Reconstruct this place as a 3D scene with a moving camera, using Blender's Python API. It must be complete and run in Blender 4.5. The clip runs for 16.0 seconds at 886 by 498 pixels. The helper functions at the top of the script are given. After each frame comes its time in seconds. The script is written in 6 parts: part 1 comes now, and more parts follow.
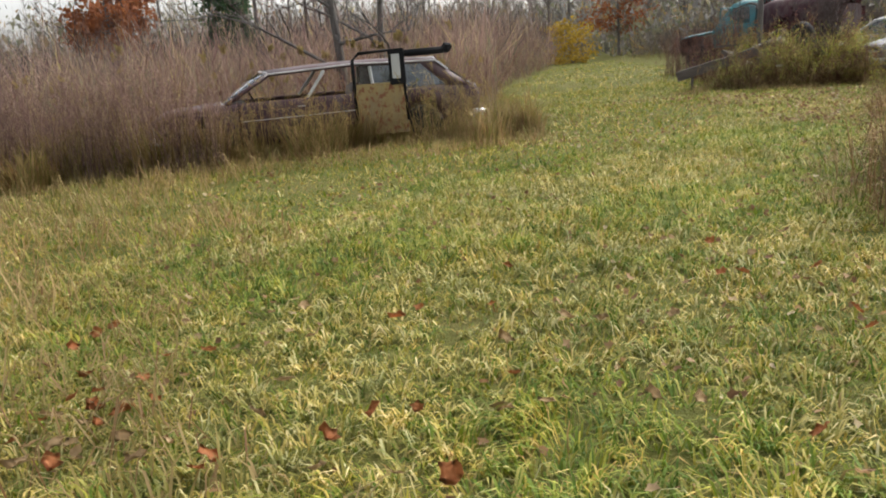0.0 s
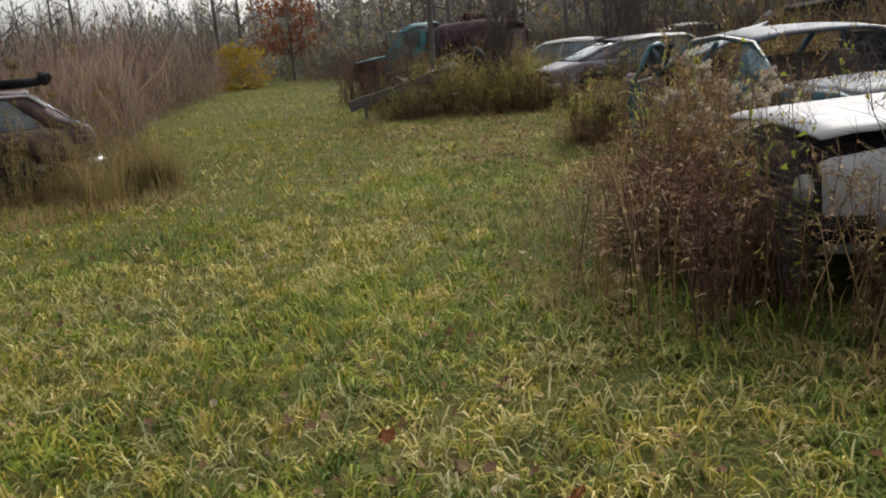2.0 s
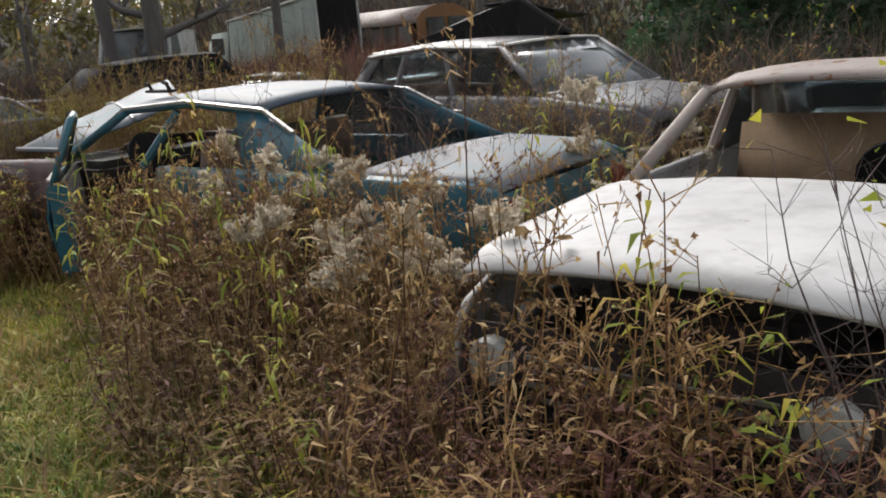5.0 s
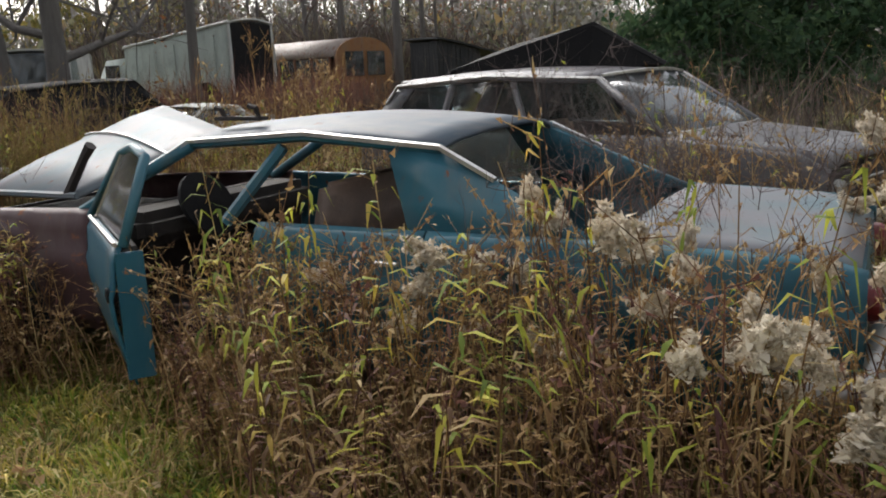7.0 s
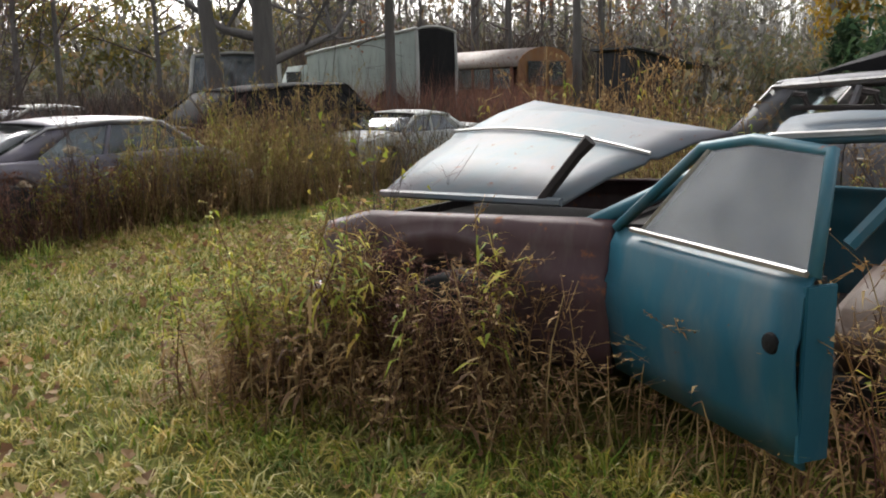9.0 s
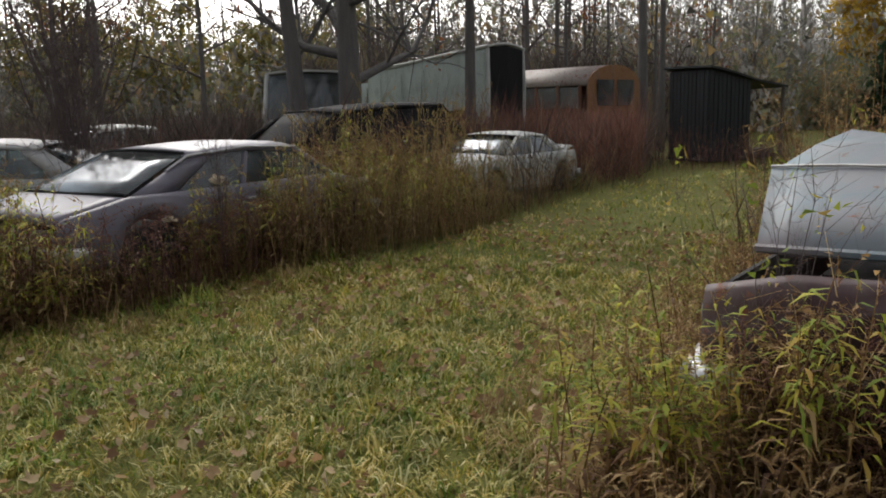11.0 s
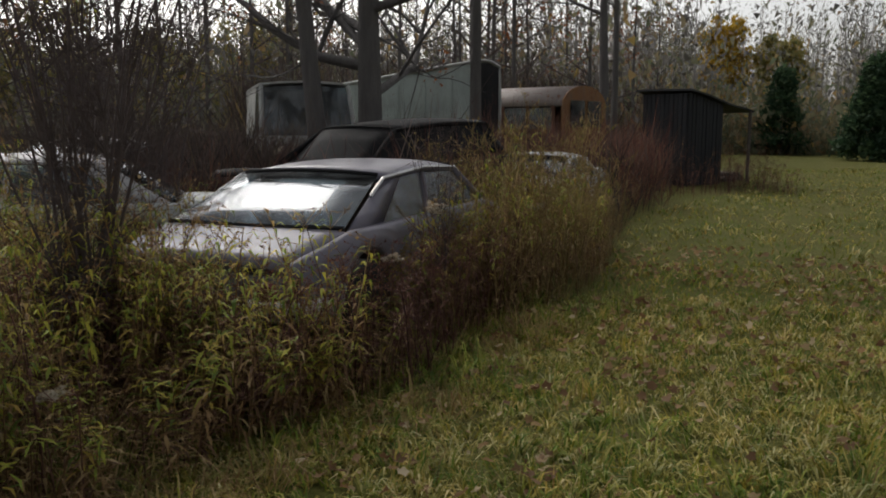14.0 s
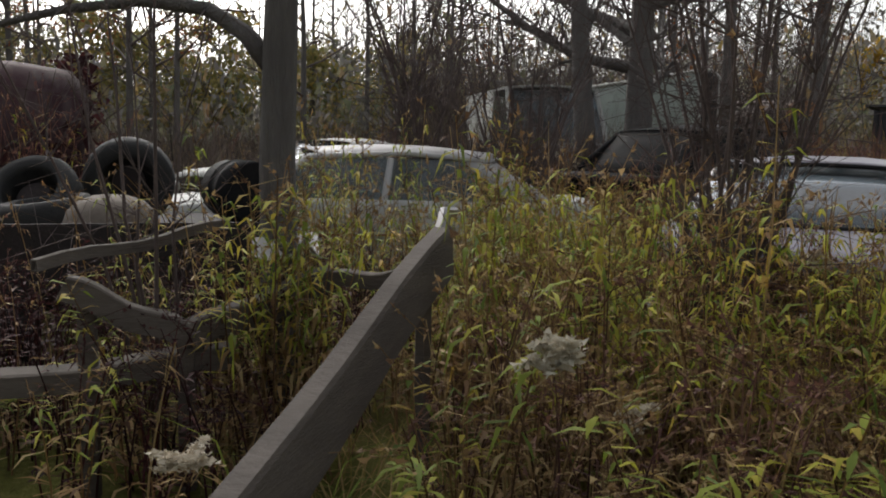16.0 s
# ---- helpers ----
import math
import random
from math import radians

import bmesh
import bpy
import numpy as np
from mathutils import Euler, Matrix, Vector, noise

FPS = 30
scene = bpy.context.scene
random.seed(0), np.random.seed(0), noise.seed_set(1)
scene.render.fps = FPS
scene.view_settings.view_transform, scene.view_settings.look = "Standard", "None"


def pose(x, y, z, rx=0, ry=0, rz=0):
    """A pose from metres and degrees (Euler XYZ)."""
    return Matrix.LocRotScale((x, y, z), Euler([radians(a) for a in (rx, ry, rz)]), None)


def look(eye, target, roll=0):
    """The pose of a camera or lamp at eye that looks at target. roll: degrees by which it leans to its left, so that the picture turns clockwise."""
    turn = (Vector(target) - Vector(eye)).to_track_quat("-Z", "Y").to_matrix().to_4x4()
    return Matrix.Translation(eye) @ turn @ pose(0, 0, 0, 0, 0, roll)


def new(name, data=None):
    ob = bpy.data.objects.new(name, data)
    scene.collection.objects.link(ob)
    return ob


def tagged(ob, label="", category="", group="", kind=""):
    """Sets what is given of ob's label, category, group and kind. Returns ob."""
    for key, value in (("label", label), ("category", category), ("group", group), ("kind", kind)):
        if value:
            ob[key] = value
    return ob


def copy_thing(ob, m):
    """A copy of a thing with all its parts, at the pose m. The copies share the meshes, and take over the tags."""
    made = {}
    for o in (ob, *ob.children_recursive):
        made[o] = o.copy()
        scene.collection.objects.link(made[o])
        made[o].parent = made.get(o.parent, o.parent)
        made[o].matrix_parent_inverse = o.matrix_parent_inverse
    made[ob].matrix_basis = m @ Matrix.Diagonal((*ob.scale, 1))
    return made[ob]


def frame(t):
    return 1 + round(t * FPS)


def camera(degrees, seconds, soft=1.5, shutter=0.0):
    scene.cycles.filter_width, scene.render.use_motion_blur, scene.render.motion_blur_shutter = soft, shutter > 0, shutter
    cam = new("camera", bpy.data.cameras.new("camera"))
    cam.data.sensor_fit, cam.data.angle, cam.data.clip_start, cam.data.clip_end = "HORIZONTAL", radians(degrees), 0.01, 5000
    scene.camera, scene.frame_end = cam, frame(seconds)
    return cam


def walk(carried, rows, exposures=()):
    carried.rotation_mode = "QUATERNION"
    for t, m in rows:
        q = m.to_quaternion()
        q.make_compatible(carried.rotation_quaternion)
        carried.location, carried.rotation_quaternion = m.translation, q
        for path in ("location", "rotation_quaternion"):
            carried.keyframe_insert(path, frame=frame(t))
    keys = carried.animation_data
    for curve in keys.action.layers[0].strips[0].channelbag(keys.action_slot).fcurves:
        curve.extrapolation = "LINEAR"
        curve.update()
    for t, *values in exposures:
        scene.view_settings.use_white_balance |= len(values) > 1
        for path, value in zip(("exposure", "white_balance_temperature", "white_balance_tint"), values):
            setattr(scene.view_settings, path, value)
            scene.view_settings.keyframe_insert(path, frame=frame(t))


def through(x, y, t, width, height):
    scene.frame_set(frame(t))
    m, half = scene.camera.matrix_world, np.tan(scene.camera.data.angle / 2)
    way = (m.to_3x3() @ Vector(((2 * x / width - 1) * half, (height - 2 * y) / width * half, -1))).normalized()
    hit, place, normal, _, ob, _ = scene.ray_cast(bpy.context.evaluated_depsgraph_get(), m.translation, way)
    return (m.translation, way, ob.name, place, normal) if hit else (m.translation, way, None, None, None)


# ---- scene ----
cam = camera(55.0, 16.0, soft=1.9)
PATH = [
    (0, (-0.151, 0.068, 1.565), (0.061, 2.002, 1.101), -5.2),
    (0.5, (0.166, 0.666, 1.598), (0.506, 2.582, 1.136), -5.6),
    (1, (0.484, 1.303, 1.577), (0.987, 3.181, 1.108), -5.4),
    (1.5, (0.869, 1.963, 1.55), (1.577, 3.771, 1.072), -5.6),
    (2, (1.157, 2.667, 1.558), (2.038, 4.399, 1.082), -5.2),
    (2.5, (1.416, 3.36, 1.598), (2.517, 4.958, 1.113), -5.0),
    (3, (1.749, 4.035, 1.636), (3.013, 5.507, 1.149), -5.1),
    (3.5, (2.022, 4.72, 1.606), (3.506, 5.969, 1.119), -4.7),
    (6, (3.404, 7.069, 1.639), (5.332, 7.345, 1.183), -3.7),
    (6.5, (3.684, 7.636, 1.619), (5.622, 7.877, 1.184), -3.0),
    (7, (3.947, 8.215, 1.609), (5.893, 8.427, 1.198), -2.4),
    (7.5, (4.169, 8.773, 1.586), (6.107, 9.074, 1.194), -2.2),
    (8, (4.409, 9.377, 1.549), (6.347, 9.692, 1.167), -1.4),
    (8.5, (4.52, 9.97, 1.52), (6.443, 10.374, 1.151), -1.3),
    (9, (4.658, 10.485, 1.507), (6.571, 10.938, 1.14), -1.3),
    (9.5, (4.815, 11.035, 1.521), (6.729, 11.503, 1.177), -1.3),
    (10, (4.978, 11.537, 1.542), (6.884, 12.042, 1.203), -1.4),
    (12.5, (5.726, 13.892, 1.659), (7.683, 14.173, 1.358), -0.9),
    (13, (5.952, 14.485, 1.623), (7.919, 14.697, 1.326), -0.8),
    (13.5, (6.059, 15.236, 1.595), (8.031, 15.398, 1.308), -0.3),
    (14, (6.149, 15.972, 1.586), (8.125, 16.089, 1.301), -0.1),
    (14.5, (6.365, 16.706, 1.569), (8.343, 16.784, 1.285), 0.4),
    (15, (6.484, 17.51, 1.522), (8.459, 17.652, 1.24), 0.8),
    (15.5, (6.489, 18.338, 1.433), (8.468, 18.451, 1.171), 2.3),
    (16, (6.88, 18.992, 1.314), (8.838, 19.318, 1.074), 1.2),
]
EXPOSURES = [(0.0, 1.2), (1.5, 0.52), (3.5, 0.7), (6.5, 0.85), (9.0, 0.98), (10.2, 0.75), (12.5, -0.02), (14.5, -0.1), (15.5, -0.08), (16.0, 0.3)]
SKY = 0.155
SUN = 0.6


walk(cam, [(t, look(e, g, r)) for t, e, g, r in PATH], exposures=EXPOSURES)

# ---- world and sun: a bright overcast afternoon ----
world = bpy.data.worlds.new("world")
scene.world = world
world.use_nodes = True
wn = world.node_tree.nodes
wl = world.node_tree.links
sky = wn.new("ShaderNodeTexSky")
sky.sky_type = "NISHITA"
sky.sun_disc = False
sky.sun_elevation = radians(38)
sky.sun_rotation = radians(60)
sky.air_density = 1.0
sky.dust_density = 4.0
soften = wn.new("ShaderNodeHueSaturation")
soften.inputs["Saturation"].default_value = 0.22
wl.new(sky.outputs["Color"], soften.inputs["Color"])
wl.new(soften.outputs["Color"], wn["Background"].inputs["Color"])
wn["Background"].inputs["Strength"].default_value = SKY
sun = new("sun", bpy.data.lights.new("sun", "SUN"))
sun.data.energy = SUN
sun.data.angle = radians(25)
sun.data.color = (1.0, 0.95, 0.88)
sun.matrix_world = look((30, 20, 36), (0, 0, 0))


# ---- materials ----
def nodes_of(name):
    m = bpy.data.materials.new(name)
    m.use_nodes = True
    return m, m.node_tree.nodes, m.node_tree.links, m.node_tree.nodes["Principled BSDF"]


def ramp_of(n, stops):
    r = n.new("ShaderNodeValToRGB")
    while len(r.color_ramp.elements) < len(stops):
        r.color_ramp.elements.new(0.5)
    for e, (p, c) in zip(r.color_ramp.elements, stops):
        e.position = p
        e.color = (*c, 1) if len(c) == 3 else c
    return r


def noise_of(n, l, scale, detail=4.0, coord="Object", stretch=None, rough=0.6):
    tc = n.new("ShaderNodeTexCoord")
    t = n.new("ShaderNodeTexNoise")
    t.inputs["Scale"].default_value = scale
    t.inputs["Detail"].default_value = detail
    t.inputs["Roughness"].default_value = rough
    if stretch:
        mp = n.new("ShaderNodeMapping")
        mp.inputs["Scale"].default_value = stretch
        l.new(tc.outputs[coord], mp.inputs["Vector"])
        l.new(mp.outputs["Vector"], t.inputs["Vector"])
    else:
        l.new(tc.outputs[coord], t.inputs["Vector"])
    return t


def mix_of(n, l, fac, a, b):
    m = n.new("ShaderNodeMix")
    m.data_type = "RGBA"
    if isinstance(fac, float):
        m.inputs[0].default_value = fac
    else:
        l.new(fac, m.inputs[0])
    for i, v in ((6, a), (7, b)):
        if isinstance(v, tuple):
            m.inputs[i].default_value = (*v, 1)
        else:
            l.new(v, m.inputs[i])
    return m.outputs[2]


def bump_of(n, l, p, height, strength, dist=0.01):
    b = n.new("ShaderNodeBump")
    b.inputs["Strength"].default_value = strength
    b.inputs["Distance"].default_value = dist
    l.new(height, b.inputs["Height"])
    l.new(b.outputs["Normal"], p.inputs["Normal"])


def paint(name, base, other, rust=0.35, gloss=0.4, rust_col=(0.12, 0.05, 0.03)):
    """Weathered car paint: two tones of fading, rust patches and dust."""
    m, n, l, p = nodes_of(name)
    big = noise_of(n, l, 1.3, 5)
    fine = noise_of(n, l, 9.0, 10, rough=0.7)
    streak = noise_of(n, l, 5.0, 6, stretch=(1.2, 1.2, 0.35))
    fade = ramp_of(n, [(0.35, (0, 0, 0)), (0.65, (1, 1, 1))])
    l.new(big.outputs["Fac"], fade.inputs["Fac"])
    col = mix_of(n, l, fade.outputs["Color"], base, other)
    d = ramp_of(n, [(0.45, (0, 0, 0)), (0.75, (0.45, 0.45, 0.45))])
    l.new(streak.outputs["Fac"], d.inputs["Fac"])
    col = mix_of(n, l, d.outputs["Color"], col, (0.16, 0.15, 0.13))
    hi = 0.72 - 0.28 * rust
    r = ramp_of(n, [(hi - 0.03, (0, 0, 0)), (hi + 0.03, (1, 1, 1))])
    l.new(fine.outputs["Fac"], r.inputs["Fac"])
    rc = mix_of(n, l, big.outputs["Fac"], rust_col, (rust_col[0] * 2, rust_col[1] * 1.9, rust_col[2] * 1.6))
    col = mix_of(n, l, r.outputs["Color"], col, rc)
    l.new(col, p.inputs["Base Color"])
    rr = n.new("ShaderNodeMapRange")
    rr.inputs["To Min"].default_value = gloss
    rr.inputs["To Max"].default_value = 0.9
    l.new(r.outputs["Color"], rr.inputs["Value"])
    l.new(rr.outputs["Result"], p.inputs["Roughness"])
    p.inputs["Specular IOR Level"].default_value = 0.22
    bump_of(n, l, p, fine.outputs["Fac"], 0.25, 0.004)
    return m


def surface(name, base, other, scale=6.0, rough=0.85, bump=0.4, stretch=None, metal=0.0, dist=0.01):
    """A rough surface in two tones with fine relief."""
    m, n, l, p = nodes_of(name)
    big = noise_of(n, l, scale, 8, stretch=stretch)
    small = noise_of(n, l, scale * 8, 6, stretch=stretch)
    f = ramp_of(n, [(0.35, (0, 0, 0)), (0.65, (1, 1, 1))])
    l.new(big.outputs["Fac"], f.inputs["Fac"])
    col = mix_of(n, l, f.outputs["Color"], base, other)
    col = mix_of(n, l, small.outputs["Fac"], col, tuple(0.55 * v for v in base))
    l.new(col, p.inputs["Base Color"])
    p.inputs["Roughness"].default_value = rough
    p.inputs["Metallic"].default_value = metal
    bump_of(n, l, p, small.outputs["Fac"], bump, dist)
    return m


def leafy(name, stops, rough=0.7, through=0.4, mottled=False):
    """Leaves, blades and stems: a tone for each single piece, some light shining through."""
    m, n, l, p = nodes_of(name)
    g = n.new("ShaderNodeNewGeometry")
    r = ramp_of(n, stops)
    l.new(g.outputs["Random Per Island"], r.inputs["Fac"])
    patch = noise_of(n, l, 0.45, 3)
    pr = ramp_of(n, [(0.3, (0.75, 0.78, 0.75)), (0.7, (1.25, 1.2, 1.15))])
    l.new(patch.outputs["Fac"], pr.inputs["Fac"])
    mul = n.new("ShaderNodeMix")
    mul.data_type = "RGBA"
    mul.blend_type = "MULTIPLY"
    mul.inputs[0].default_value = 1.0
    l.new(r.outputs["Color"], mul.inputs[6])
    l.new(pr.outputs["Color"], mul.inputs[7])
    # mottling: green to straw tones, plus shaded gaps between clumps painted in
    if mottled:
        fine = noise_of(n, l, 4.5, 5)
        fr = ramp_of(n, [(0.36, (0.48, 0.58, 0.50)), (0.5, (0.92, 0.95, 0.90)), (0.66, (1.36, 1.22, 1.12))])
        l.new(fine.outputs["Fac"], fr.inputs["Fac"])
        again = n.new("ShaderNodeMix")
        again.data_type = "RGBA"
        again.blend_type = "MULTIPLY"
        again.inputs[0].default_value = 1.0
        l.new(mul.outputs[2], again.inputs[6])
        l.new(fr.outputs["Color"], again.inputs[7])
        mul = again
    l.new(mul.outputs[2], p.inputs["Base Color"])
    p.inputs["Roughness"].default_value = rough
    p.inputs["Specular IOR Level"].default_value = 0.25
    if through:
        tr = n.new("ShaderNodeBsdfTranslucent")
        l.new(mul.outputs[2], tr.inputs["Color"])
        mx = n.new("ShaderNodeMixShader")
        mx.inputs[0].default_value = through
        l.new(p.outputs[0], mx.inputs[1])
        l.new(tr.outputs[0], mx.inputs[2])
        l.new(mx.outputs[0], n["Material Output"].inputs["Surface"])
    return m


def old_glass(name, tint=(0.75, 0.82, 0.8), dust=0.3):
    m, n, l, p = nodes_of(name)
    n.remove(p)
    tr = n.new("ShaderNodeBsdfTransparent")
    tr.inputs["Color"].default_value = (*tint, 1)
    gl = n.new("ShaderNodeBsdfGlossy")
    gl.inputs["Roughness"].default_value = 0.08
    gl.inputs["Color"].default_value = (0.9, 0.92, 0.95, 1)
    df = n.new("ShaderNodeBsdfDiffuse")
    df.inputs["Color"].default_value = (0.34, 0.35, 0.34, 1)
    sp = noise_of(n, l, 4.0, 8)
    rp = ramp_of(n, [(0.3, (0, 0, 0)), (0.8, (min(1, dust * 2.4),) * 3)])
    l.new(sp.outputs["Fac"], rp.inputs["Fac"])
    m1 = n.new("ShaderNodeMixShader")
    l.new(rp.outputs["Color"], m1.inputs[0])
    l.new(tr.outputs[0], m1.inputs[1])
    l.new(df.outputs[0], m1.inputs[2])
    fr = n.new("ShaderNodeFresnel")
    fr.inputs["IOR"].default_value = 1.6
    m2 = n.new("ShaderNodeMixShader")
    l.new(fr.outputs[0], m2.inputs[0])
    l.new(m1.outputs[0], m2.inputs[1])
    l.new(gl.outputs[0], m2.inputs[2])
    l.new(m2.outputs[0], n["Material Output"].inputs["Surface"])
    return m


RUST = surface("rust", (0.11, 0.045, 0.025), (0.055, 0.03, 0.022), 7, 0.9, 0.6)
DARK_RUST = surface("dark_rust", (0.035, 0.024, 0.022), (0.015, 0.013, 0.013), 6, 0.85, 0.6)
# BLACK serves burnt and black parts, and sheets that stand for shade
BLACK = surface("soot_and_shade_black", (0.012, 0.012, 0.013), (0.02, 0.018, 0.018), 5, 0.75, 0.4)
RUBBER = surface("rubber", (0.022, 0.022, 0.022), (0.04, 0.038, 0.035), 9, 0.85, 0.5)
CHROME = surface("old_chrome", (0.62, 0.62, 0.62), (0.4, 0.36, 0.32), 8, 0.32, 0.15, metal=0.85)
CABIN = surface("cabin_dark", (0.035, 0.03, 0.028), (0.06, 0.05, 0.04), 5, 0.9, 0.4)
VINYL = surface("seat_vinyl", (0.16, 0.10, 0.07), (0.10, 0.07, 0.055), 6, 0.6, 0.4)
TAN = surface("tan_lining", (0.36, 0.24, 0.14), (0.24, 0.16, 0.10), 4, 0.85, 0.4)
GLASS = old_glass("old_glass", (0.6, 0.66, 0.65), 0.10)
DUSTY = old_glass("dusty_glass", (0.5, 0.56, 0.58), 0.2)
LAMP = surface("lamp_lens", (0.55, 0.55, 0.52), (0.4, 0.4, 0.38), 10, 0.25, 0.1)
RED_LAMP = surface("red_lens", (0.22, 0.02, 0.02), (0.15, 0.02, 0.02), 10, 0.3, 0.1)
WOOD = surface("grey_wood", (0.15, 0.125, 0.105), (0.075, 0.062, 0.052), 3, 0.9, 0.6, stretch=(1, 1, 6))
BARK = surface("bark", (0.17, 0.155, 0.145), (0.105, 0.095, 0.09), 4, 0.95, 0.9, stretch=(3, 3, 0.5), dist=0.03)
TWIG = surface("twig_bark", (0.13, 0.095, 0.085), (0.08, 0.062, 0.06), 6, 0.9, 0.3)

STRAW = (0.30, 0.225, 0.10)
STRAWY = leafy("straw_grass", [(0.0, (0.18, 0.17, 0.04)), (0.35, (0.34, 0.30, 0.065)), (0.7, (0.52, 0.44, 0.16)), (1.0, (0.68, 0.60, 0.34))], through=0.25, mottled=True)
LUSH = leafy("lush_grass", [(0.0, (0.085, 0.15, 0.022)), (0.45, (0.19, 0.255, 0.035)), (0.8, (0.33, 0.345, 0.055)), (1.0, (0.50, 0.43, 0.14))], through=0.25, mottled=True)
GRASS = leafy("mown_grass", [(0.0, (0.082, 0.152, 0.014)), (0.25, (0.162, 0.217, 0.020)), (0.5, (0.255, 0.256, 0.028)),
                             (0.68, (0.375, 0.295, 0.058)), (0.86, (0.49, 0.39, 0.125)), (1.0, (0.28, 0.17, 0.07))], through=0.25, mottled=True)
TALL = leafy("tall_dry_grass", [(0.0, (0.16, 0.17, 0.04)), (0.3, (0.30, 0.23, 0.08)), (0.65, (0.40, 0.29, 0.14)), (1.0, (0.22, 0.12, 0.06))])
DEAD = leafy("dead_weed", [(0.0, (0.10, 0.055, 0.035)), (0.35, (0.22, 0.13, 0.065)), (0.7, (0.36, 0.23, 0.10)), (1.0, (0.50, 0.38, 0.20))])
BLACK.node_tree.nodes["Principled BSDF"].inputs["Specular IOR Level"].default_value = 0.12
GREEN = leafy("weed_leaf", [(0.0, (0.11, 0.16, 0.03)), (0.4, (0.26, 0.31, 0.045)), (0.75, (0.46, 0.43, 0.06)), (1.0, (0.42, 0.26, 0.07))])
FLUFF = leafy("seed_fluff", [(0.0, (0.44, 0.37, 0.28)), (0.5, (0.60, 0.53, 0.43)), (1.0, (0.72, 0.66, 0.56))], 0.95, 0.3)
REED = leafy("maroon_reed", [(0.0, (0.14, 0.08, 0.08)), (0.45, (0.27, 0.175, 0.155)), (0.8, (0.40, 0.29, 0.23)), (1.0, (0.40, 0.33, 0.14))])
VINE = leafy("maroon_vine_leaf", [(0.0, (0.025, 0.010, 0.012)), (0.6, (0.055, 0.018, 0.02)), (1.0, (0.10, 0.03, 0.03))])
BROWN_LEAF = leafy("fallen_leaf", [(0.0, (0.16, 0.085, 0.045)), (0.4, (0.25, 0.15, 0.08)), (0.7, (0.38, 0.24, 0.13)), (0.9, (0.46, 0.34, 0.20)), (1.0, (0.56, 0.46, 0.32))])
ORANGE_LEAF = leafy("orange_leaf", [(0.0, (0.44, 0.17, 0.05)), (0.5, (0.50, 0.26, 0.11)), (1.0, (0.36, 0.13, 0.05))])
# twig tone lightened to grey: distance haze painted into the colour
HAZED_TWIG = leafy("hazed_far_twig", [(0.0, (0.17, 0.16, 0.15)), (0.6, (0.26, 0.245, 0.235)), (1.0, (0.36, 0.34, 0.32))], 0.95, 0)
FAR_LEAF = leafy("far_leaf", [(0.0, (0.14, 0.16, 0.10)), (0.4, (0.22, 0.22, 0.14)), (0.7, (0.28, 0.24, 0.15)), (0.9, (0.30, 0.20, 0.12)), (1.0, (0.40, 0.30, 0.10))])
YELLOW_LEAF = leafy("yellow_leaf", [(0.0, (0.32, 0.20, 0.02)), (1.0, (0.48, 0.33, 0.05))])
OLIVE_LEAF = leafy("olive_leaf", [(0.0, (0.16, 0.17, 0.07)), (0.6, (0.27, 0.24, 0.09)), (1.0, (0.40, 0.29, 0.08))])
RED_LEAF = leafy("rust_leaf", [(0.0, (0.20, 0.07, 0.03)), (1.0, (0.34, 0.13, 0.05))])
FIR = leafy("fir_needle", [(0.0, (0.025, 0.055, 0.03)), (0.6, (0.05, 0.095, 0.045)), (1.0, (0.09, 0.14, 0.065))])


# ---- building blocks ----
def mesh_of(name, bm, smooth=True):
    me = bpy.data.meshes.new(name)
    bm.to_mesh(me)
    bm.free()
    if smooth:
        me.shade_smooth()
    return me


def part(name, bm, material, parent, label="", smooth=False):
    ob = new(name, mesh_of(name, bm, smooth))
    ob.data.materials.append(material)
    ob.parent = parent
    if label:
        ob["label"] = label
    return ob


def empty(name, m, label, category, group=""):
    ob = new(name)
    ob.empty_display_size = 0.2
    ob.matrix_world = m
    return tagged(ob, label, category, group)


def sheet(rows, th=0.012):
    """A curved sheet with thickness through rows of points."""
    bm = bmesh.new()
    vs = [[bm.verts.new(p) for p in r] for r in rows]
    for i in range(len(rows) - 1):
        for j in range(len(rows[0]) - 1):
            q = [vs[i][j], vs[i + 1][j], vs[i + 1][j + 1], vs[i][j + 1]]
            if len({tuple(v.co) for v in q}) > 2:
                try:
                    bm.faces.new(q)
                except ValueError:
                    pass
    bmesh.ops.remove_doubles(bm, verts=bm.verts, dist=1e-5)
    bmesh.ops.recalc_face_normals(bm, faces=bm.faces)
    if th:
        bmesh.ops.solidify(bm, geom=bm.faces[:], thickness=th)
    return bm


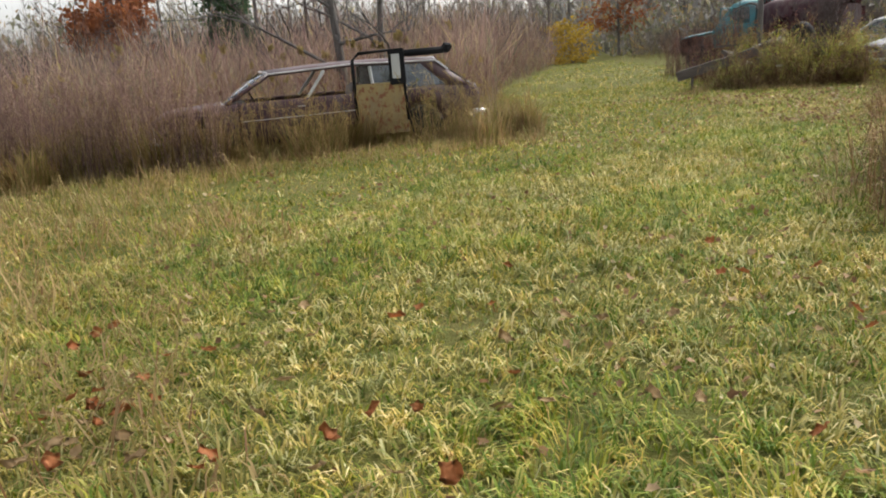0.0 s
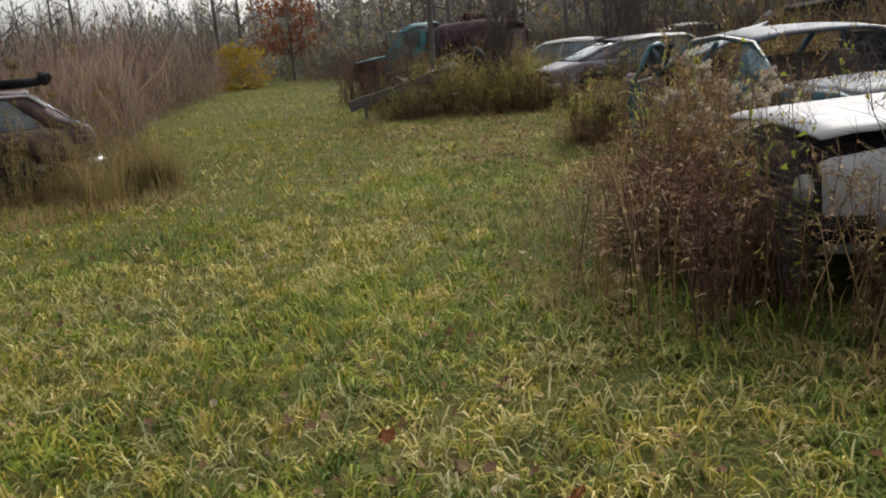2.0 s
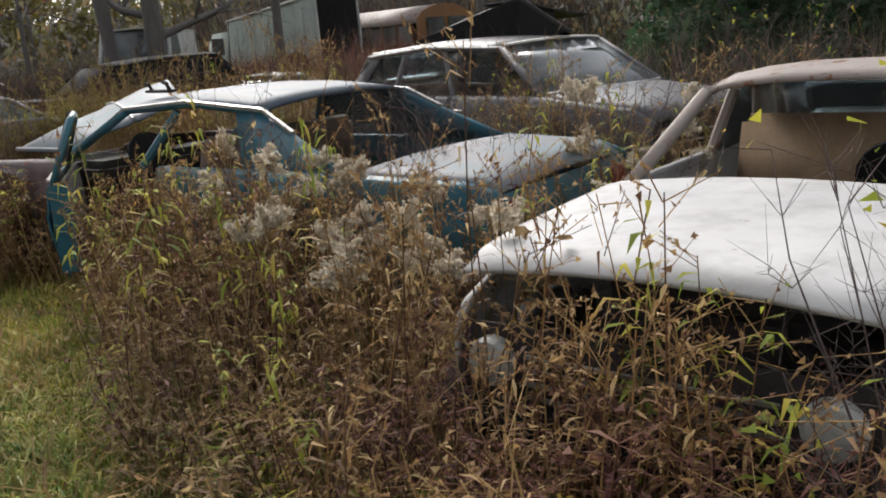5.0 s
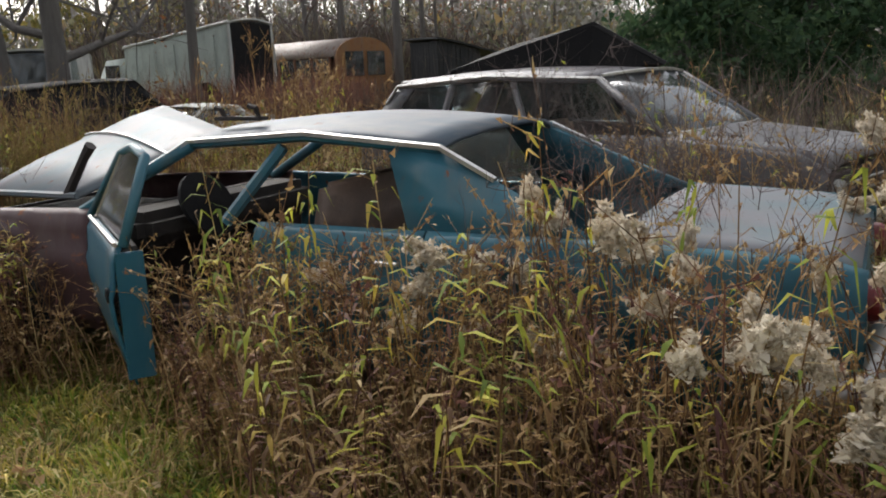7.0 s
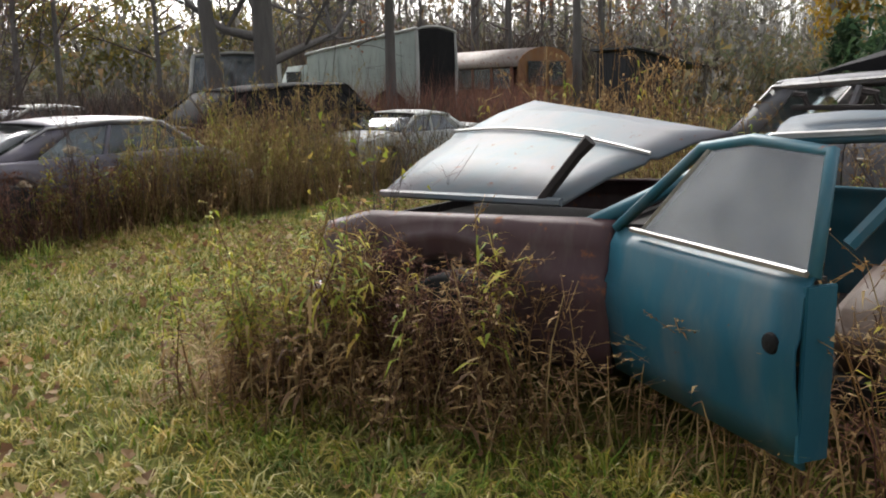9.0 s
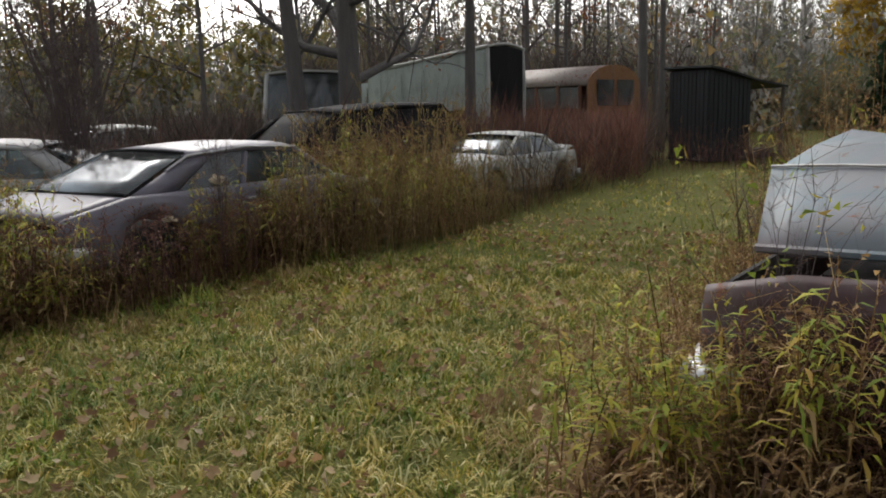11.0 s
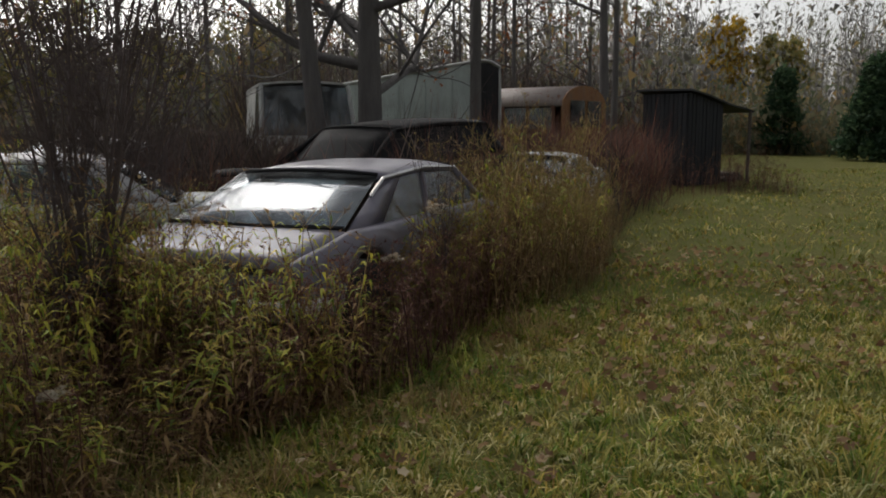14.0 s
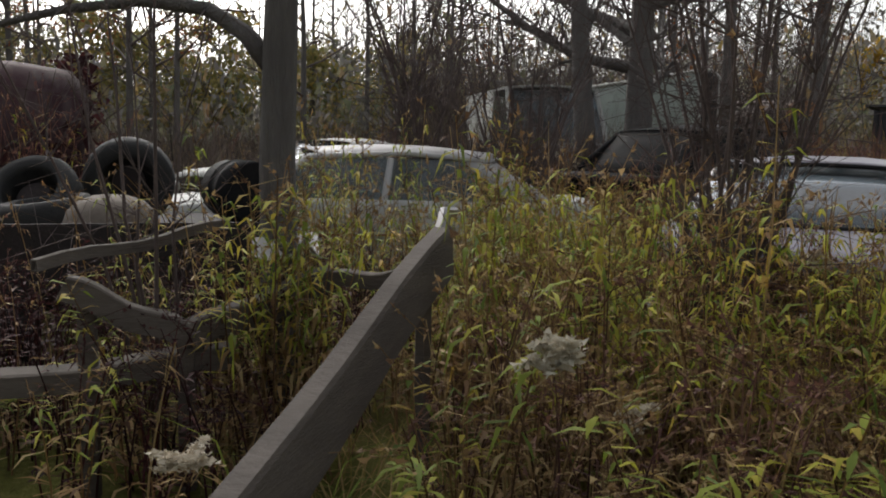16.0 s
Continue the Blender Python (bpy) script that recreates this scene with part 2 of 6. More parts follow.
def tube(points, radii, sides=6, flat=1.0, caps=True):
    """A swept tube through points; radii one or one each; flat squashes it in height."""
    bm = bmesh.new()
    pts = [Vector(p) for p in points]
    if not isinstance(radii, (list, tuple)):
        radii = [radii] * len(pts)
    rings = []
    for i, p in enumerate(pts):
        d = (pts[min(i + 1, len(pts) - 1)] - pts[max(i - 1, 0)]).normalized()
        a = d.orthogonal().normalized() if abs(d.z) > 0.95 else d.cross(Vector((0, 0, 1))).normalized()
        b = a.cross(d).normalized()
        rings.append([bm.verts.new(p + radii[i] * (math.cos(k) * a + flat * math.sin(k) * b))
                      for k in (2 * math.pi * (j + 0.5) / sides for j in range(sides))])
    for r, s in zip(rings, rings[1:]):
        for j in range(sides):
            bm.faces.new((r[j], r[(j + 1) % sides], s[(j + 1) % sides], s[j]))
    if caps:
        bm.faces.new(rings[0][::-1])
        bm.faces.new(rings[-1])
    return bm


def box(x0, x1, y0, y1, z0, z1, bevel=0.015):
    bm = bmesh.new()
    bmesh.ops.create_cube(bm, size=1.0)
    for v in bm.verts:
        v.co = Vector(((x0 + x1) / 2 + v.co.x * (x1 - x0), (y0 + y1) / 2 + v.co.y * (y1 - y0), (z0 + z1) / 2 + v.co.z * (z1 - z0)))
    if bevel:
        bmesh.ops.bevel(bm, geom=bm.edges[:], offset=min(bevel, 0.3 * min(x1 - x0, y1 - y0, z1 - z0)), segments=2, affect="EDGES")
    return bm


def join(a, b):
    """Adds the mesh b to a."""
    me = bpy.data.meshes.new("tmp")
    b.to_mesh(me)
    b.free()
    a.from_mesh(me)
    bpy.data.meshes.remove(me)
    return a


def lathe(profile, axis="Y", n=24):
    """Turns (radius, along) pairs about an axis."""
    bm = bmesh.new()
    rings = []
    for r, h in profile:
        ring = []
        for k in range(n):
            a = 2 * math.pi * k / n
            c, s = r * math.cos(a), r * math.sin(a)
            ring.append(bm.verts.new((c, h, s) if axis == "Y" else (c, s, h)))
        rings.append(ring)
    for p, q in zip(rings, rings[1:]):
        for k in range(n):
            bm.faces.new((p[k], p[(k + 1) % n], q[(k + 1) % n], q[k]))
    bm.faces.new(rings[0])
    bm.faces.new(rings[-1][::-1])
    bmesh.ops.recalc_face_normals(bm, faces=bm.faces)
    return bm


def lerp(a, b, t):
    return tuple(x + (y - x) * t for x, y in zip(a, b))


def along(xs, x):
    """Straight lines through (x, value) pairs."""
    return float(np.interp(x, [p[0] for p in xs], [p[1] for p in xs]))


def soup(name, verts, faces, materials, index=None, smooth=False):
    """One mesh out of arrays: verts n x 3, faces m x 3."""
    me = bpy.data.meshes.new(name)
    verts = np.asarray(verts, np.float32)
    faces = np.asarray(faces, np.int32)
    me.vertices.add(len(verts))
    me.vertices.foreach_set("co", verts.ravel())
    me.loops.add(faces.size)
    me.loops.foreach_set("vertex_index", faces.ravel())
    me.polygons.add(len(faces))
    me.polygons.foreach_set("loop_start", np.arange(0, faces.size, 3, dtype=np.int32))
    if index is not None:
        me.polygons.foreach_set("material_index", np.asarray(index, np.int32))
    for m in materials:
        me.materials.append(m)
    me.update(calc_edges=True)
    return new(name, me)


# ---- plan: where the weeds stand, the rest is mown ----
WEEDS_EAST = [(5.6, -8), (5.2, 2), (4.9, 5), (4.45, 6.4), (4.9, 7.5), (5.7, 8.5), (7.1, 9.6), (8.0, 10.6), (8.3, 11.5), (8.65, 12.3),
              (9.6, 12.55), (12, 11.9), (16, 10.0), (22, 7.4), (30, 4), (60, -6), (60, -40), (6, -40)]
WEEDS_NORTH = [(8.2, 19.4), (8.6, 18.2), (9.4, 17.6), (10.3, 17.2), (11.1, 16.6), (12.4, 16.2), (14.2, 15.0), (17.3, 14.4), (21, 13.6),
               (27.6, 9.9), (36, 7), (60, -1), (60, 60), (17, 60), (14, 40), (13, 28.4), (10.2, 22), (8.9, 20.4)]
WEEDS_WEST = [(-40, 14), (-7, 17.4), (-2.8, 15.0), (0, 14.2), (2.6, 15.0), (3.2, 18), (4.9, 26.5), (8, 35), (11.5, 44), (12, 70), (-40, 70)]


def inside(poly, x, y):
    px = np.array([p[0] for p in poly])
    py = np.array([p[1] for p in poly])
    res = np.zeros(np.shape(x), bool)
    j = len(poly) - 1
    for i in range(len(poly)):
        c = ((py[i] > y) != (py[j] > y)) & (x < (px[j] - px[i]) * (y - py[i]) / (py[j] - py[i] + 1e-12) + px[i])
        res ^= c
        j = i
    return res


def edge_distance(poly, x, y):
    best = np.full(np.shape(x), 1e9)
    for (ax, ay), (bx, by) in zip(poly, poly[1:] + poly[:1]):
        dx, dy = bx - ax, by - ay
        t = np.clip(((x - ax) * dx + (y - ay) * dy) / (dx * dx + dy * dy), 0, 1)
        best = np.minimum(best, np.hypot(x - ax - t * dx, y - ay - t * dy))
    return best


def swell(x, y):
    """The gentle unevenness of the ground."""
    return 0.03 * np.sin(x * 0.9 + 1.3 * np.sin(y * 0.5)) + 0.025 * np.sin(y * 1.1 + x * 0.35) - 0.03


# one sheet of ground to the horizon, finer near the walk
def ground_sheet():
    near = np.arange(-12, 42.01, 0.75)
    xs = np.concatenate([[-900, -300, -120, -60, -30, -20], near, [50, 70, 120, 300, 900]])
    ys = np.concatenate([[-900, -300, -100, -40, -20], np.arange(-12, 50.01, 0.75), [60, 80, 120, 300, 900]])
    X, Y = np.meshgrid(xs, ys)
    flat = (np.abs(X) > 100) | (np.abs(Y) > 100)
    Z = np.where(flat, -0.03, swell(X, Y))
    v = np.stack([X, Y, Z], -1).reshape(-1, 3)
    nx = len(xs)
    i, j = np.meshgrid(np.arange(len(ys) - 1), np.arange(nx - 1), indexing="ij")
    a = (i * nx + j).ravel()
    f = np.concatenate([np.stack([a, a + 1, a + nx + 1], 1), np.stack([a, a + nx + 1, a + nx], 1)])
    return v, f


m, n, l, p = nodes_of("turf_soil")
c1 = noise_of(n, l, 0.6, 6)
c2 = noise_of(n, l, 14.0, 10, rough=0.75)
c3 = noise_of(n, l, 60.0, 4)
r1 = ramp_of(n, [(0.35, (0.08, 0.10, 0.022)), (0.5, (0.13, 0.125, 0.03)), (0.68, (0.17, 0.135, 0.055))])
l.new(c1.outputs["Fac"], r1.inputs["Fac"])
r2 = ramp_of(n, [(0.3, (0.045, 0.038, 0.02)), (0.5, (0.11, 0.12, 0.028)), (0.72, (0.26, 0.20, 0.085))])
l.new(c2.outputs["Fac"], r2.inputs["Fac"])
l.new(mix_of(n, l, 0.55, r1.outputs["Color"], r2.outputs["Color"]), p.inputs["Base Color"])
p.inputs["Roughness"].default_value = 0.95
bump_of(n, l, p, c3.outputs["Fac"], 0.9, 0.03)
p.inputs["Specular IOR Level"].default_value = 0.1
TURF = m
v, f = ground_sheet()
ground = soup("ground", v, f, [TURF])
ground.data.shade_smooth()
tagged(ground, "uneven field turf with soil and thatch", "ground", kind="structure")


# ---- vegetation kit ----
rng = np.random.default_rng(7)


def blades(pos, length, width, lean, curl=0.5, direction=None):
    """Grass blades, three triangles each: bent strips standing at pos."""
    k = len(pos)
    a = rng.uniform(0, 2 * np.pi, k) if direction is None else direction
    d = np.stack([np.cos(a), np.sin(a), np.zeros(k)], 1)
    s = np.stack([-np.sin(a), np.cos(a), np.zeros(k)], 1)
    tw = rng.uniform(-0.8, 0.8, k)[:, None]
    s = s * np.cos(tw) + d * np.sin(tw)
    up = np.array([0, 0, 1.0])
    L, W, T = length[:, None], width[:, None], lean[:, None]
    mid = pos + L * 0.55 * (up * np.cos(T * 0.6) + d * np.sin(T * 0.6))
    tip = mid + L * 0.5 * (up * np.cos(T + curl) + d * np.sin(T + curl))
    V = np.stack([pos - s * W / 2, pos + s * W / 2, mid - s * W * 0.42, mid + s * W * 0.42, tip], 1)
    F = np.array([[0, 1, 3], [0, 3, 2], [2, 3, 4]])
    return V.reshape(-1, 3), (F[None] + 5 * np.arange(k)[:, None, None]).reshape(-1, 3)


def leaf_strip(base, d, length, width, droop):
    """A narrow bent leaf: six points, four triangles."""
    d = np.asarray(d, float)
    d /= np.linalg.norm(d)
    s = np.cross(d, (0, 0, 1))
    s /= np.linalg.norm(s) + 1e-9
    up = np.array([0, 0, 1.0])
    p1 = base + d * length * 0.45 + up * (-0.08 * droop * length)
    p2 = base + d * length * (0.95 - 0.25 * droop) - up * droop * length * 0.55
    v = [base - s * width * 0.2, base + s * width * 0.2, p1 - s * width / 2, p1 + s * width / 2 + up * width * 0.15, p2]
    return v, [(0, 1, 3), (0, 3, 2), (2, 3, 4)]


class Kit:
    """Collects points, triangles and materials of one plant."""

    def __init__(self):
        self.v, self.f, self.m = [], [], []

    def add(self, v, f, m):
        k = len(self.v)
        self.v += [tuple(p) for p in v]
        self.f += [tuple(i + k for i in t) for t in f]
        self.m += [m] * len(f)

    def stem(self, pts, r0, r1, m, sides=3):
        pts = [np.asarray(p, float) for p in pts]
        v, f = [], []
        for i, p in enumerate(pts):
            d = pts[min(i + 1, len(pts) - 1)] - pts[max(i - 1, 0)]
            a = np.cross(d, (0.3, 1, 0.2))
            a /= np.linalg.norm(a) + 1e-9
            b = np.cross(a, d)
            b /= np.linalg.norm(b) + 1e-9
            r = r0 + (r1 - r0) * i / (len(pts) - 1)
            for k in range(sides):
                t = 2 * np.pi * k / sides
                v.append(p + r * (np.cos(t) * a + np.sin(t) * b))
        for i in range(len(pts) - 1):
            for k in range(sides):
                a, b = i * sides + k, i * sides + (k + 1) % sides
                f += [(a, b, b + sides), (a, b + sides, a + sides)]
        self.add(v, f, m)

    def arrays(self):
        return np.array(self.v, np.float32), np.array(self.f, np.int32), np.array(self.m, np.int32)


def weed(kind, r):
    """A stalk one metre high. kinds: dead, fluff, green, reed. Materials: 0 dead, 1 leaf, 2 fluff."""
    k = Kit()
    lean = r.uniform(-0.14, 0.14, 2)
    pts = [np.array([lean[0] * t * t, lean[1] * t * t, t]) for t in (0, 0.35, 0.7, 1.0)]
    k.stem(pts, 0.0045, 0.002, 0)
    count = {"dead": 15, "fluff": 14, "green": 36, "reed": 8, "far": 8}[kind]
    for i in range(count):
        t = r.uniform(0.12, 0.98) if kind != "green" else 0.12 + 0.86 * (i + r.uniform()) / count
        b = np.array([lean[0] * t * t, lean[1] * t * t, t])
        a = r.uniform(0, 2 * np.pi)
        up = r.uniform(-0.2, 0.9)
        if kind == "green":
            ln, wd, dr = r.uniform(0.12, 0.22) * (1.15 - 0.45 * t), r.uniform(0.010, 0.019), r.uniform(0.4, 1.25)
        else:
            ln, wd, dr = r.uniform(0.05, 0.12), r.uniform(0.006, 0.013), r.uniform(0.3, 1.4)
        v, f = leaf_strip(b, (np.cos(a), np.sin(a), up), ln, wd, dr)
        k.add(v, f, 1 if kind == "green" and t > r.uniform(0.42, 0.72) else 0)
    top = pts[-1]
    if kind in ("dead", "fluff", "green", "reed"):
        nb = 6 if kind == "fluff" else 4 if kind == "dead" else 3
        bend = r.uniform(0, 2 * np.pi)
        for i in range(nb):
            a = bend + r.uniform(-1.4, 1.4)
            ln = r.uniform(0.04, 0.09) if kind == "fluff" else r.uniform(0.07, 0.17)
            e = top + np.array([np.cos(a) * ln, np.sin(a) * ln, r.uniform(-0.02, 0.09)])
            b = top - np.array([0, 0, r.uniform(0, 0.14)])
            k.stem([b, e], 0.0018, 0.0012, 0)
            if kind == "fluff":
                for _ in range(125):
                    u = r.uniform(0.0, 1.15)
                    c = top + (e - top) * u + r.normal(0, 0.0095 * (1.5 - u), 3) + np.array([0, 0, 0.012 - 0.02 * u * u])
                    q = r.normal(0, 0.0088, (3, 3))
                    k.add(c + q, [(0, 1, 2)], 2)
            else:
                for _ in range(4):
                    c = b + (e - b) * r.uniform(0.3, 1.0)
                    q = r.normal(0, 0.008, (3, 3))
                    k.add(c + q, [(0, 1, 2)], 0)
    return k.arrays()


def scatter(name, variants, pos, height, spread, materials, label, category):
    """One mesh of many plants: variants (arrays) at pos, each turned, scaled and leaning."""
    V, F, M = [], [], []
    base = 0
    pick = rng.integers(0, len(variants), len(pos))
    for i, (v, f, mi) in enumerate(variants):
        sel = np.where(pick == i)[0]
        if not len(sel):
            continue
        a = rng.uniform(0, 2 * np.pi, len(sel))
        ca, sa = np.cos(a)[:, None], np.sin(a)[:, None]
        h = height[sel][:, None]
        w = spread[sel][:, None]
        x = (v[None, :, 0] * ca - v[None, :, 1] * sa) * w
        y = (v[None, :, 0] * sa + v[None, :, 1] * ca) * w
        z = v[None, :, 2] * h
        tilt = rng.normal(0, 0.10, (len(sel), 2))
        x = x + z * tilt[:, :1]
        y = y + z * tilt[:, 1:]
        P = np.stack([x, y, np.broadcast_to(z, x.shape)], -1) + pos[sel][:, None, :]
        V.append(P.reshape(-1, 3))
        F.append((f[None] + (base + len(v) * np.arange(len(sel)))[:, None, None]).reshape(-1, 3))
        M.append(np.tile(mi, len(sel)))
        base += len(v) * len(sel)
    ob = soup(name, np.concatenate(V), np.concatenate(F), materials, np.concatenate(M))
    return tagged(ob, label, category, kind="stuff")


# footprints that plants keep clear of: centre, heading, half length, half width
FOOT = []


def clear(x, y, grow=0.0):
    ok = np.ones(np.shape(x), bool)
    for cx, cy, h, hl, hw in FOOT:
        c, s = math.cos(radians(h)), math.sin(radians(h))
        u, w = (x - cx) * c + (y - cy) * s, -(x - cx) * s + (y - cy) * c
        ok &= ~((np.abs(u) < hl + grow) & (np.abs(w) < hw + grow))
    return ok


def clumped(x, y, scale=1.0, seed=0.0):
    """A patchy field between 0 and 1."""
    s = np.sin(x * 1.7 * scale + seed) * np.sin(y * 1.3 * scale + seed * 2) + 0.6 * np.sin(x * 3.1 * scale - y * 2.3 * scale + seed) + 0.4 * np.sin(x * 5.3 * scale + y * 4.7 * scale)
    return np.clip(0.5 + s / 3, 0, 1)


# ---- vehicles ----
def wheel(parent, x, y, z, r=0.32, w=0.19, flat=0.0):
    tyre = part("wheel", lathe([(r * 0.62, -w / 2), (r * 0.93, -w / 2), (r, -w * 0.36), (r, w * 0.36), (r * 0.93, w / 2), (r * 0.62, w / 2)], n=28), RUBBER, parent, "cracked black tyre on a rusty rim", True)
    tyre.location = (x, y, z - flat)
    part("rim", lathe([(r * 0.1, -w * 0.3), (r * 0.2, -w * 0.42), (r * 0.45, -w * 0.2), (r * 0.63, -w * 0.45), (r * 0.63, w * 0.45), (r * 0.45, w * 0.2), (r * 0.2, w * 0.42), (r * 0.1, w * 0.3)], n=20), RUST, tyre, smooth=True)


def panel_rows(xs, side, s):
    """Body side between stations: rows of points from sill to shoulder."""
    rows = []
    L, W = s["L"], s["W"]
    for x in xs:
        zt = along(s["top"], x)
        u = abs(x) / (L / 2)
        w = W / 2 * (1 - 0.16 * u ** 6)
        zb = s.get("sill", 0.27)
        for ax in s["axles"]:
            r = s.get("arch", 0.38)
            if abs(x - ax) < r:
                zb = max(zb, 0.32 + math.sqrt(r * r - (x - ax) ** 2))
        zb = min(zb, zt - 0.08)
        h = zt - zb
        b = s.get("crease", 0.0)
        rows.append([(x, side * w * k, zb + h * q) for k, q in
                     ((0.955, 0), (0.985, 0.18), (1.0, 0.45), (1.0 + b, 0.62), (0.99 - b * 0.3, 0.66), (0.985, 0.82), (0.96, 0.95), (0.92, 1.0))])
    return rows


def span(a, b, n):
    return [a + (b - a) * i / (n - 1) for i in range(n)]


def deck(x0, x1, s, n=9, crown=0.04, inset=0.015, lift=0.0, ridge=0.0):
    """Hood or boot lid between two stations, crowned across."""
    rows = []
    for x in span(x0, x1, n):
        zt = along(s["top"], x)
        u = abs(x) / (s["L"] / 2)
        w = s["W"] / 2 * (1 - 0.16 * u ** 6) * 0.92 - inset
        e = 0.035 * max(0, (u - 0.93) / 0.07)
        rows.append([(x, w * k, zt - e + lift + crown * (1 - k * k) + ridge * max(0, 1 - abs(abs(k) - 0.45) / 0.08)) for k in (-1, -0.8, -0.53, -0.45, -0.37, 0, 0.37, 0.45, 0.53, 0.8, 1)])
    return rows


def car(name, label, category, m, s, c, foot=True):
    """A car: s holds its shape, c its materials. x is forward, y to its left."""
    L, W = s["L"], s["W"]
    root = empty(name, m, label, category)
    belt, H = s["belt"], s["H"]
    x1, x2, x3, x4 = s["glass"]          # windscreen base, roof front, roof rear, rear glass base
    wb, wr = W / 2 * 0.90, s.get("roof_w", W / 2 * 0.74)
    doors = s["doors"]                    # stations of the side cuts, front to rear
    cuts = [L / 2 - 0.02] + doors + [-L / 2 + 0.02]
    names = ["front_fender"] + ["door"] * (len(doors) - 1) + ["quarter_panel"]
    for side in (1, -1):
        for i, nm in enumerate(names):
            if s.get("open_door") == (i, side):
                continue
            a, b = cuts[i] - 0.006, cuts[i + 1] + 0.006
            k = max(5, int((a - b) / 0.06))
            mt = c.get(nm + ("_l" if side > 0 else "_r"), c.get(nm, c["body"]))
            ob = part(nm, sheet(panel_rows(span(a, b, k), side, s), 0.02), mt, root, c.get(nm + "_label", ""), True)
            if nm == "door":
                hz = belt - 0.14
                part("door_handle", tube([(b + 0.22, side * (W / 2 + 0.012), hz), (b + 0.10, side * (W / 2 + 0.012), hz)], 0.011), CHROME, ob, "chrome door handle")
                if c.get("strip"):
                    part("side_trim", tube([(a - 0.01, side * (W / 2 + 0.004), belt - 0.3), (b + 0.01, side * (W / 2 + 0.004), belt - 0.3)], 0.012, 4), c["strip"], ob)
    # decks
    hood = part("hood", sheet(deck(x1 + 0.02, L / 2 - 0.05, s, 10, s.get("crown", 0.04), ridge=s.get("ridge", 0.0)), 0.018), c.get("hood", c["body"]), root, c.get("hood_label", ""), True)
    if s.get("hood_open"):
        piv = Matrix.Translation((x1, 0, along(s["top"], x1)))
        hood.matrix_local = piv @ pose(0, 0, 0, 0, -s["hood_open"], 0) @ piv.inverted()
    if s.get("no_hood"):
        bpy.data.objects.remove(hood)
    if x4 > -L / 2 + 0.25:
        lid = part("trunk_lid", sheet(deck(x4 - 0.02, -L / 2 + 0.05, s, 8, 0.03), 0.018), c.get("trunk", c["body"]), root, c.get("trunk_label", ""), True)
        if s.get("trunk_open"):
            piv = Matrix.Translation((x4, 0, along(s["top"], x4)))
            lid.matrix_local = piv @ pose(0, 0, 0, 0, s["trunk_open"], 0) @ piv.inverted()
    # nose and tail
    for e, nm in ((1, "grille"), (-1, "tail_panel")):
        zt = along(s["top"], e * L / 2)
        x = e * (L / 2 - 0.04)
        w = W / 2 * 0.80
        rows = [[(x + e * 0.02 * math.sin(math.pi * q), w * k, 0.36 + (zt - 0.38) * q) for k in (-1, -0.6, -0.2, 0.2, 0.6, 1)] for q in (0, 0.25, 0.5, 0.75, 1)]
        part(nm, sheet(rows, 0.02), DARK_RUST if e > 0 and not c.get("clean_nose") else c["body"], root)
        if e > 0:
            for k in range(5):
                z = 0.46 + (zt - 0.56) * k / 4
                part("grille_bar", tube([(x + 0.035, -w * 0.6, z), (x + 0.035, w * 0.6, z)], 0.009, 5), CHROME, root)
        for sd in (1, -1):
            lm = part("headlight" if e > 0 else "tail_light", lathe([(0.03, 0.03), (0.075, 0.02), (0.085, 0), (0.085, -0.03)], n=16), LAMP if e > 0 else RED_LAMP, root)
            lm.matrix_local = pose(x + e * 0.035, sd * w * 0.8, zt - 0.14, 0, 0, -90 * e)
        if s.get("bumper", True):
            bx = e * (L / 2 + 0.03)
            part("bumper", tube([(bx - e * 0.26, -W / 2 - 0.005, 0.42), (bx - e * 0.05, -W / 2 * 0.9, 0.42), (bx, -W / 2 * 0.5, 0.42), (bx + e * 0.02, 0, 0.42), (bx, W / 2 * 0.5, 0.42), (bx - e * 0.05, W / 2 * 0.9, 0.42), (bx - e * 0.26, W / 2 + 0.005, 0.42)], 0.075, 8, 1.0), c.get("bumper", CHROME), root, "dented chrome bumper", True)
    # hull and cabin
    part("floor_pan", box(-L / 2 + 0.15, L / 2 - 0.15, -W / 2 * 0.82, W / 2 * 0.82, 0.24, 0.36), DARK_RUST, root)
    part("engine", box(x1 + 0.25, L / 2 - 0.35, -0.35, 0.35, 0.36, along(s["top"], x1) - 0.14, 0.06), DARK_RUST, root)
    part("firewall", box(x1 - 0.06, x1 + 0.02, -W / 2 * 0.85, W / 2 * 0.85, 0.3, belt - 0.03), DARK_RUST, root)
    part("dashboard", box(x1 - 0.4, x1 - 0.07, -W / 2 * 0.82, W / 2 * 0.82, belt - 0.22, belt - 0.02, 0.06), CABIN, root)
    sw = part("steering_wheel", lathe([(0.185, -0.012), (0.2, -0.012), (0.2, 0.012), (0.185, 0.012)], "Z", 20), BLACK, root)
    sw.matrix_local = pose(x1 - 0.5, W * 0.2, belt - 0.02, 0, -62, 0)
    seat_x = [0.5 * (x2 + x3) + 0.28] + ([x3 + 0.3] if x2 - x3 > 1.9 else [])
    for q in seat_x:
        st = part("seat", box(q - 0.25, q + 0.25, -W / 2 * 0.76, W / 2 * 0.76, 0.36, 0.62, 0.07), c.get("seat", VINYL), root, smooth=True)
        bk = part("seat_back", box(-0.08, 0.08, -W / 2 * 0.76, W / 2 * 0.76, 0, 0.56, 0.06), c.get("seat", VINYL), st, smooth=True)
        bk.matrix_local = pose(q - 0.27, 0, 0.55, 0, -14, 0)
    # roof
    rows = []
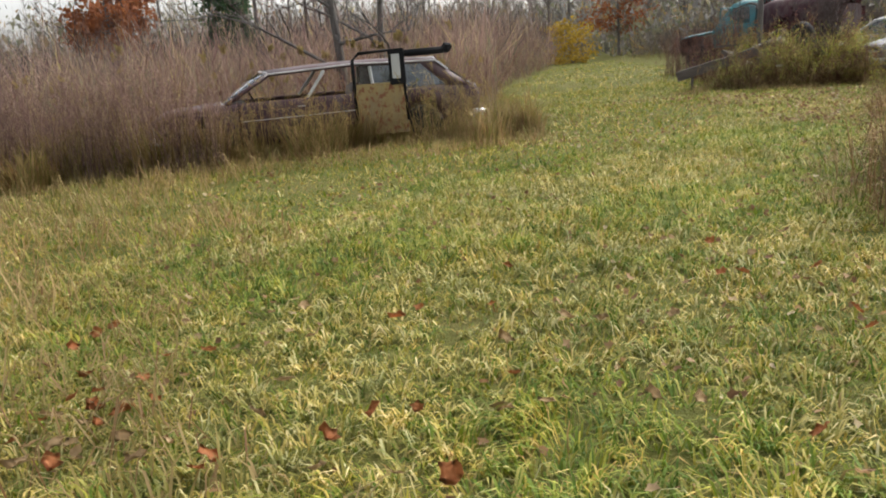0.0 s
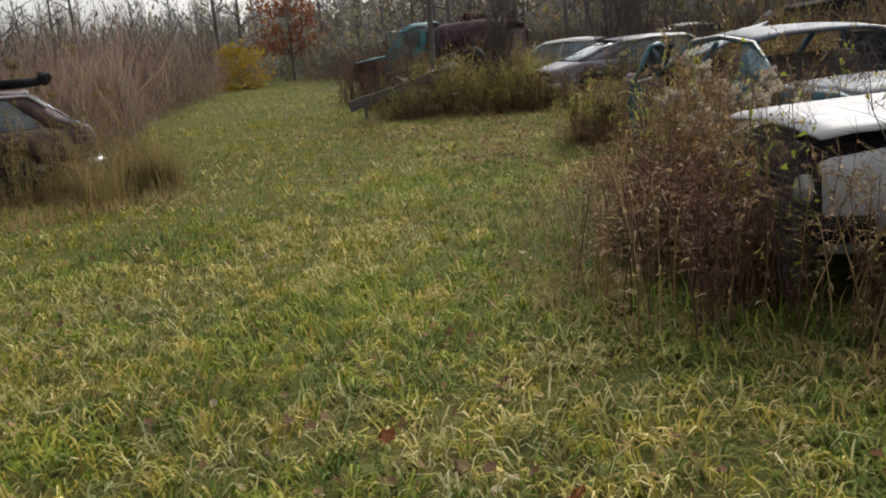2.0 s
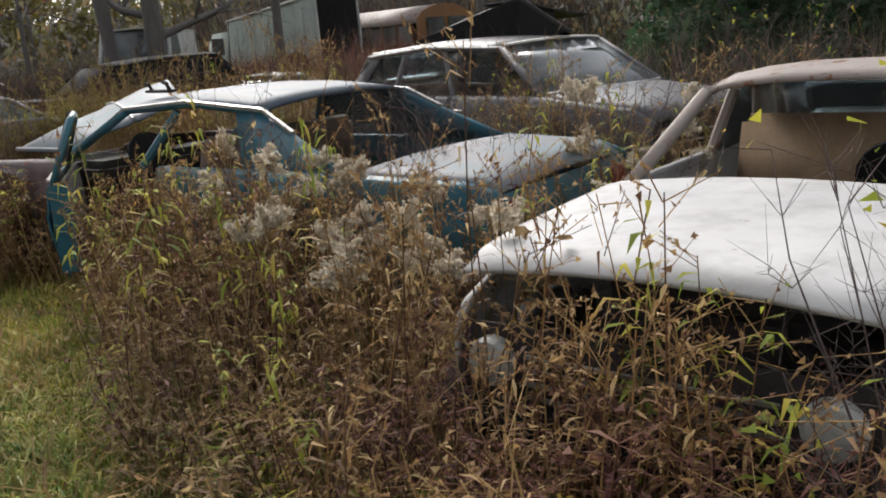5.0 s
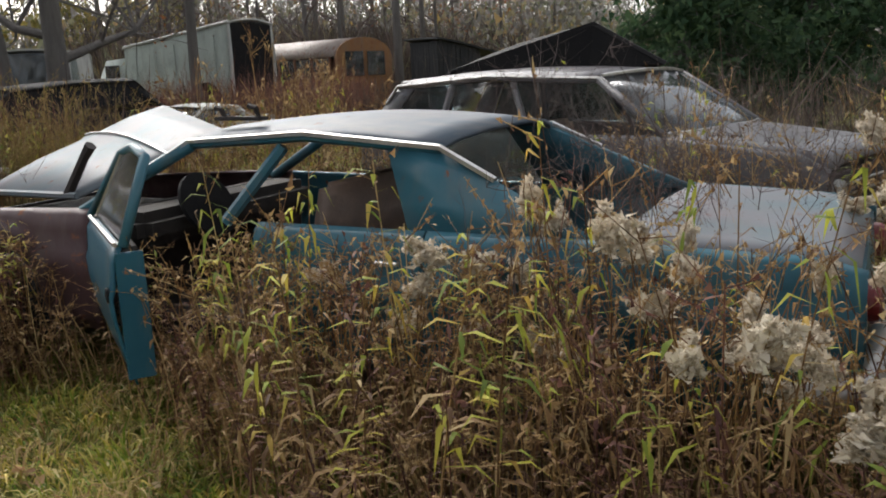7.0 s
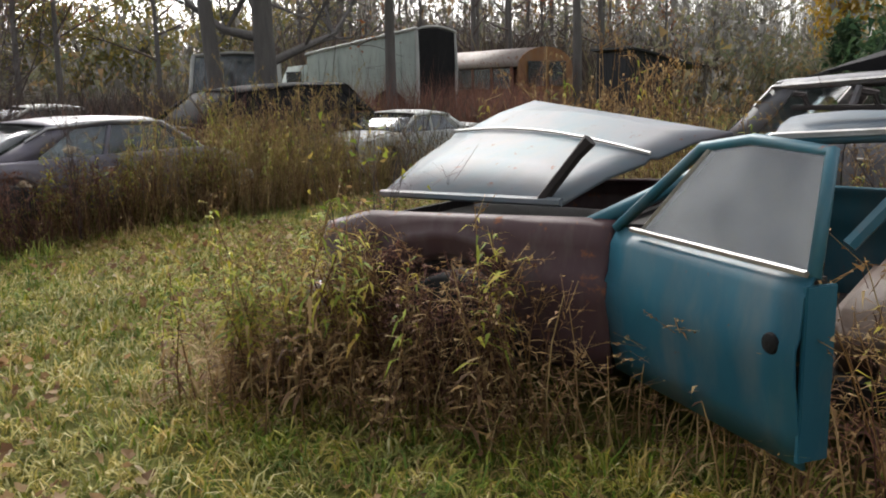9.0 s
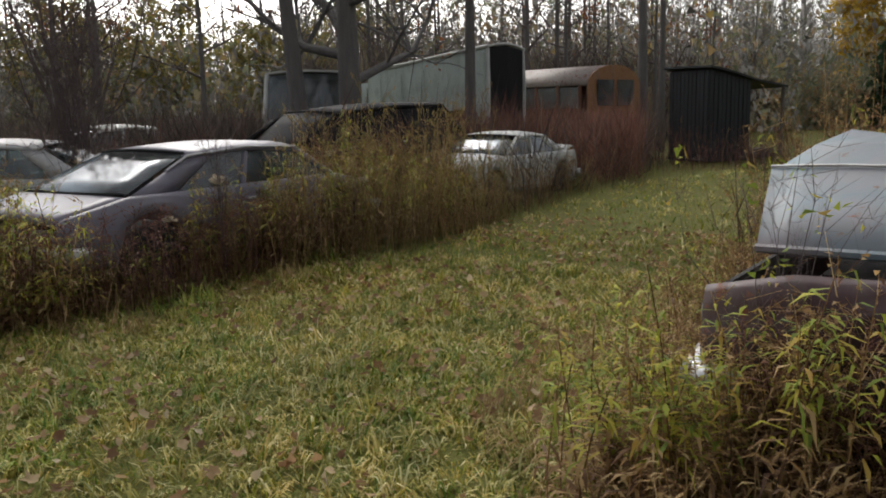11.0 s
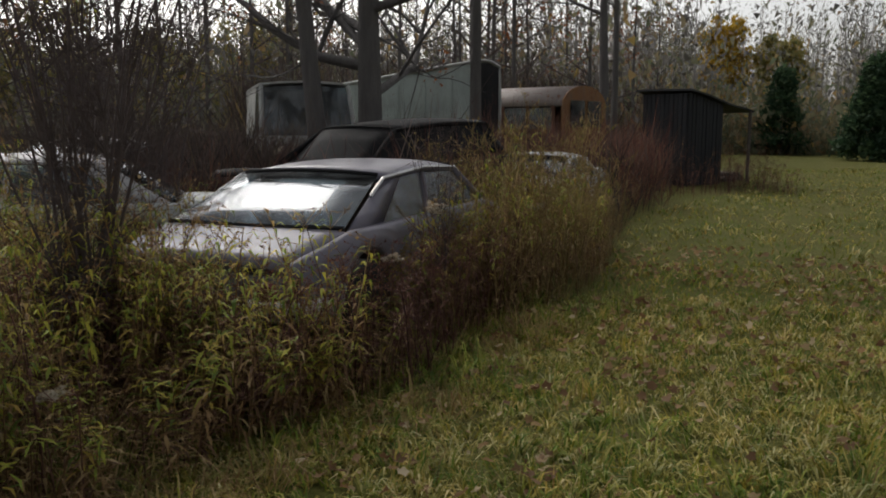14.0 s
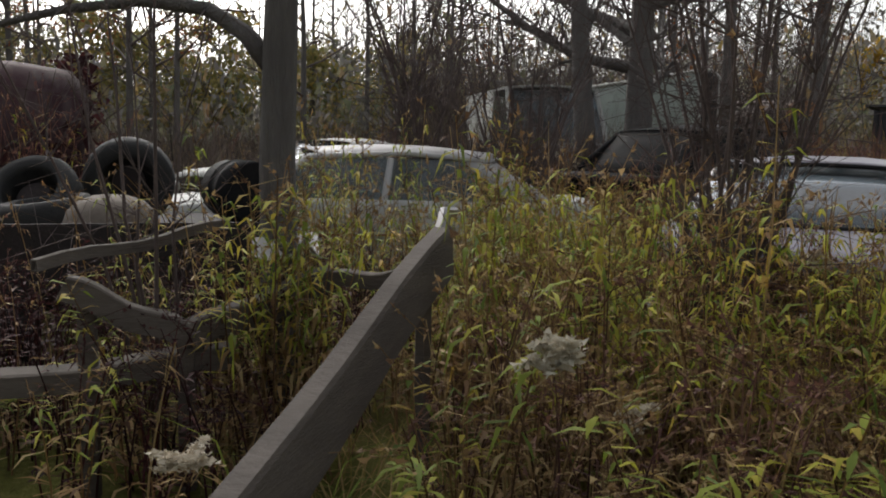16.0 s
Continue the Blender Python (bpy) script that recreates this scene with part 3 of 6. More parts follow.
    for i, x in enumerate(span(x2, x3, 9)):
        q = i / 8
        zc = H - s.get("droop", 0.05) * (2 * q - 0.9) ** 2
        rows.append([(x - 0.05 * (1 - k * k) * (1 if i == 0 else -1 if i == 8 else 0) * -1, wr * k, zc - 0.055 * abs(k) ** 3 - (0.02 if abs(k) == 1 else 0)) for k in (-1, -0.93, -0.75, -0.4, 0, 0.4, 0.75, 0.93, 1)])
    if not s.get("no_roof"):
        part("roof", sheet(rows, 0.025), c.get("roof", c["body"]), root, c.get("roof_label", ""), True)
    ze = H - 0.075
    zf, zr = ze - s.get("droop", 0.05) * 0.81, ze - s.get("droop", 0.05) * 1.2
    pil = c.get("pillar", c.get("roof", c["body"]))
    zb = belt
    z4 = along(s["top"], x4)
    for sd in (1, -1):
        A0, A1 = (x1, sd * wb, zb - 0.02), (x2, sd * wr, zf)
        C0, C1 = (x4, sd * wb, z4 - 0.02), (x3, sd * wr, zr)
        part("a_pillar", tube([A0, lerp(A0, A1, 0.5), A1], 0.036, 6), pil, root, smooth=True)
        part("roof_rail", tube([A1, (0.5 * (x2 + x3), sd * (wr + 0.008), ze), C1], 0.026, 6), c.get("rail", pil), root, smooth=True)
        if c.get("drip"):
            part("drip_rail", tube([lerp(A0, A1, 0.1), (A1[0], A1[1] + sd * 0.02, A1[2] + 0.015), (0.5 * (x2 + x3), sd * (wr + 0.03), ze + 0.016), (C1[0], C1[1] + sd * 0.02, C1[2] + 0.01), lerp(C1, C0, 0.35)], 0.016, 5), c["drip"], root, "bright metal drip rail")
        # rear quarter, either a wide sail panel or a slim pillar
        cw = s.get("sail", 0.28)
        D0, D1 = (x4 + s.get("sail_base", cw * 1.5), sd * wb, zb - 0.02), (x3 + cw, sd * wr, zr)
        part("c_pillar", sheet([[lerp(C0, C1, q) for q in (0, 0.35, 0.7, 1)], [lerp(lerp(C0, C1, q), lerp(D0, D1, q), 0.5)[:1] + (lerp(lerp(C0, C1, q), lerp(D0, D1, q), 0.5)[1] + sd * 0.015,) + lerp(lerp(C0, C1, q), lerp(D0, D1, q), 0.5)[2:] for q in (0, 0.35, 0.7, 1)], [lerp(D0, D1, q) for q in (0, 0.35, 0.7, 1)]], 0.03), c.get("sail", pil), root, smooth=True)
        # side windows between the pillars
        fr = [0.0] + list(s["posts"]) + [1.0]
        G0, G1 = A0, A1
        for i in range(len(fr) - 1):
            lo = [lerp(A0, D0, fr[i]), lerp(A0, D0, fr[i + 1])]
            hi = [lerp(A1, D1, fr[i]), lerp(A1, D1, fr[i + 1])]
            if i > 0:
                part("b_pillar", tube([lo[0], hi[0]], 0.03, 6), c.get("post", pil), root)
            if (i, sd) in s.get("no_glass", ()):
                continue
            rows = [[lerp(lo[0], lo[1], q) for q in (0.02, 0.5, 0.98)], [lerp(hi[0], hi[1], q) for q in (0.02, 0.5, 0.98)]]
            part("side_window", sheet(rows, 0.006), c.get("side_glass", GLASS), root, "dusty car window").visible_shadow = False
    # screens
    def screen(xa, za, xb, zb2, bow, nm, mt):
        rows = []
        for q in (0, 0.33, 0.66, 1):
            w = wb + (wr - wb) * q - 0.03
            rows.append([(xa + (xb - xa) * q + bow * (1 - k * k), w * k, za + (zb2 - za) * q + 0.01 + 0.03 * q * (1 - k * k)) for k in (-1, -0.6, -0.2, 0.2, 0.6, 1)])
        ob = part(nm, sheet(rows, 0.006), mt, root, "dusty curved car window", True)
        ob.visible_shadow = False
        e0, e1 = rows[0], rows[-1]
        fr = join(tube([(p[0], p[1], p[2] + 0.004) for p in e1], 0.016, 5), tube([(p[0], p[1], p[2] + 0.004) for p in e0], 0.016, 5))
        part("screen_trim", fr, c.get("trim", BLACK), ob)
    if not s.get("no_windscreen"):
        screen(x1, along(s["top"], x1), x2, zf + 0.02, 0.10, "windscreen", c.get("front_glass", GLASS))
    if not s.get("no_rear_glass"):
        screen(x4, z4, x3, zr + 0.02, -0.08, "rear_window", c.get("rear_glass", GLASS))
    for ax in s["axles"]:
        for sd in (1, -1):
            wheel(root, ax, sd * (W / 2 - 0.13), s.get("wheel_z", 0.31))
    if foot:
        e = m.to_euler()
        FOOT.append((m.translation.x, m.translation.y, math.degrees(e.z), L / 2 - 0.02, W / 2 - 0.05))
    return root


BLUE = paint("faded_blue_paint", (0.024, 0.095, 0.135), (0.045, 0.14, 0.18), 0.25, 0.3)
# body blue taken darker for the open door, its shade put into the colour
BLUE_DOOR = paint("shaded_blue_door_paint", (0.016, 0.078, 0.118), (0.03, 0.115, 0.16), 0.15, 0.28)
# greyer lilac tone on the roof carries the sky's highlights in the colour
ROOF_BLUE = paint("dull_blue_sky_sheen_paint", (0.04, 0.072, 0.10), (0.085, 0.088, 0.105), 0.2, 0.5)
# pale tone and pinkish second tone hold the sky's reflection as colour
PALE_BLUE = paint("pale_blue_sky_sheen_paint", (0.095, 0.15, 0.175), (0.18, 0.155, 0.165), 0.25, 0.48)
MAROON = paint("faded_maroon_paint", (0.06, 0.032, 0.036), (0.085, 0.05, 0.05), 0.35, 0.5)
WHITE = paint("white_paint", (0.42, 0.41, 0.41), (0.52, 0.51, 0.50), 0.12, 0.5)
OLD_WHITE = paint("dirty_white_paint", (0.48, 0.48, 0.45), (0.38, 0.39, 0.37), 0.2, 0.55)
GREY = paint("lilac_grey_paint", (0.135, 0.125, 0.155), (0.19, 0.175, 0.205), 0.14, 0.3)
RUST_ROOF = paint("rusted_white_roof", (0.30, 0.26, 0.235), (0.24, 0.19, 0.165), 0.45, 0.55)
SILVER = paint("silver_grey_paint", (0.10, 0.10, 0.11), (0.15, 0.14, 0.145), 0.2, 0.35)
BOX_WHITE = paint("pale_green_white_paint", (0.42, 0.47, 0.43), (0.33, 0.37, 0.34), 0.16, 0.6)
BUS_BROWN = paint("rusted_bus_paint", (0.10, 0.05, 0.035), (0.16, 0.07, 0.04), 0.5, 0.8)
BUS_YELLOW = paint("faded_bus_yellow", (0.27, 0.14, 0.06), (0.22, 0.10, 0.045), 0.4, 0.7)
OXBLOOD = paint("oxblood_rust_paint", (0.055, 0.022, 0.026), (0.035, 0.016, 0.02), 0.3, 0.75, (0.06, 0.025, 0.02))
TEAL = paint("teal_truck_paint", (0.04, 0.15, 0.17), (0.06, 0.20, 0.22), 0.25, 0.5)
SHED_GREY = surface("tarred_board", (0.032, 0.034, 0.038), (0.018, 0.018, 0.02), 2.5, 0.85, 0.5, stretch=(1, 1, 0.2))

# blue sedan with a maroon fender, its door and bonnet open
SEDAN = dict(L=5.6, W=1.90, H=1.40, belt=0.93, top=[(-2.8, 0.84), (-2.6, 0.9), (-1.85, 0.93), (0, 0.93), (1.15, 0.95), (2.4, 0.90), (2.8, 0.80)],
             axles=(1.85, -1.55), glass=(1.15, 0.42, -1.05, -1.85), doors=[1.0, -0.12, -1.05], posts=(0.5,), sail=0.28, sail_base=0.9, roof_w=0.70, droop=0.05,
             open_door=(1, 1), no_hood=True, no_glass=((0, 1), (0, -1), (1, 1)), crease=0.02, no_windscreen=True, no_rear_glass=True)
blue_pose = pose(8.75, 9.33, 0, 0, 0, 68.3)
blue = car("blue_sedan", "faded blue sedan with a maroon fender and open door", "car", blue_pose, SEDAN,
           dict(body=BLUE, front_fender=MAROON, front_fender_label="faded maroon front fender", roof=ROOF_BLUE, sail=BLUE, pillar=BLUE, drip=CHROME, trunk=PALE_BLUE, post=BLUE,
                trunk_label="pale blue boot lid with sky sheen in its colour"))


def blue_door():
    s = SEDAN
    a, b = 0.0, -1.1
    d = new("front_door")
    d.parent = blue
    d.matrix_local = pose(1.0, 0.93, 0.0, 0, 0, -35)
    def shell(x, k):
        return [(x, 0.00 + y, z) for y, z in ((-0.03, 0.30), (0.0, 0.42), (0.03, 0.6), (0.035, 0.70), (0.02, 0.74), (0.01, 0.86), (-0.03, 0.93))]
    me = sheet([shell(x, 0) for x in span(a, b, 9)], 0.012)
    skin = part("door_skin", me, BLUE_DOOR, d, "glossy blue outer door skin", True)
    part("door_inner", sheet([[(x, -0.11, 0.32), (x, -0.13, 0.6), (x, -0.10, 0.92)] for x in span(a - 0.02, b + 0.02, 5)], 0.02), CABIN, d)
    part("door_edge", box(b - 0.008, b + 0.012, -0.12, 0.0, 0.33, 0.9, 0.004), BLUE_DOOR, d)
    top = [(0.0, -0.02, 0.92), (-0.36, -0.17, 1.27), (-0.62, -0.19, 1.31), (-0.98, -0.19, 1.29), (-1.09, -0.04, 0.92)]
    part("window_frame", tube(top, 0.024, 6), BLUE, d, "blue steel window frame", True)
    part("vent_bar", tube([(-0.17, -0.03, 0.93), (-0.42, -0.17, 1.28)], 0.011, 5), CHROME, d)
    part("door_glass", sheet([[(-0.17, -0.03, 0.94), (-0.6, -0.035, 0.94), (-1.07, -0.04, 0.94)], [(-0.42, -0.165, 1.27), (-0.65, -0.18, 1.30), (-0.97, -0.18, 1.28)]], 0.005), DUSTY, d, "dusty door glass").visible_shadow = False
    part("belt_trim", tube([(-0.14, 0.0, 0.935), (-1.09, -0.01, 0.935)], 0.012, 5), CHROME, d)
    lk = part("door_lock", lathe([(0.012, 0.012), (0.032, 0.008), (0.036, 0.0), (0.036, -0.004)], n=16), BLACK, d)
    lk.matrix_local = pose(-1.0, 0.034, 0.70)


blue_door()

# its bonnet, lying askew over the engine bay
def loose_hood():
    A, F, T, R, D = Vector((9.35, 11.95, 0.93)), Vector((10.45, 11.75, 1.20)), Vector((10.85, 11.25, 1.42)), Vector((9.15, 10.05, 1.27)), Vector((8.62, 10.85, 0.98))
    rows = []
    for i in range(9):
        q = i / 8
        lo = A.lerp(D, q)
        md = F.lerp(Vector((9.0, 10.45, 1.15)), q)
        hi = T.lerp(R, q)
        bow = Vector((0, 0, 0.06 * math.sin(math.pi * q)))
        rows.append([lo, lo.lerp(md, 0.5) + bow * 0.6 + Vector((0, 0, 0.02)), lo.lerp(md, 0.93) + bow, md + bow + Vector((0, 0, 0.015)), md.lerp(hi, 0.1) + bow, md.lerp(hi, 0.55) + bow + Vector((0, 0, 0.02)), hi])
    ob = new("loose_hood", mesh_of("loose_hood", sheet(rows, 0.02)))
    ob.data.materials.append(PALE_BLUE)
    tagged(ob, "pale blue car bonnet, sky sheen in its colour, lying askew over an engine bay", "car bonnet")
    part("crease_trim", tube([r[3] + Vector((0, 0, 0.012)) for r in rows], 0.009, 5), CHROME, ob, "thin bright crease strip")
    part("front_lip", tube([r[0] for r in rows], 0.022, 6), PALE_BLUE, ob)
    part("hinge_arm", tube([(8.60, 10.72, 1.27), (8.62, 10.78, 1.2), (8.70, 10.95, 0.98)], [0.035, 0.028, 0.03], 6), DARK_RUST, ob, "rusty hinge arm")


loose_hood()

# white compact with a popped bonnet and rusted roof
COMPACT = dict(L=4.1, W=1.62, H=1.38, belt=0.92, top=[(-2.05, 0.8), (-1.9, 0.88), (-1.3, 0.92), (0.6, 0.93), (0.7, 0.94), (1.7, 0.82), (2.0, 0.78), (2.05, 0.74)],
               axles=(1.35, -1.2), glass=(0.60, -0.02, -1.0, -1.55), doors=[0.6, -0.65], posts=(0.6,), sail=0.3, hood_open=5.5, no_windscreen=True, no_glass=((0, 1), (0, -1)), arch=0.36)
white = car("white_compact", "white compact car with a popped bonnet and rusted roof in weeds", "car", pose(7.04, 5.47, 0, 0, 0, 157), COMPACT,
            dict(body=WHITE, roof=RUST_ROOF, pillar=RUST_ROOF, seat=TAN, hood_label="popped white bonnet", bumper=BLACK, clean_nose=False))

# silver wagon behind the blue sedan
WAGON = dict(L=4.6, W=1.76, H=1.60, belt=1.08, top=[(-2.3, 0.9), (-2.2, 1.06), (1.1, 1.08), (2.1, 0.98), (2.3, 0.86)], axles=(1.4, -1.35), glass=(1.15, 0.5, -1.75, -2.15),
             doors=[1.0, -0.1, -1.05], posts=(0.42, 0.76), sail=0.2, roof_w=0.66, droop=0.05, no_glass=((0, -1), (1, -1), (2, -1)))
wagon = car("silver_wagon", "silver grey wagon with a bent black panel on its roof", "car", pose(11.57, 7.67, 0, 0, 0, 232), WAGON,
            dict(body=SILVER, roof=SILVER, drip=CHROME, front_glass=DUSTY, trim=CHROME))


def bent_panel():
    rows = []
    L, P, R = Vector((12.4, 9.0, 1.60)), Vector((11.7, 7.66, 1.97)), Vector((11.25, 7.1, 1.60))
    back = Vector((0.5, 0.1, -0.05))
    for q in span(0, 1, 7):
        a = L.lerp(P, q)
        rows.append([a, a + back * 0.5 + Vector((0, 0, 0.05 * math.sin(q * 3))), a + back])
    for q in span(0.1, 1, 6):
        a = P.lerp(R, q)
        rows.append([a, a + back * 0.5, a + back])
    top = sheet(rows, 0.03)
    ob = new("scrap_hood", mesh_of("scrap_hood", top, False))
    ob.data.materials.append(BLACK)
    tagged(ob, "bent black steel bonnet lying on a wagon roof", "car bonnet")
    fl = sheet([[L + Vector((0.02, 0, 0)), L.lerp(P, 0.5), P, P.lerp(R, 0.5), R], [L, Vector((12.1, 8.4, 1.56)), Vector((11.75, 7.7, 1.57)), Vector((11.45, 7.35, 1.57)), R]], 0.02)
    part("bent_flange", fl, BLACK, ob)


bent_panel()

# lilac grey coupe seen from behind
FAST = dict(L=4.5, W=1.72, H=1.30, belt=0.86, top=[(-2.25, 0.66), (-2.15, 0.74), (-1.55, 0.87), (0, 0.87), (1.4, 0.87), (2.05, 0.74), (2.25, 0.64)], axles=(1.45, -1.3), glass=(1.4, 0.85, -0.72, -1.55),
            doors=[1.2, -0.25], posts=(0.62,), sail=0.36, roof_w=0.64, droop=0.04)
grey = car("grey_coupe", "lilac grey coupe half hidden by dry weeds", "car", pose(13.70, 17.24, 0, 0, 0, -18), FAST,
           dict(body=GREY, drip=CHROME, rear_glass=DUSTY, trim=BLACK))

# maroon station wagon at the thicket
ESTATE = dict(L=5.6, W=1.86, H=1.50, belt=0.98, top=[(-2.8, 0.8), (-2.7, 0.94), (1.4, 0.98), (2.6, 0.9), (2.8, 0.8)], axles=(2.0, -1.7), glass=(1.6, 0.85, -2.05, -2.6), doors=[1.4, 0.2, -1.0],
              posts=(0.36, 0.66), sail=0.28, roof_w=0.68, droop=0.05)
estate = car("maroon_estate", "rusty maroon station wagon with white trim in tall grass", "car", pose(-0.45, 15.61, -0.05, 0, 0, 187), dict(ESTATE, no_glass=((0, 1), (1, 1), (0, -1), (1, -1))),
             dict(body=MAROON, roof=MAROON, drip=WHITE, side_glass=DUSTY, strip=WHITE, post=OLD_WHITE, trim=WHITE))

# white saloon beyond the mown turn, and another past the shrubs
PLAIN = dict(L=4.3, W=1.66, H=1.36, belt=0.9, top=[(-2.15, 0.78), (-2.0, 0.88), (0.9, 0.91), (1.9, 0.84), (2.15, 0.74)], axles=(1.3, -1.25), glass=(0.9, 0.25, -0.95, -1.5), doors=[0.8, -0.1, -0.95],
             posts=(0.52,), sail=0.3)
car("white_saloon", "small dirty white saloon with its boot raised", "car", pose(20.9, 15.2, -0.15, 0, 0, 160), dict(PLAIN, trunk_open=10, H=1.3), dict(body=OLD_WHITE, roof=OLD_WHITE))
car("white_wreck", "dirty white saloon with red trim in green weeds", "car", pose(14.8, 20.95, -0.06, 0, 0, 108), dict(PLAIN, H=1.38, glass=(1.25, 0.62, -1.0, -1.6), doors=[1.1, 0.1, -0.85]), dict(body=OLD_WHITE, roof=WHITE, strip=RED_LAMP))
car("long_white_saloon", "long dirty white saloon behind shrubs", "car", pose(20.2, 23.0, 0.05, 0, 0, 150), dict(PLAIN, L=5.2, top=[(-2.6, 0.8), (-2.4, 0.88), (0.9, 0.92), (2.3, 0.85), (2.6, 0.75)]), dict(body=OLD_WHITE, roof=OLD_WHITE))
# burnt black hulk
car("burnt_hulk", "burnt black car hulk under soot", "car", pose(19.3, 17.7, 0.05, 0, 3, 150), dict(ESTATE, H=1.62, belt=1.1, hood_open=9, glass=(1.3, 0.5, -2.05, -2.6)),
    dict(body=BLACK, roof=BLACK, drip=BLACK, bumper=DARK_RUST, seat=CABIN, side_glass=BLACK, front_glass=BLACK, rear_glass=BLACK))


# ---- larger hulks far back ----
def box_truck():
    root = empty("box_truck", pose(27.56, 16.52, 0, 0, 0, 69.6), "pale green white van body with a dark open end", "truck")
    # x runs along the side, away; the body sags towards its front
    L, W = 4.0, 1.95
    def top(x):
        return 3.16 - 0.13 * x
    part("side_wall", sheet([[(x, 0.02 * math.sin(x * 4) - 0.10 * max(0, q - 0.85), 0.95 + (top(x) - 0.95) * q) for q in (0, 0.25, 0.5, 0.75, 0.92, 1)] for x in span(0, L, 15)], 0.04), BOX_WHITE, root, "pale streaked side panel", True)
    part("far_wall", sheet([[(x, -W, 0.95 + (top(x) - 0.95) * q) for q in (0, 0.5, 1)] for x in span(0, L, 4)], 0.04), BOX_WHITE, root)
    part("roof", sheet([[(x, y, top(x) + 0.12 * (1 - ((y + W / 2) / (W / 2 + 0.04)) ** 2)) for y in span(0.03, -W - 0.03, 9)] for x in span(-0.05, L + 0.05, 6)], 0.05), OLD_WHITE, root, smooth=True)
    part("roof_edge", tube([(x, 0.02, top(x) + 0.01) for x in span(-0.05, L, 5)], 0.035, 6), OLD_WHITE, root, "pale rounded roof edge")
    part("front_wall", box(L - 0.05, L, -W, 0, 0.95, top(L)), BOX_WHITE, root)
    part("floor", box(0, L, -W, 0, 0.88, 0.98), DARK_RUST, root)
    for y in (-W, 0.0):
        part("end_post", tube([(0, y, 0.9), (-0.03, y, 2.2), (0, y * 0.97 - 0.02, 3.18)], [0.06, 0.05, 0.05], 6), OLD_WHITE, root)
    # black sheet across the open end stands for the shade inside
    part("end_door", sheet([[(-0.02, -0.08, 0.95), (-0.02, -0.08, 3.12)], [(-0.05, -W / 2, 0.95), (-0.05, -W / 2, 3.2)], [(-0.02, -W + 0.08, 0.95), (-0.02, -W + 0.08, 3.12)]], 0.04), BLACK, root, "black sheet standing for shade in the open end")
    for i in range(5):
        part("side_rib", box(0.5 + 0.75 * i, 0.53 + 0.75 * i, 0.03, 0.05, 1.0, top(0.5 + 0.75 * i) - 0.25, 0.004), BOX_WHITE, root)
    for x in (0.95, 4.6):
        for y in (-0.2, -W + 0.2):
            wheel(root, x, y, 0.48, 0.48, 0.26)
    part("wheel_arch", sheet([[(0.95 + 0.62 * math.cos(a), y, 0.92 + 0.62 * math.sin(a)) for a in span(0, math.pi, 11)] for y in (0.07, -0.2)], 0.03), BLACK, root)
    # half disc in black, added to stand for the shadowed wheel well
    part("arch_shadow_plate", sheet([[(0.95 + 0.6 * math.cos(a) * k, 0.055, 0.92 + 0.6 * math.sin(a) * k) for a in span(0, math.pi, 11)] for k in (0.05, 1)], 0.01), BLACK, root, "black plate standing for shade in the arch")
    part("frame_rail", box(-0.4, 5.6, -1.4, -1.25, 0.6, 0.86), DARK_RUST, root)
    part("frame_rail", box(-0.4, 5.6, -0.7, -0.55, 0.6, 0.86), DARK_RUST, root)
    part("cab", sheet([[(x, y, z) for y, z in ((0.0, 0.8), (0.02, 1.5), (-0.12, h), (-W / 2, h + 0.06), (-W + 0.12, h), (-W - 0.02, 1.5), (-W, 0.8))] for x, h in ((4.1, 2.35), (4.9, 2.3), (5.35, 1.6), (5.7, 1.45))], 0.04), BOX_WHITE, root, "pale crumpled cab", True)
    part("cab_window", box(4.25, 4.85, 0.0, 0.012, 1.6, 2.15), DUSTY, root)
    FOOT.append((28.2, 18.6, 69.6, 3.0, 1.2))


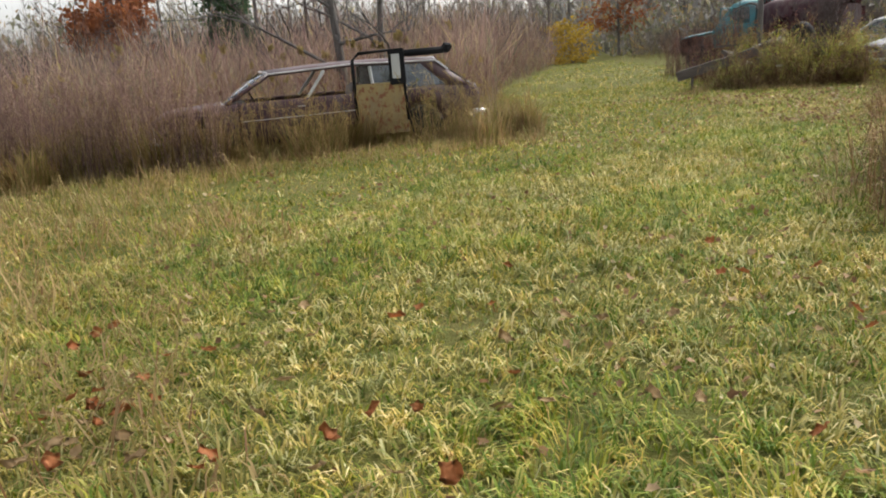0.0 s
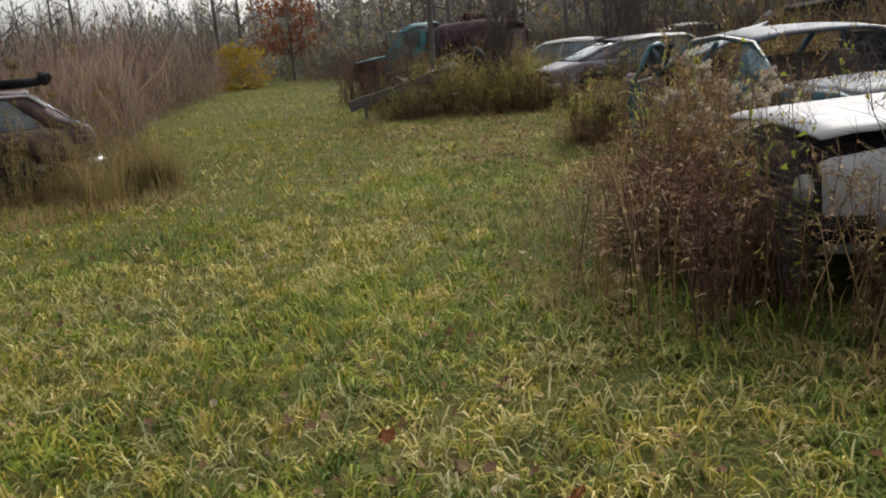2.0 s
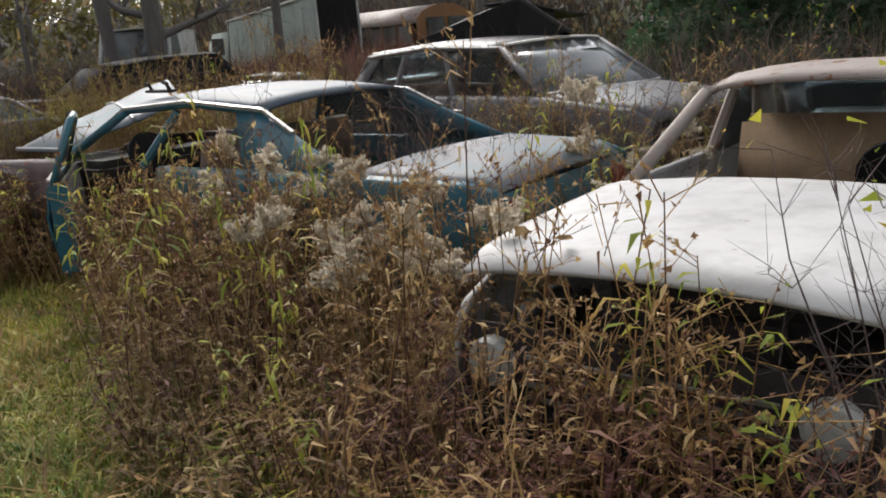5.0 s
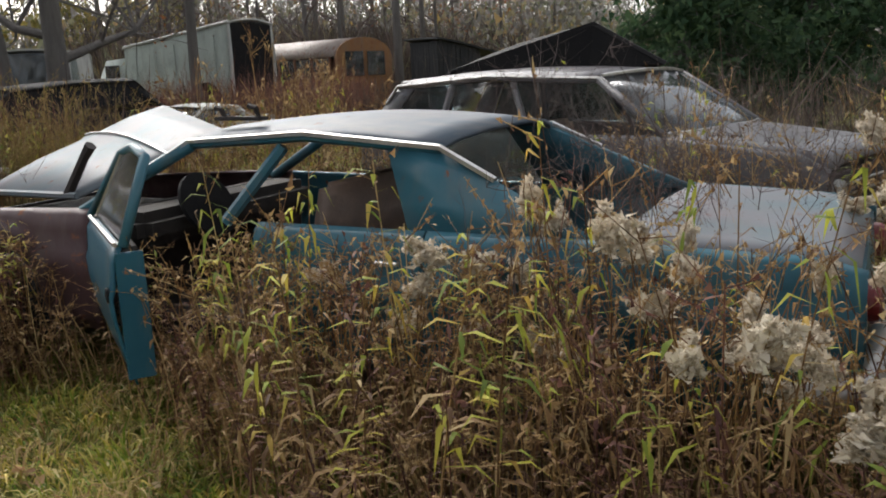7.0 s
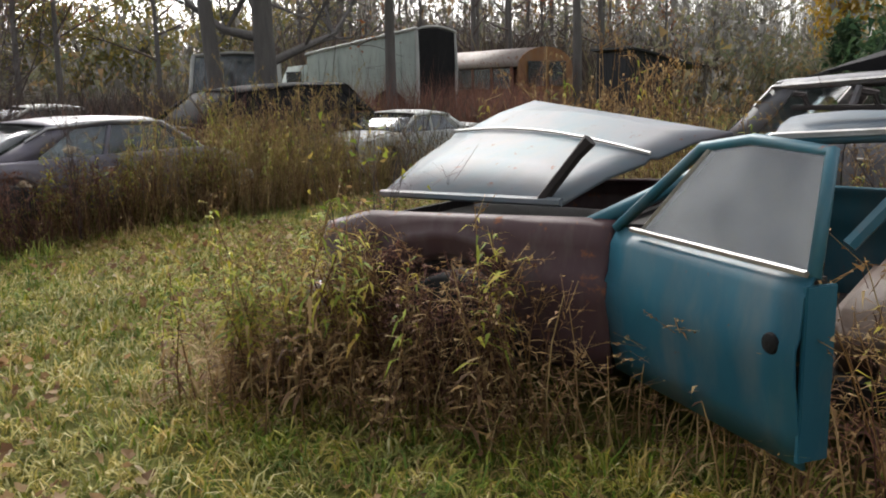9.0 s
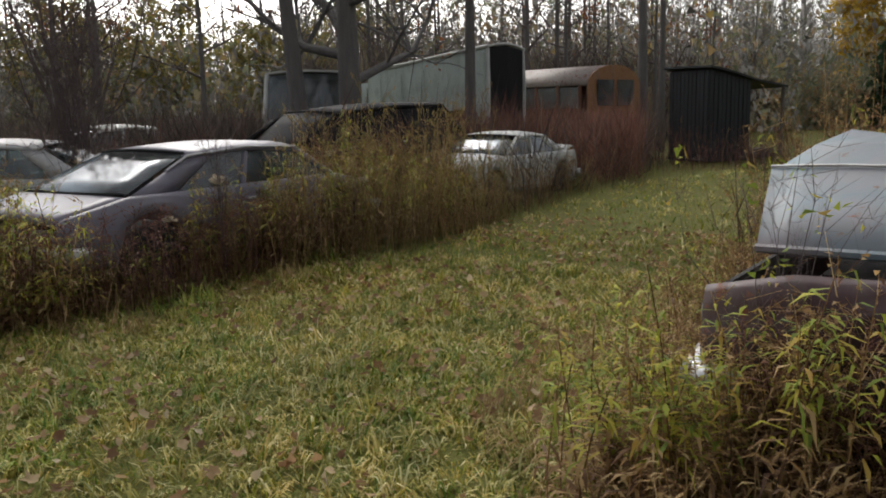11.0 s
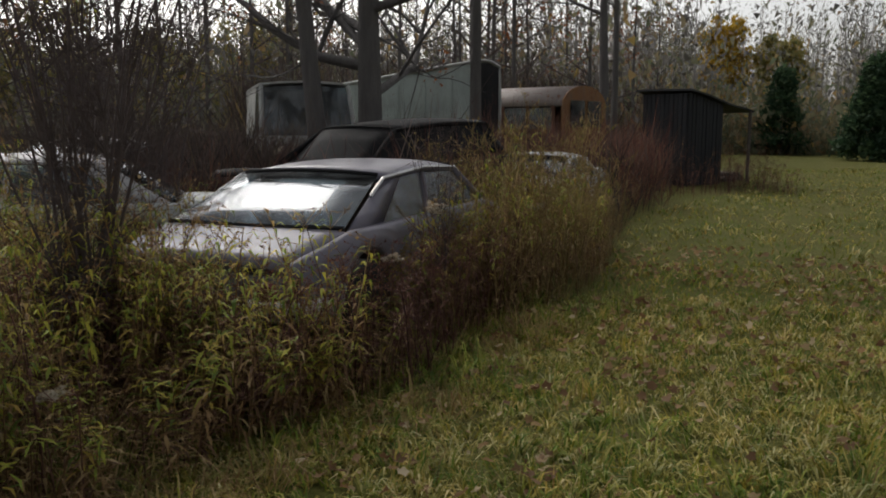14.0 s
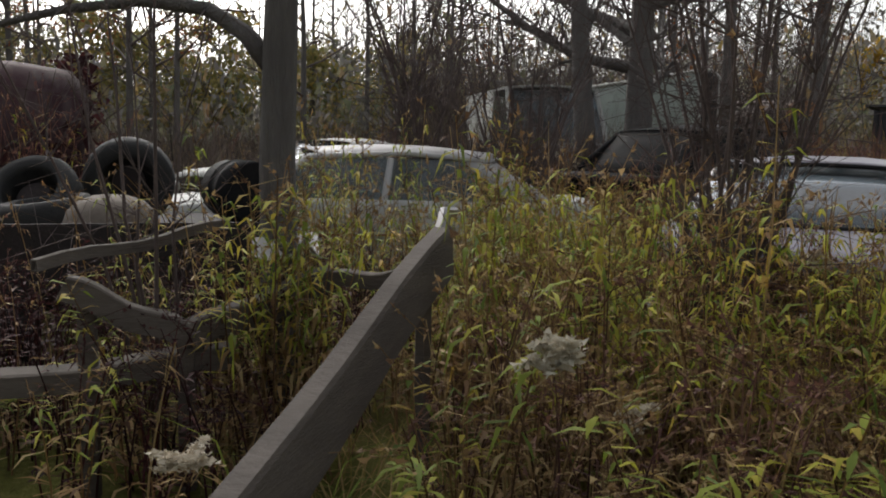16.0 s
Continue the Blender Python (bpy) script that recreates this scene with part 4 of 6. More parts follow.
def school_bus():
    root = empty("school_bus", pose(30.0, 14.1, 0, 0, 0, 53), "rusted brown school bus with a faded yellow end", "bus")
    W, Lb = 2.35, 8.5
    def prof(k):
        return [(-W / 2 - W / 2 * math.cos(a), 2.15 + 0.58 * math.sin(a)) for a in span(0, math.pi, 11)]
    part("roof", sheet([[(x, y, z) for y, z in prof(0)] for x in span(0, Lb, 5)], 0.04), RUST_ROOF, root, "pale rusted roof", True)
    part("side_wall", sheet([[(x, 0, z) for z in (0.6, 1.3, 1.45)] for x in span(0, Lb, 12)], 0.05), BUS_BROWN, root)
    part("far_wall", sheet([[(x, -W, z) for z in (0.6, 1.3, 2.15)] for x in span(0, Lb, 3)], 0.05), BUS_BROWN, root)
    for i in range(10):
        x = 0.3 + i * 0.86
        part("window_post", box(x - 0.05, x + 0.05, -0.05, 0.01, 1.45, 2.15), BUS_BROWN, root)
        if i < 9:
            part("side_window", box(x + 0.06, x + 0.8, -0.03, -0.02, 1.5, 2.1, 0), DUSTY, root)
    part("interior", box(0.3, Lb - 0.3, -W + 0.1, -0.12, 0.6, 1.4), CABIN, root)
    ends = [(-0.02, y, z) for y, z in prof(0)]
    low = [(-0.02, y, 0.6) for y, z in prof(0)]
    part("end_wall", sheet([ends, [lerp(a, b, 0.5) for a, b in zip(ends, low)], low], 0.05), BUS_YELLOW, root, "faded orange yellow end wall")
    part("end_window", box(-0.075, -0.05, -W + 0.35, -W / 2 - 0.08, 1.55, 2.3), DUSTY, root)
    part("end_window", box(-0.075, -0.05, -W / 2 + 0.08, -0.35, 1.55, 2.3), DUSTY, root)
    part("rub_rail", tube([(-0.03, 0.04, 1.2), (Lb, 0.04, 1.2)], 0.03, 4), BLACK, root)
    part("rub_rail", tube([(-0.03, 0.04, 0.85), (Lb, 0.04, 0.85)], 0.03, 4), BLACK, root)
    part("bumper", tube([(-0.15, 0, 0.55), (-0.15, -W, 0.55)], 0.1, 6), BLACK, root)
    for x in (1.8, 6.6):
        for y in (-0.2, -W + 0.2):
            wheel(root, x, y, 0.45, 0.46, 0.26)
    FOOT.append((31.9, 16.4, 53, 4.3, 1.2))


def dark_shed():
    root = empty("tarred_shed", pose(29.2, 10.85, 0, 0, 0, -50), "small dark tarred board shed with a sagging lean-to roof", "shed")
    def top(x):
        return 2.54 - 0.2 * x
    for i in range(10):
        x = i * 0.15
        part("board", box(x, x + 0.144, -0.01 - 0.008 * (i % 3), 0.03, 0.0, top(x + 0.15) - 0.04), SHED_GREY, root)
    for i in range(10):
        y = 0.03 + i * 0.15
        part("board", box(1.48, 1.52 + 0.006 * (i % 2), y, y + 0.144, 0.0, 2.17), SHED_GREY, root)
        part("board", box(-0.02 - 0.006 * (i % 2), 0.02, y, y + 0.144, 0.0, 2.45), SHED_GREY, root)
    part("back_wall", box(0, 1.5, 1.5, 1.55, 0, 2.2), SHED_GREY, root)
    part("roof", sheet([[(x, y, top(x) + 0.02 * math.sin(x * 3 + y)) for x in span(-0.12, 2.75, 8)] for y in (-0.15, 0.7, 1.7)], 0.05), SHED_GREY, root)
    for y in (-0.1, 1.6):
        part("post", tube([(2.6, y, 0), (2.62, y, 1.99)], 0.05, 6), WOOD, root)
    for k in range(7):
        part("log", tube([(1.75 + 0.12 * k, 0.0, 0.12 + 0.1 * (k % 2)), (1.85 + 0.12 * k, 1.4, 0.14 + 0.1 * (k % 2))], 0.08, 7), WOOD, root)
    FOOT.append((30.3, 10.2, -50, 1.5, 0.9))


def teal_truck():
    root = empty("teal_truck", pose(13.6, 26.25, 0, 0, 0, 129), "old truck with a teal cab and dark maroon body", "truck")
    part("cab", sheet([[(0, y, z) for y, z in ((-0.9, 0.7), (-0.95, 1.3), (-0.8, 2.0), (0, 2.12), (0.8, 2.0), (0.95, 1.3), (0.9, 0.7))],
                       [(0.75, y, z) for y, z in ((-0.9, 0.7), (-0.95, 1.3), (-0.8, 2.0), (0, 2.12), (0.8, 2.0), (0.95, 1.3), (0.9, 0.7))],
                       [(1.35, y, z) for y, z in ((-0.9, 0.7), (-0.95, 1.25), (-0.86, 1.3), (0, 1.35), (0.86, 1.3), (0.95, 1.25), (0.9, 0.7))]], 0.04), TEAL, root, "teal cab shell", True)
    part("cab_window", box(0.15, 0.7, 0.9, 0.93, 1.4, 1.9), DUSTY, root)
    part("hood", sheet([[(1.35, y, 1.3 - abs(y) * 0.1) for y in (-0.85, -0.4, 0, 0.4, 0.85)], [(2.6, y, 1.15 - abs(y) * 0.1) for y in (-0.8, -0.4, 0, 0.4, 0.8)]], 0.03), TEAL, root, smooth=True)
    part("grille", box(2.5, 2.6, -0.75, 0.75, 0.6, 1.1), DARK_RUST, root)
    hull = [(-1.0, 0.75), (-1.03, 1.4), (-0.98, 1.85), (-0.8, 2.1), (-0.3, 2.2), (0.3, 2.2), (0.8, 2.1), (0.98, 1.85), (1.03, 1.4), (1.0, 0.75)]
    part("body", sheet([[(x, y * k, 0.75 + (z - 0.75) * q) for y, z in hull] for x, k, q in ((-2.5, 0.95, 0.78), (-2.4, 1, 0.86), (-1.9, 1, 0.9), (-1.2, 1, 0.9), (-0.3, 1, 0.86), (-0.12, 0.96, 0.82))], 0.05), OXBLOOD, root, "dark maroon rusted load body", True)
    part("body_end", box(-2.52, -2.46, -0.9, 0.9, 0.75, 1.7), OXBLOOD, root)
    part("body_front", box(-0.16, -0.1, -0.9, 0.9, 0.75, 1.75), OXBLOOD, root)
    part("open_door", sheet([[(0.75, 0.98, 0.8), (0.85, 1.5, 0.8)], [(0.75, 0.98, 1.3), (0.85, 1.5, 1.3)]], 0.05), TEAL, root, "teal door hanging open")
    part("door_frame", tube([(0.75, 0.98, 1.3), (0.72, 0.95, 1.9), (0.82, 1.45, 1.9), (0.86, 1.5, 1.3)], 0.03, 6), TEAL, root)
    part("frame", box(-2.7, 2.7, -0.45, 0.45, 0.5, 0.78), DARK_RUST, root)
    for x in (1.9, -2.0):
        for y in (-0.8, 0.8):
            wheel(root, x, y, 0.42, 0.42, 0.24)
    r = np.random.default_rng(141)
    k = 3600
    x, a = r.uniform(-2.6, -0.05, k), r.uniform(-0.25, math.pi + 0.25, k)
    hump = 1 + 0.12 * np.sin(x * 4.1) + 0.08 * np.sin(a * 5)
    c = np.stack([x, 1.05 * np.cos(a) * hump, 0.9 + 1.06 * np.sin(a) * hump], 1) + r.normal(0, 0.05, (k, 3))
    q = r.normal(0, 0.045, (k, 3, 3))
    soup("vine_leaves", (c[:, None] + q).reshape(-1, 3), np.arange(3 * k).reshape(-1, 3), [VINE]).parent = root
    FOOT.append((13.9, 25.85, 129, 3.3, 1.05))


def white_van():
    root = empty("white_van", pose(24.1, 20.1, 0, 0, 0, 200), "dirty white cab-over van among trees", "van")
    pr = [(-2.2, 0.6), (-2.2, 2.4), (-1.6, 2.46), (0.9, 2.46), (1.25, 2.4), (1.75, 1.5), (1.9, 1.3), (1.95, 0.6)]
    for sd in (1, -1):
        part("side_wall", sheet([[(x, sd * 0.92, z if z < 1.2 else 1.35) for x, z in ((-2.2, 0.6), (-1.0, 0.6), (0.4, 0.6), (1.9, 0.6))], [(-2.2, sd * 0.93, 1.4), (-1.0, sd * 0.93, 1.4), (0.4, sd * 0.93, 1.4), (1.78, sd * 0.93, 1.4)]], 0.04), OLD_WHITE, root)
        part("upper_wall", sheet([[(-2.2, sd * 0.93, 1.4), (-1.0, sd * 0.93, 1.4), (0.2, sd * 0.93, 1.4)], [(-2.2, sd * 0.86, 2.4), (-1.0, sd * 0.86, 2.4), (0.2, sd * 0.86, 2.4)]], 0.04), OLD_WHITE, root)
        part("side_window", sheet([[(0.25, sd * 0.92, 1.45), (1.65, sd * 0.92, 1.45)], [(0.25, sd * 0.87, 2.25), (1.25, sd * 0.87, 2.25)]], 0.01), DUSTY, root)
        part("a_pillar", tube([(1.75, sd * 0.9, 1.4), (1.22, sd * 0.85, 2.38)], 0.05, 6), OLD_WHITE, root)
    part("roof", sheet([[(x, y, 2.42 + 0.06 * (1 - (y / 0.9) ** 2)) for y in (-0.88, -0.5, 0, 0.5, 0.88)] for x in (-2.22, 0, 1.28)], 0.04), OLD_WHITE, root)
    part("windscreen", sheet([[(1.76, -0.85, 1.42), (1.8, 0, 1.42), (1.76, 0.85, 1.42)], [(1.24, -0.8, 2.36), (1.28, 0, 2.38), (1.24, 0.8, 2.36)]], 0.01), DUSTY, root)
    part("nose", sheet([[(1.9, y, 0.6) for y in (-0.9, 0, 0.9)], [(1.95, y, 1.0) for y in (-0.9, 0, 0.9)], [(1.78, y, 1.42) for y in (-0.9, 0, 0.9)]], 0.03), OLD_WHITE, root)
    part("rear_wall", box(-2.24, -2.18, -0.9, 0.9, 0.6, 2.4), OLD_WHITE, root)
    part("floor_pan", box(-2.2, 1.9, -0.85, 0.85, 0.5, 0.62), DARK_RUST, root)
    for x in (1.2, -1.4):
        for y in (-0.78, 0.78):
            wheel(root, x, y, 0.34, 0.34, 0.2)
    FOOT.append((24.1, 20.1, 200, 2.2, 0.95))


box_truck()
school_bus()
dark_shed()
teal_truck()
white_van()


# ---- scrap near the end of the walk ----
def loose_things():
    # detached truck door standing before the maroon estate
    d = empty("truck_door", pose(0.75, 14.55, 0.0, -6, 0, -8), "rusty yellow truck door standing upright in grass", "car door")
    YEL = paint("rusty_yellow_paint", (0.30, 0.23, 0.09), (0.20, 0.14, 0.07), 0.6, 0.7)
    part("door_skin", sheet([[(x, -0.02 * math.sin(z * 3), z) for z in (0.2, 0.5, 0.8, 1.05)] for x in span(-0.55, 0.3, 6)], 0.05), YEL, d)
    part("window_frame", tube([(-0.55, 0, 0.45), (-0.56, 0, 1.45), (-0.45, 0, 1.56), (0.28, 0, 1.58), (0.3, 0, 0.4)], 0.03, 6), BLACK, d, smooth=True)
    part("vent_post", box(0.05, 0.32, -0.03, 0.03, 1.0, 1.58), BLACK, d)
    part("vent_glass", box(0.1, 0.24, -0.045, -0.035, 1.1, 1.5, 0), OLD_WHITE, d)
    r = empty("roof_rack_roll", pose(1.55, 15.35, 1.43), "dark rolled bundle on a maroon estate roof", "bundle")
    part("roll", tube([(-0.45, 0, 0.06), (0.0, 0, 0.06), (0.3, 0, 0.06)], [0.06, 0.065, 0.06], 9), BLACK, r, smooth=True)
    part("torn_end", tube([(0.3, 0, 0.06), (0.36, 0.02, 0.1), (0.45, 0, 0.13)], [0.07, 0.1, 0.03], 6), BLACK, r)
    # rusty rag of metal on the blue roof
    b = empty("bent_bracket", pose(8.35, 9.75, 1.385, 0, 0, 60), "bent rusty steel bracket on a blue car roof", "scrap")
    part("plate", box(-0.2, 0.16, -0.035, 0.035, 0.01, 0.03, 0.006), DARK_RUST, b)
    part("hook", tube([(-0.16, 0, 0.02), (-0.16, 0.02, 0.075), (-0.11, 0.02, 0.085)], 0.016, 6), DARK_RUST, b)
    part("hook", tube([(0.1, 0, 0.02), (0.11, 0.02, 0.07), (0.15, 0.02, 0.075)], 0.014, 6), DARK_RUST, b)
    # long beam of a trailer frame
    t = empty("trailer_frame", pose(0, 0, 0), "grey weathered trailer beam frame lying in weeds", "trailer frame")
    def beam(a, b, w, h, mt, nm="beam"):
        a, b = Vector(a), Vector(b)
        dirv = (b - a).normalized()
        sidev = dirv.cross(Vector((0, 0, 1))).normalized()
        up = sidev.cross(dirv)
        rows = []
        for q in span(0, 1, 9):
            c = a.lerp(b, q) + up * (0.012 * math.sin(q * 9)) + sidev * (0.01 * math.sin(q * 7))
            rows.append([c + sidev * (w / 2) * i + up * (h / 2) * j for i, j in ((-1, -1), (-1, 0.85), (-0.8, 1), (0.8, 1), (1, 0.85), (1, -1), (-1, -1))])
        part(nm, sheet(rows, 0.004), mt, t)
    beam((7.95, 19.76, 0.34), (10.35, 19.57, 0.88), 0.075, 0.22, WOOD)
    beam((9.55, 20.78, 0.80), (9.75, 20.42, 0.60), 0.09, 0.09, WOOD, "cross_rail")
    beam((9.75, 20.42, 0.60), (10.2, 20.02, 0.76), 0.09, 0.10, WOOD, "cross_rail")
    beam((10.2, 20.02, 0.76), (10.15, 19.62, 0.80), 0.08, 0.06, WOOD, "cross_rail")
    beam((9.3, 20.71, 0.91), (10.2, 20.46, 0.97), 0.03, 0.04, WOOD, "thin_rail")
    beam((9.3, 21.2, 0.45), (9.9, 20.3, 0.5), 0.14, 0.08, WOOD, "plank")
    for px, py, pz in ((10.1, 19.6, 0.76), (9.6, 20.72, 0.76), (9.75, 20.42, 0.56), (8.3, 19.73, 0.35)):
        part("leg", tube([(px, py, -0.02), (px, py, pz)], 0.035, 6), WOOD, t)
    part("hitch", tube([(10.3, 19.575, 0.96), (10.38, 19.57, 1.04), (10.42, 19.53, 1.04)], [0.03, 0.028, 0.02], 7), CHROME, t, "bare steel hitch end")

    # flat trailer deck that carries the heap
    dk = empty("flat_trailer", pose(12.35, 22.0, 0, 0, 0, 28), "dark rusty flat trailer loaded with scrap", "trailer")
    part("deck", box(-1.3, 1.3, -0.85, 0.85, 0.62, 0.72, 0.02), DARK_RUST, dk)
    part("side_board", box(-1.3, 1.3, -0.88, -0.83, 0.5, 0.86, 0.01), DARK_RUST, dk)
    part("end_board", box(-1.33, -1.28, -0.85, 0.85, 0.5, 0.86, 0.01), DARK_RUST, dk)
    for x in (-0.8, 0.8):
        wheel(dk, x, -0.7, 0.3, 0.3, 0.18)
        wheel(dk, x, 0.7, 0.3, 0.3, 0.18)
    FOOT.append((12.35, 22.0, 28, 1.4, 0.95))

    # tyres, a drum and a tank end
    def tyre(p, r, w, rx, rz, lab="old black tyre leaning in a scrap heap"):
        ob = empty("old_tyre", pose(*p, rx, 0, rz), lab, "tyre")
        part("tread", lathe([(r * 0.62, -w / 2), (r * 0.9, -w / 2), (r, -w * 0.3), (r, w * 0.3), (r * 0.9, w / 2), (r * 0.62, w / 2), (r * 0.6, w * 0.3), (r * 0.6, -w * 0.3), (r * 0.62, -w / 2)], n=32), RUBBER, ob, smooth=True)
        part("hub", lathe([(r * 0.1, -0.03), (r * 0.35, -0.02), (r * 0.35, 0.02), (r * 0.1, 0.03)], n=20), DARK_RUST, ob)
    tyre((12.5, 22.2, 1.02), 0.31, 0.2, -14, 115, "old black tyre standing upright on a scrap heap")
    tyre((12.0, 22.6, 0.92), 0.3, 0.22, 40, 100)
    tyre((11.75, 22.35, 0.83), 0.3, 0.2, 82, 40, "old black tyre lying flat on scrap")
    dr = empty("black_drum", pose(12.85, 21.5, 0.95, 0, 0, 130), "black steel drum lying on scrap", "drum")
    part("shell", lathe([(0.21, -0.32), (0.225, -0.32), (0.225, -0.1), (0.235, -0.09), (0.225, -0.08), (0.225, 0.1), (0.235, 0.11), (0.225, 0.12), (0.225, 0.32), (0.21, 0.32)], n=26), BLACK, dr, smooth=True)
    dm = empty("tank_end", pose(11.5, 21.75, 0.72, 0, 0, 0), "domed grey brown tank end on scrap", "tank")
    part("dome", lathe([(0.27, -0.1), (0.27, 0.1), (0.25, 0.17), (0.19, 0.23), (0.1, 0.265), (0.02, 0.272)], "Z", 28), surface("tank_grey", (0.20, 0.165, 0.13), (0.13, 0.10, 0.08), 5, 0.8, 0.4), dm, smooth=True)
    rag = empty("plastic_sheet", pose(10.35, 20.25, 0.82, 0, 0, 20), "crumpled pale plastic sheet on trailer rails", "plastic sheet")
    rr = np.random.default_rng(12)
    part("fold", sheet([[(0.11 * i - 0.22, 0.07 * j - 0.14, rr.uniform(0, 0.12)) for j in range(5)] for i in range(5)], 0.004), WHITE, rag)


loose_things()


# ---- trees ----
def branching(r, base, height, radius, limbs=10, first=0.3, depth=2, spread=0.8, lean=(0, 0), twigs=5, rise=0.6):
    """Trunk and branches as tapered tubes: two kits, and the twig ends."""
    trunk, crown, ends = Kit(), Kit(), []
    pts = []
    for i in range(7):
        t = i / 6
        pts.append(np.array(base) + np.array([lean[0] * t + r.normal(0, 0.02) * height * 0.12, lean[1] * t + r.normal(0, 0.02) * height * 0.12, t * height]) * 1.0)
    pts[0] = np.array(base, float)
    trunk.stem(pts, radius, radius * 0.12, 0, 8)

    def limb(p, d, length, rad, level):
        d = d / np.linalg.norm(d)
        q = [p]
        cur = d.copy()
        n = 4
        for i in range(n):
            cur = cur + r.normal(0, 0.16, 3) + np.array([0, 0, 0.06])
            cur /= np.linalg.norm(cur)
            q.append(q[-1] + cur * length / n)
        crown.stem(q, rad, rad * 0.25, 0, 4 if level == 0 else 3)
        ends.extend(q[2:])
        if level < depth:
            for _ in range(twigs):
                i = r.integers(1, n + 1)
                e = cur + r.normal(0, 0.75, 3)
                e[2] = e[2] * 0.6 + 0.25
                limb(q[i], e, length * r.uniform(0.35, 0.6), rad * 0.4, level + 1)

    for i in range(limbs):
        t = first + (1 - first) * (i + r.uniform(0, 1)) / limbs
        k = t * 6
        p = pts[int(min(k, 5))] + (pts[min(int(k) + 1, 6)] - pts[int(min(k, 5))]) * (k - int(min(k, 5)))
        a = r.uniform(0, 2 * np.pi)
        limb(p, np.array([np.cos(a), np.sin(a), r.uniform(0.2, 1.0) * rise + 0.1]), height * spread * (1.1 - t) * r.uniform(0.3, 0.6), radius * (1.05 - t) * 0.5, 0)
    return trunk, crown, ends


def leaf_cloud(r, centres, per, spread, size):
    c = np.repeat(np.asarray(centres), per, 0)
    c = c + r.normal(0, spread, c.shape)
    q = r.normal(0, size, (len(c), 3, 3))
    return (c[:, None] + q).reshape(-1, 3), np.arange(3 * len(c)).reshape(-1, 3)


def tree(name, label, seed, base, height, radius, bark=None, leaf=None, leaves=0, size=0.05, category="tree", **kw):
    r = np.random.default_rng(seed)
    t, c, ends = branching(r, (0, 0, 0), height, radius, **kw)
    root = empty(name, pose(*base), label, category)
    for kit, nm in ((t, "trunk"), (c, "crown")):
        v, f, mi = kit.arrays()
        ob = soup(nm, v, f, [bark or BARK])
        ob.parent = root
    if leaves:
        sel = r.permutation(len(ends))[:leaves]
        v, f = leaf_cloud(r, np.array(ends)[sel], 6, size * 4, size)
        ob = soup("leaves", v, f, [leaf])
        ob.parent = root
    return root


def stems(name, label, seed, base, height, count, radius, leaf=None, leaves=0, spread=0.5, twigs=3):
    """A shrub of many stems out of one foot; each stem with its own twigs."""
    r = np.random.default_rng(seed)
    root = empty(name, pose(*base), label, "shrub")
    ends = []
    for i in range(count):
        k = Kit()
        a = r.uniform(0, 2 * np.pi)
        s = r.uniform(0.1, 1) * spread
        h = height * r.uniform(0.6, 1.05)
        q = [np.array([np.cos(a) * 0.08 * s, np.sin(a) * 0.08 * s, 0])]
        for j in range(1, 6):
            t = j / 5
            q.append(np.array([np.cos(a) * s * t ** 1.3 + r.normal(0, 0.04) * spread, np.sin(a) * s * t ** 1.3 + r.normal(0, 0.04) * spread, h * t]))
        k.stem(q, radius * r.uniform(0.6, 1), radius * 0.15, 0, 5)
        for _ in range(twigs * 4):
            j = r.integers(1, 6)
            e = q[j] + r.normal(0, 0.2 * height / 2.5, 3) + np.array([0, 0, 0.16 * height / 2.5])
            mid = (q[j] + e) / 2 + r.normal(0, 0.03, 3)
            k.stem([q[j], mid, e], radius * 0.28, radius * 0.08, 0, 3)
            ends.append(e)
            for _ in range(3):
                e2 = mid + r.normal(0, 0.13 * height / 2.5, 3) + np.array([0, 0, 0.05])
                k.stem([mid, e2], radius * 0.14, radius * 0.06, 0, 3)
                ends.append(e2)
        v, f, mi = k.arrays()
        ob = soup("stem", v, f, [TWIG])
        ob.parent = root
    if leaves:
        v, f = leaf_cloud(r, np.array(ends)[r.permutation(len(ends))[:leaves]], 3, 0.03, 0.013)
        ob = soup("leaves", v, f, [leaf])
        ob.parent = root
    return root


tree("bare_tree", "large grey bare tree with long limbs among wrecks", 3, (21.5, 18.2, 0), 11, 0.27, limbs=20, first=0.16, twigs=7, spread=1.15, rise=0.45, leaf=RED_LEAF, leaves=160, size=0.035)
tree("bare_tree", "large grey bare tree forking beside a bigger one", 4, (20.9, 18.9, 0), 10, 0.2, limbs=10, first=0.3, lean=(0.3, 0.9))
tree("bare_tree", "straight bare tree before a pale truck body", 5, (24.5, 16.35, 0), 12, 0.15, limbs=11, first=0.3)
tree("bare_tree", "straight bare tree beyond a school bus", 6, (33.0, 12.6, 0), 14, 0.18, limbs=10, first=0.35)
tree("bare_tree", "slim bare tree beyond a school bus", 8, (35.0, 12.0, 0), 13, 0.13, limbs=10, first=0.35)
tree("leaning_tree", "thick grey tree with a long low limb", 9, (10.3, 20.25, 0), 7.5, 0.088, limbs=11, first=0.27, spread=0.9, rise=0.25, leaf=GREEN, leaves=25, size=0.025)
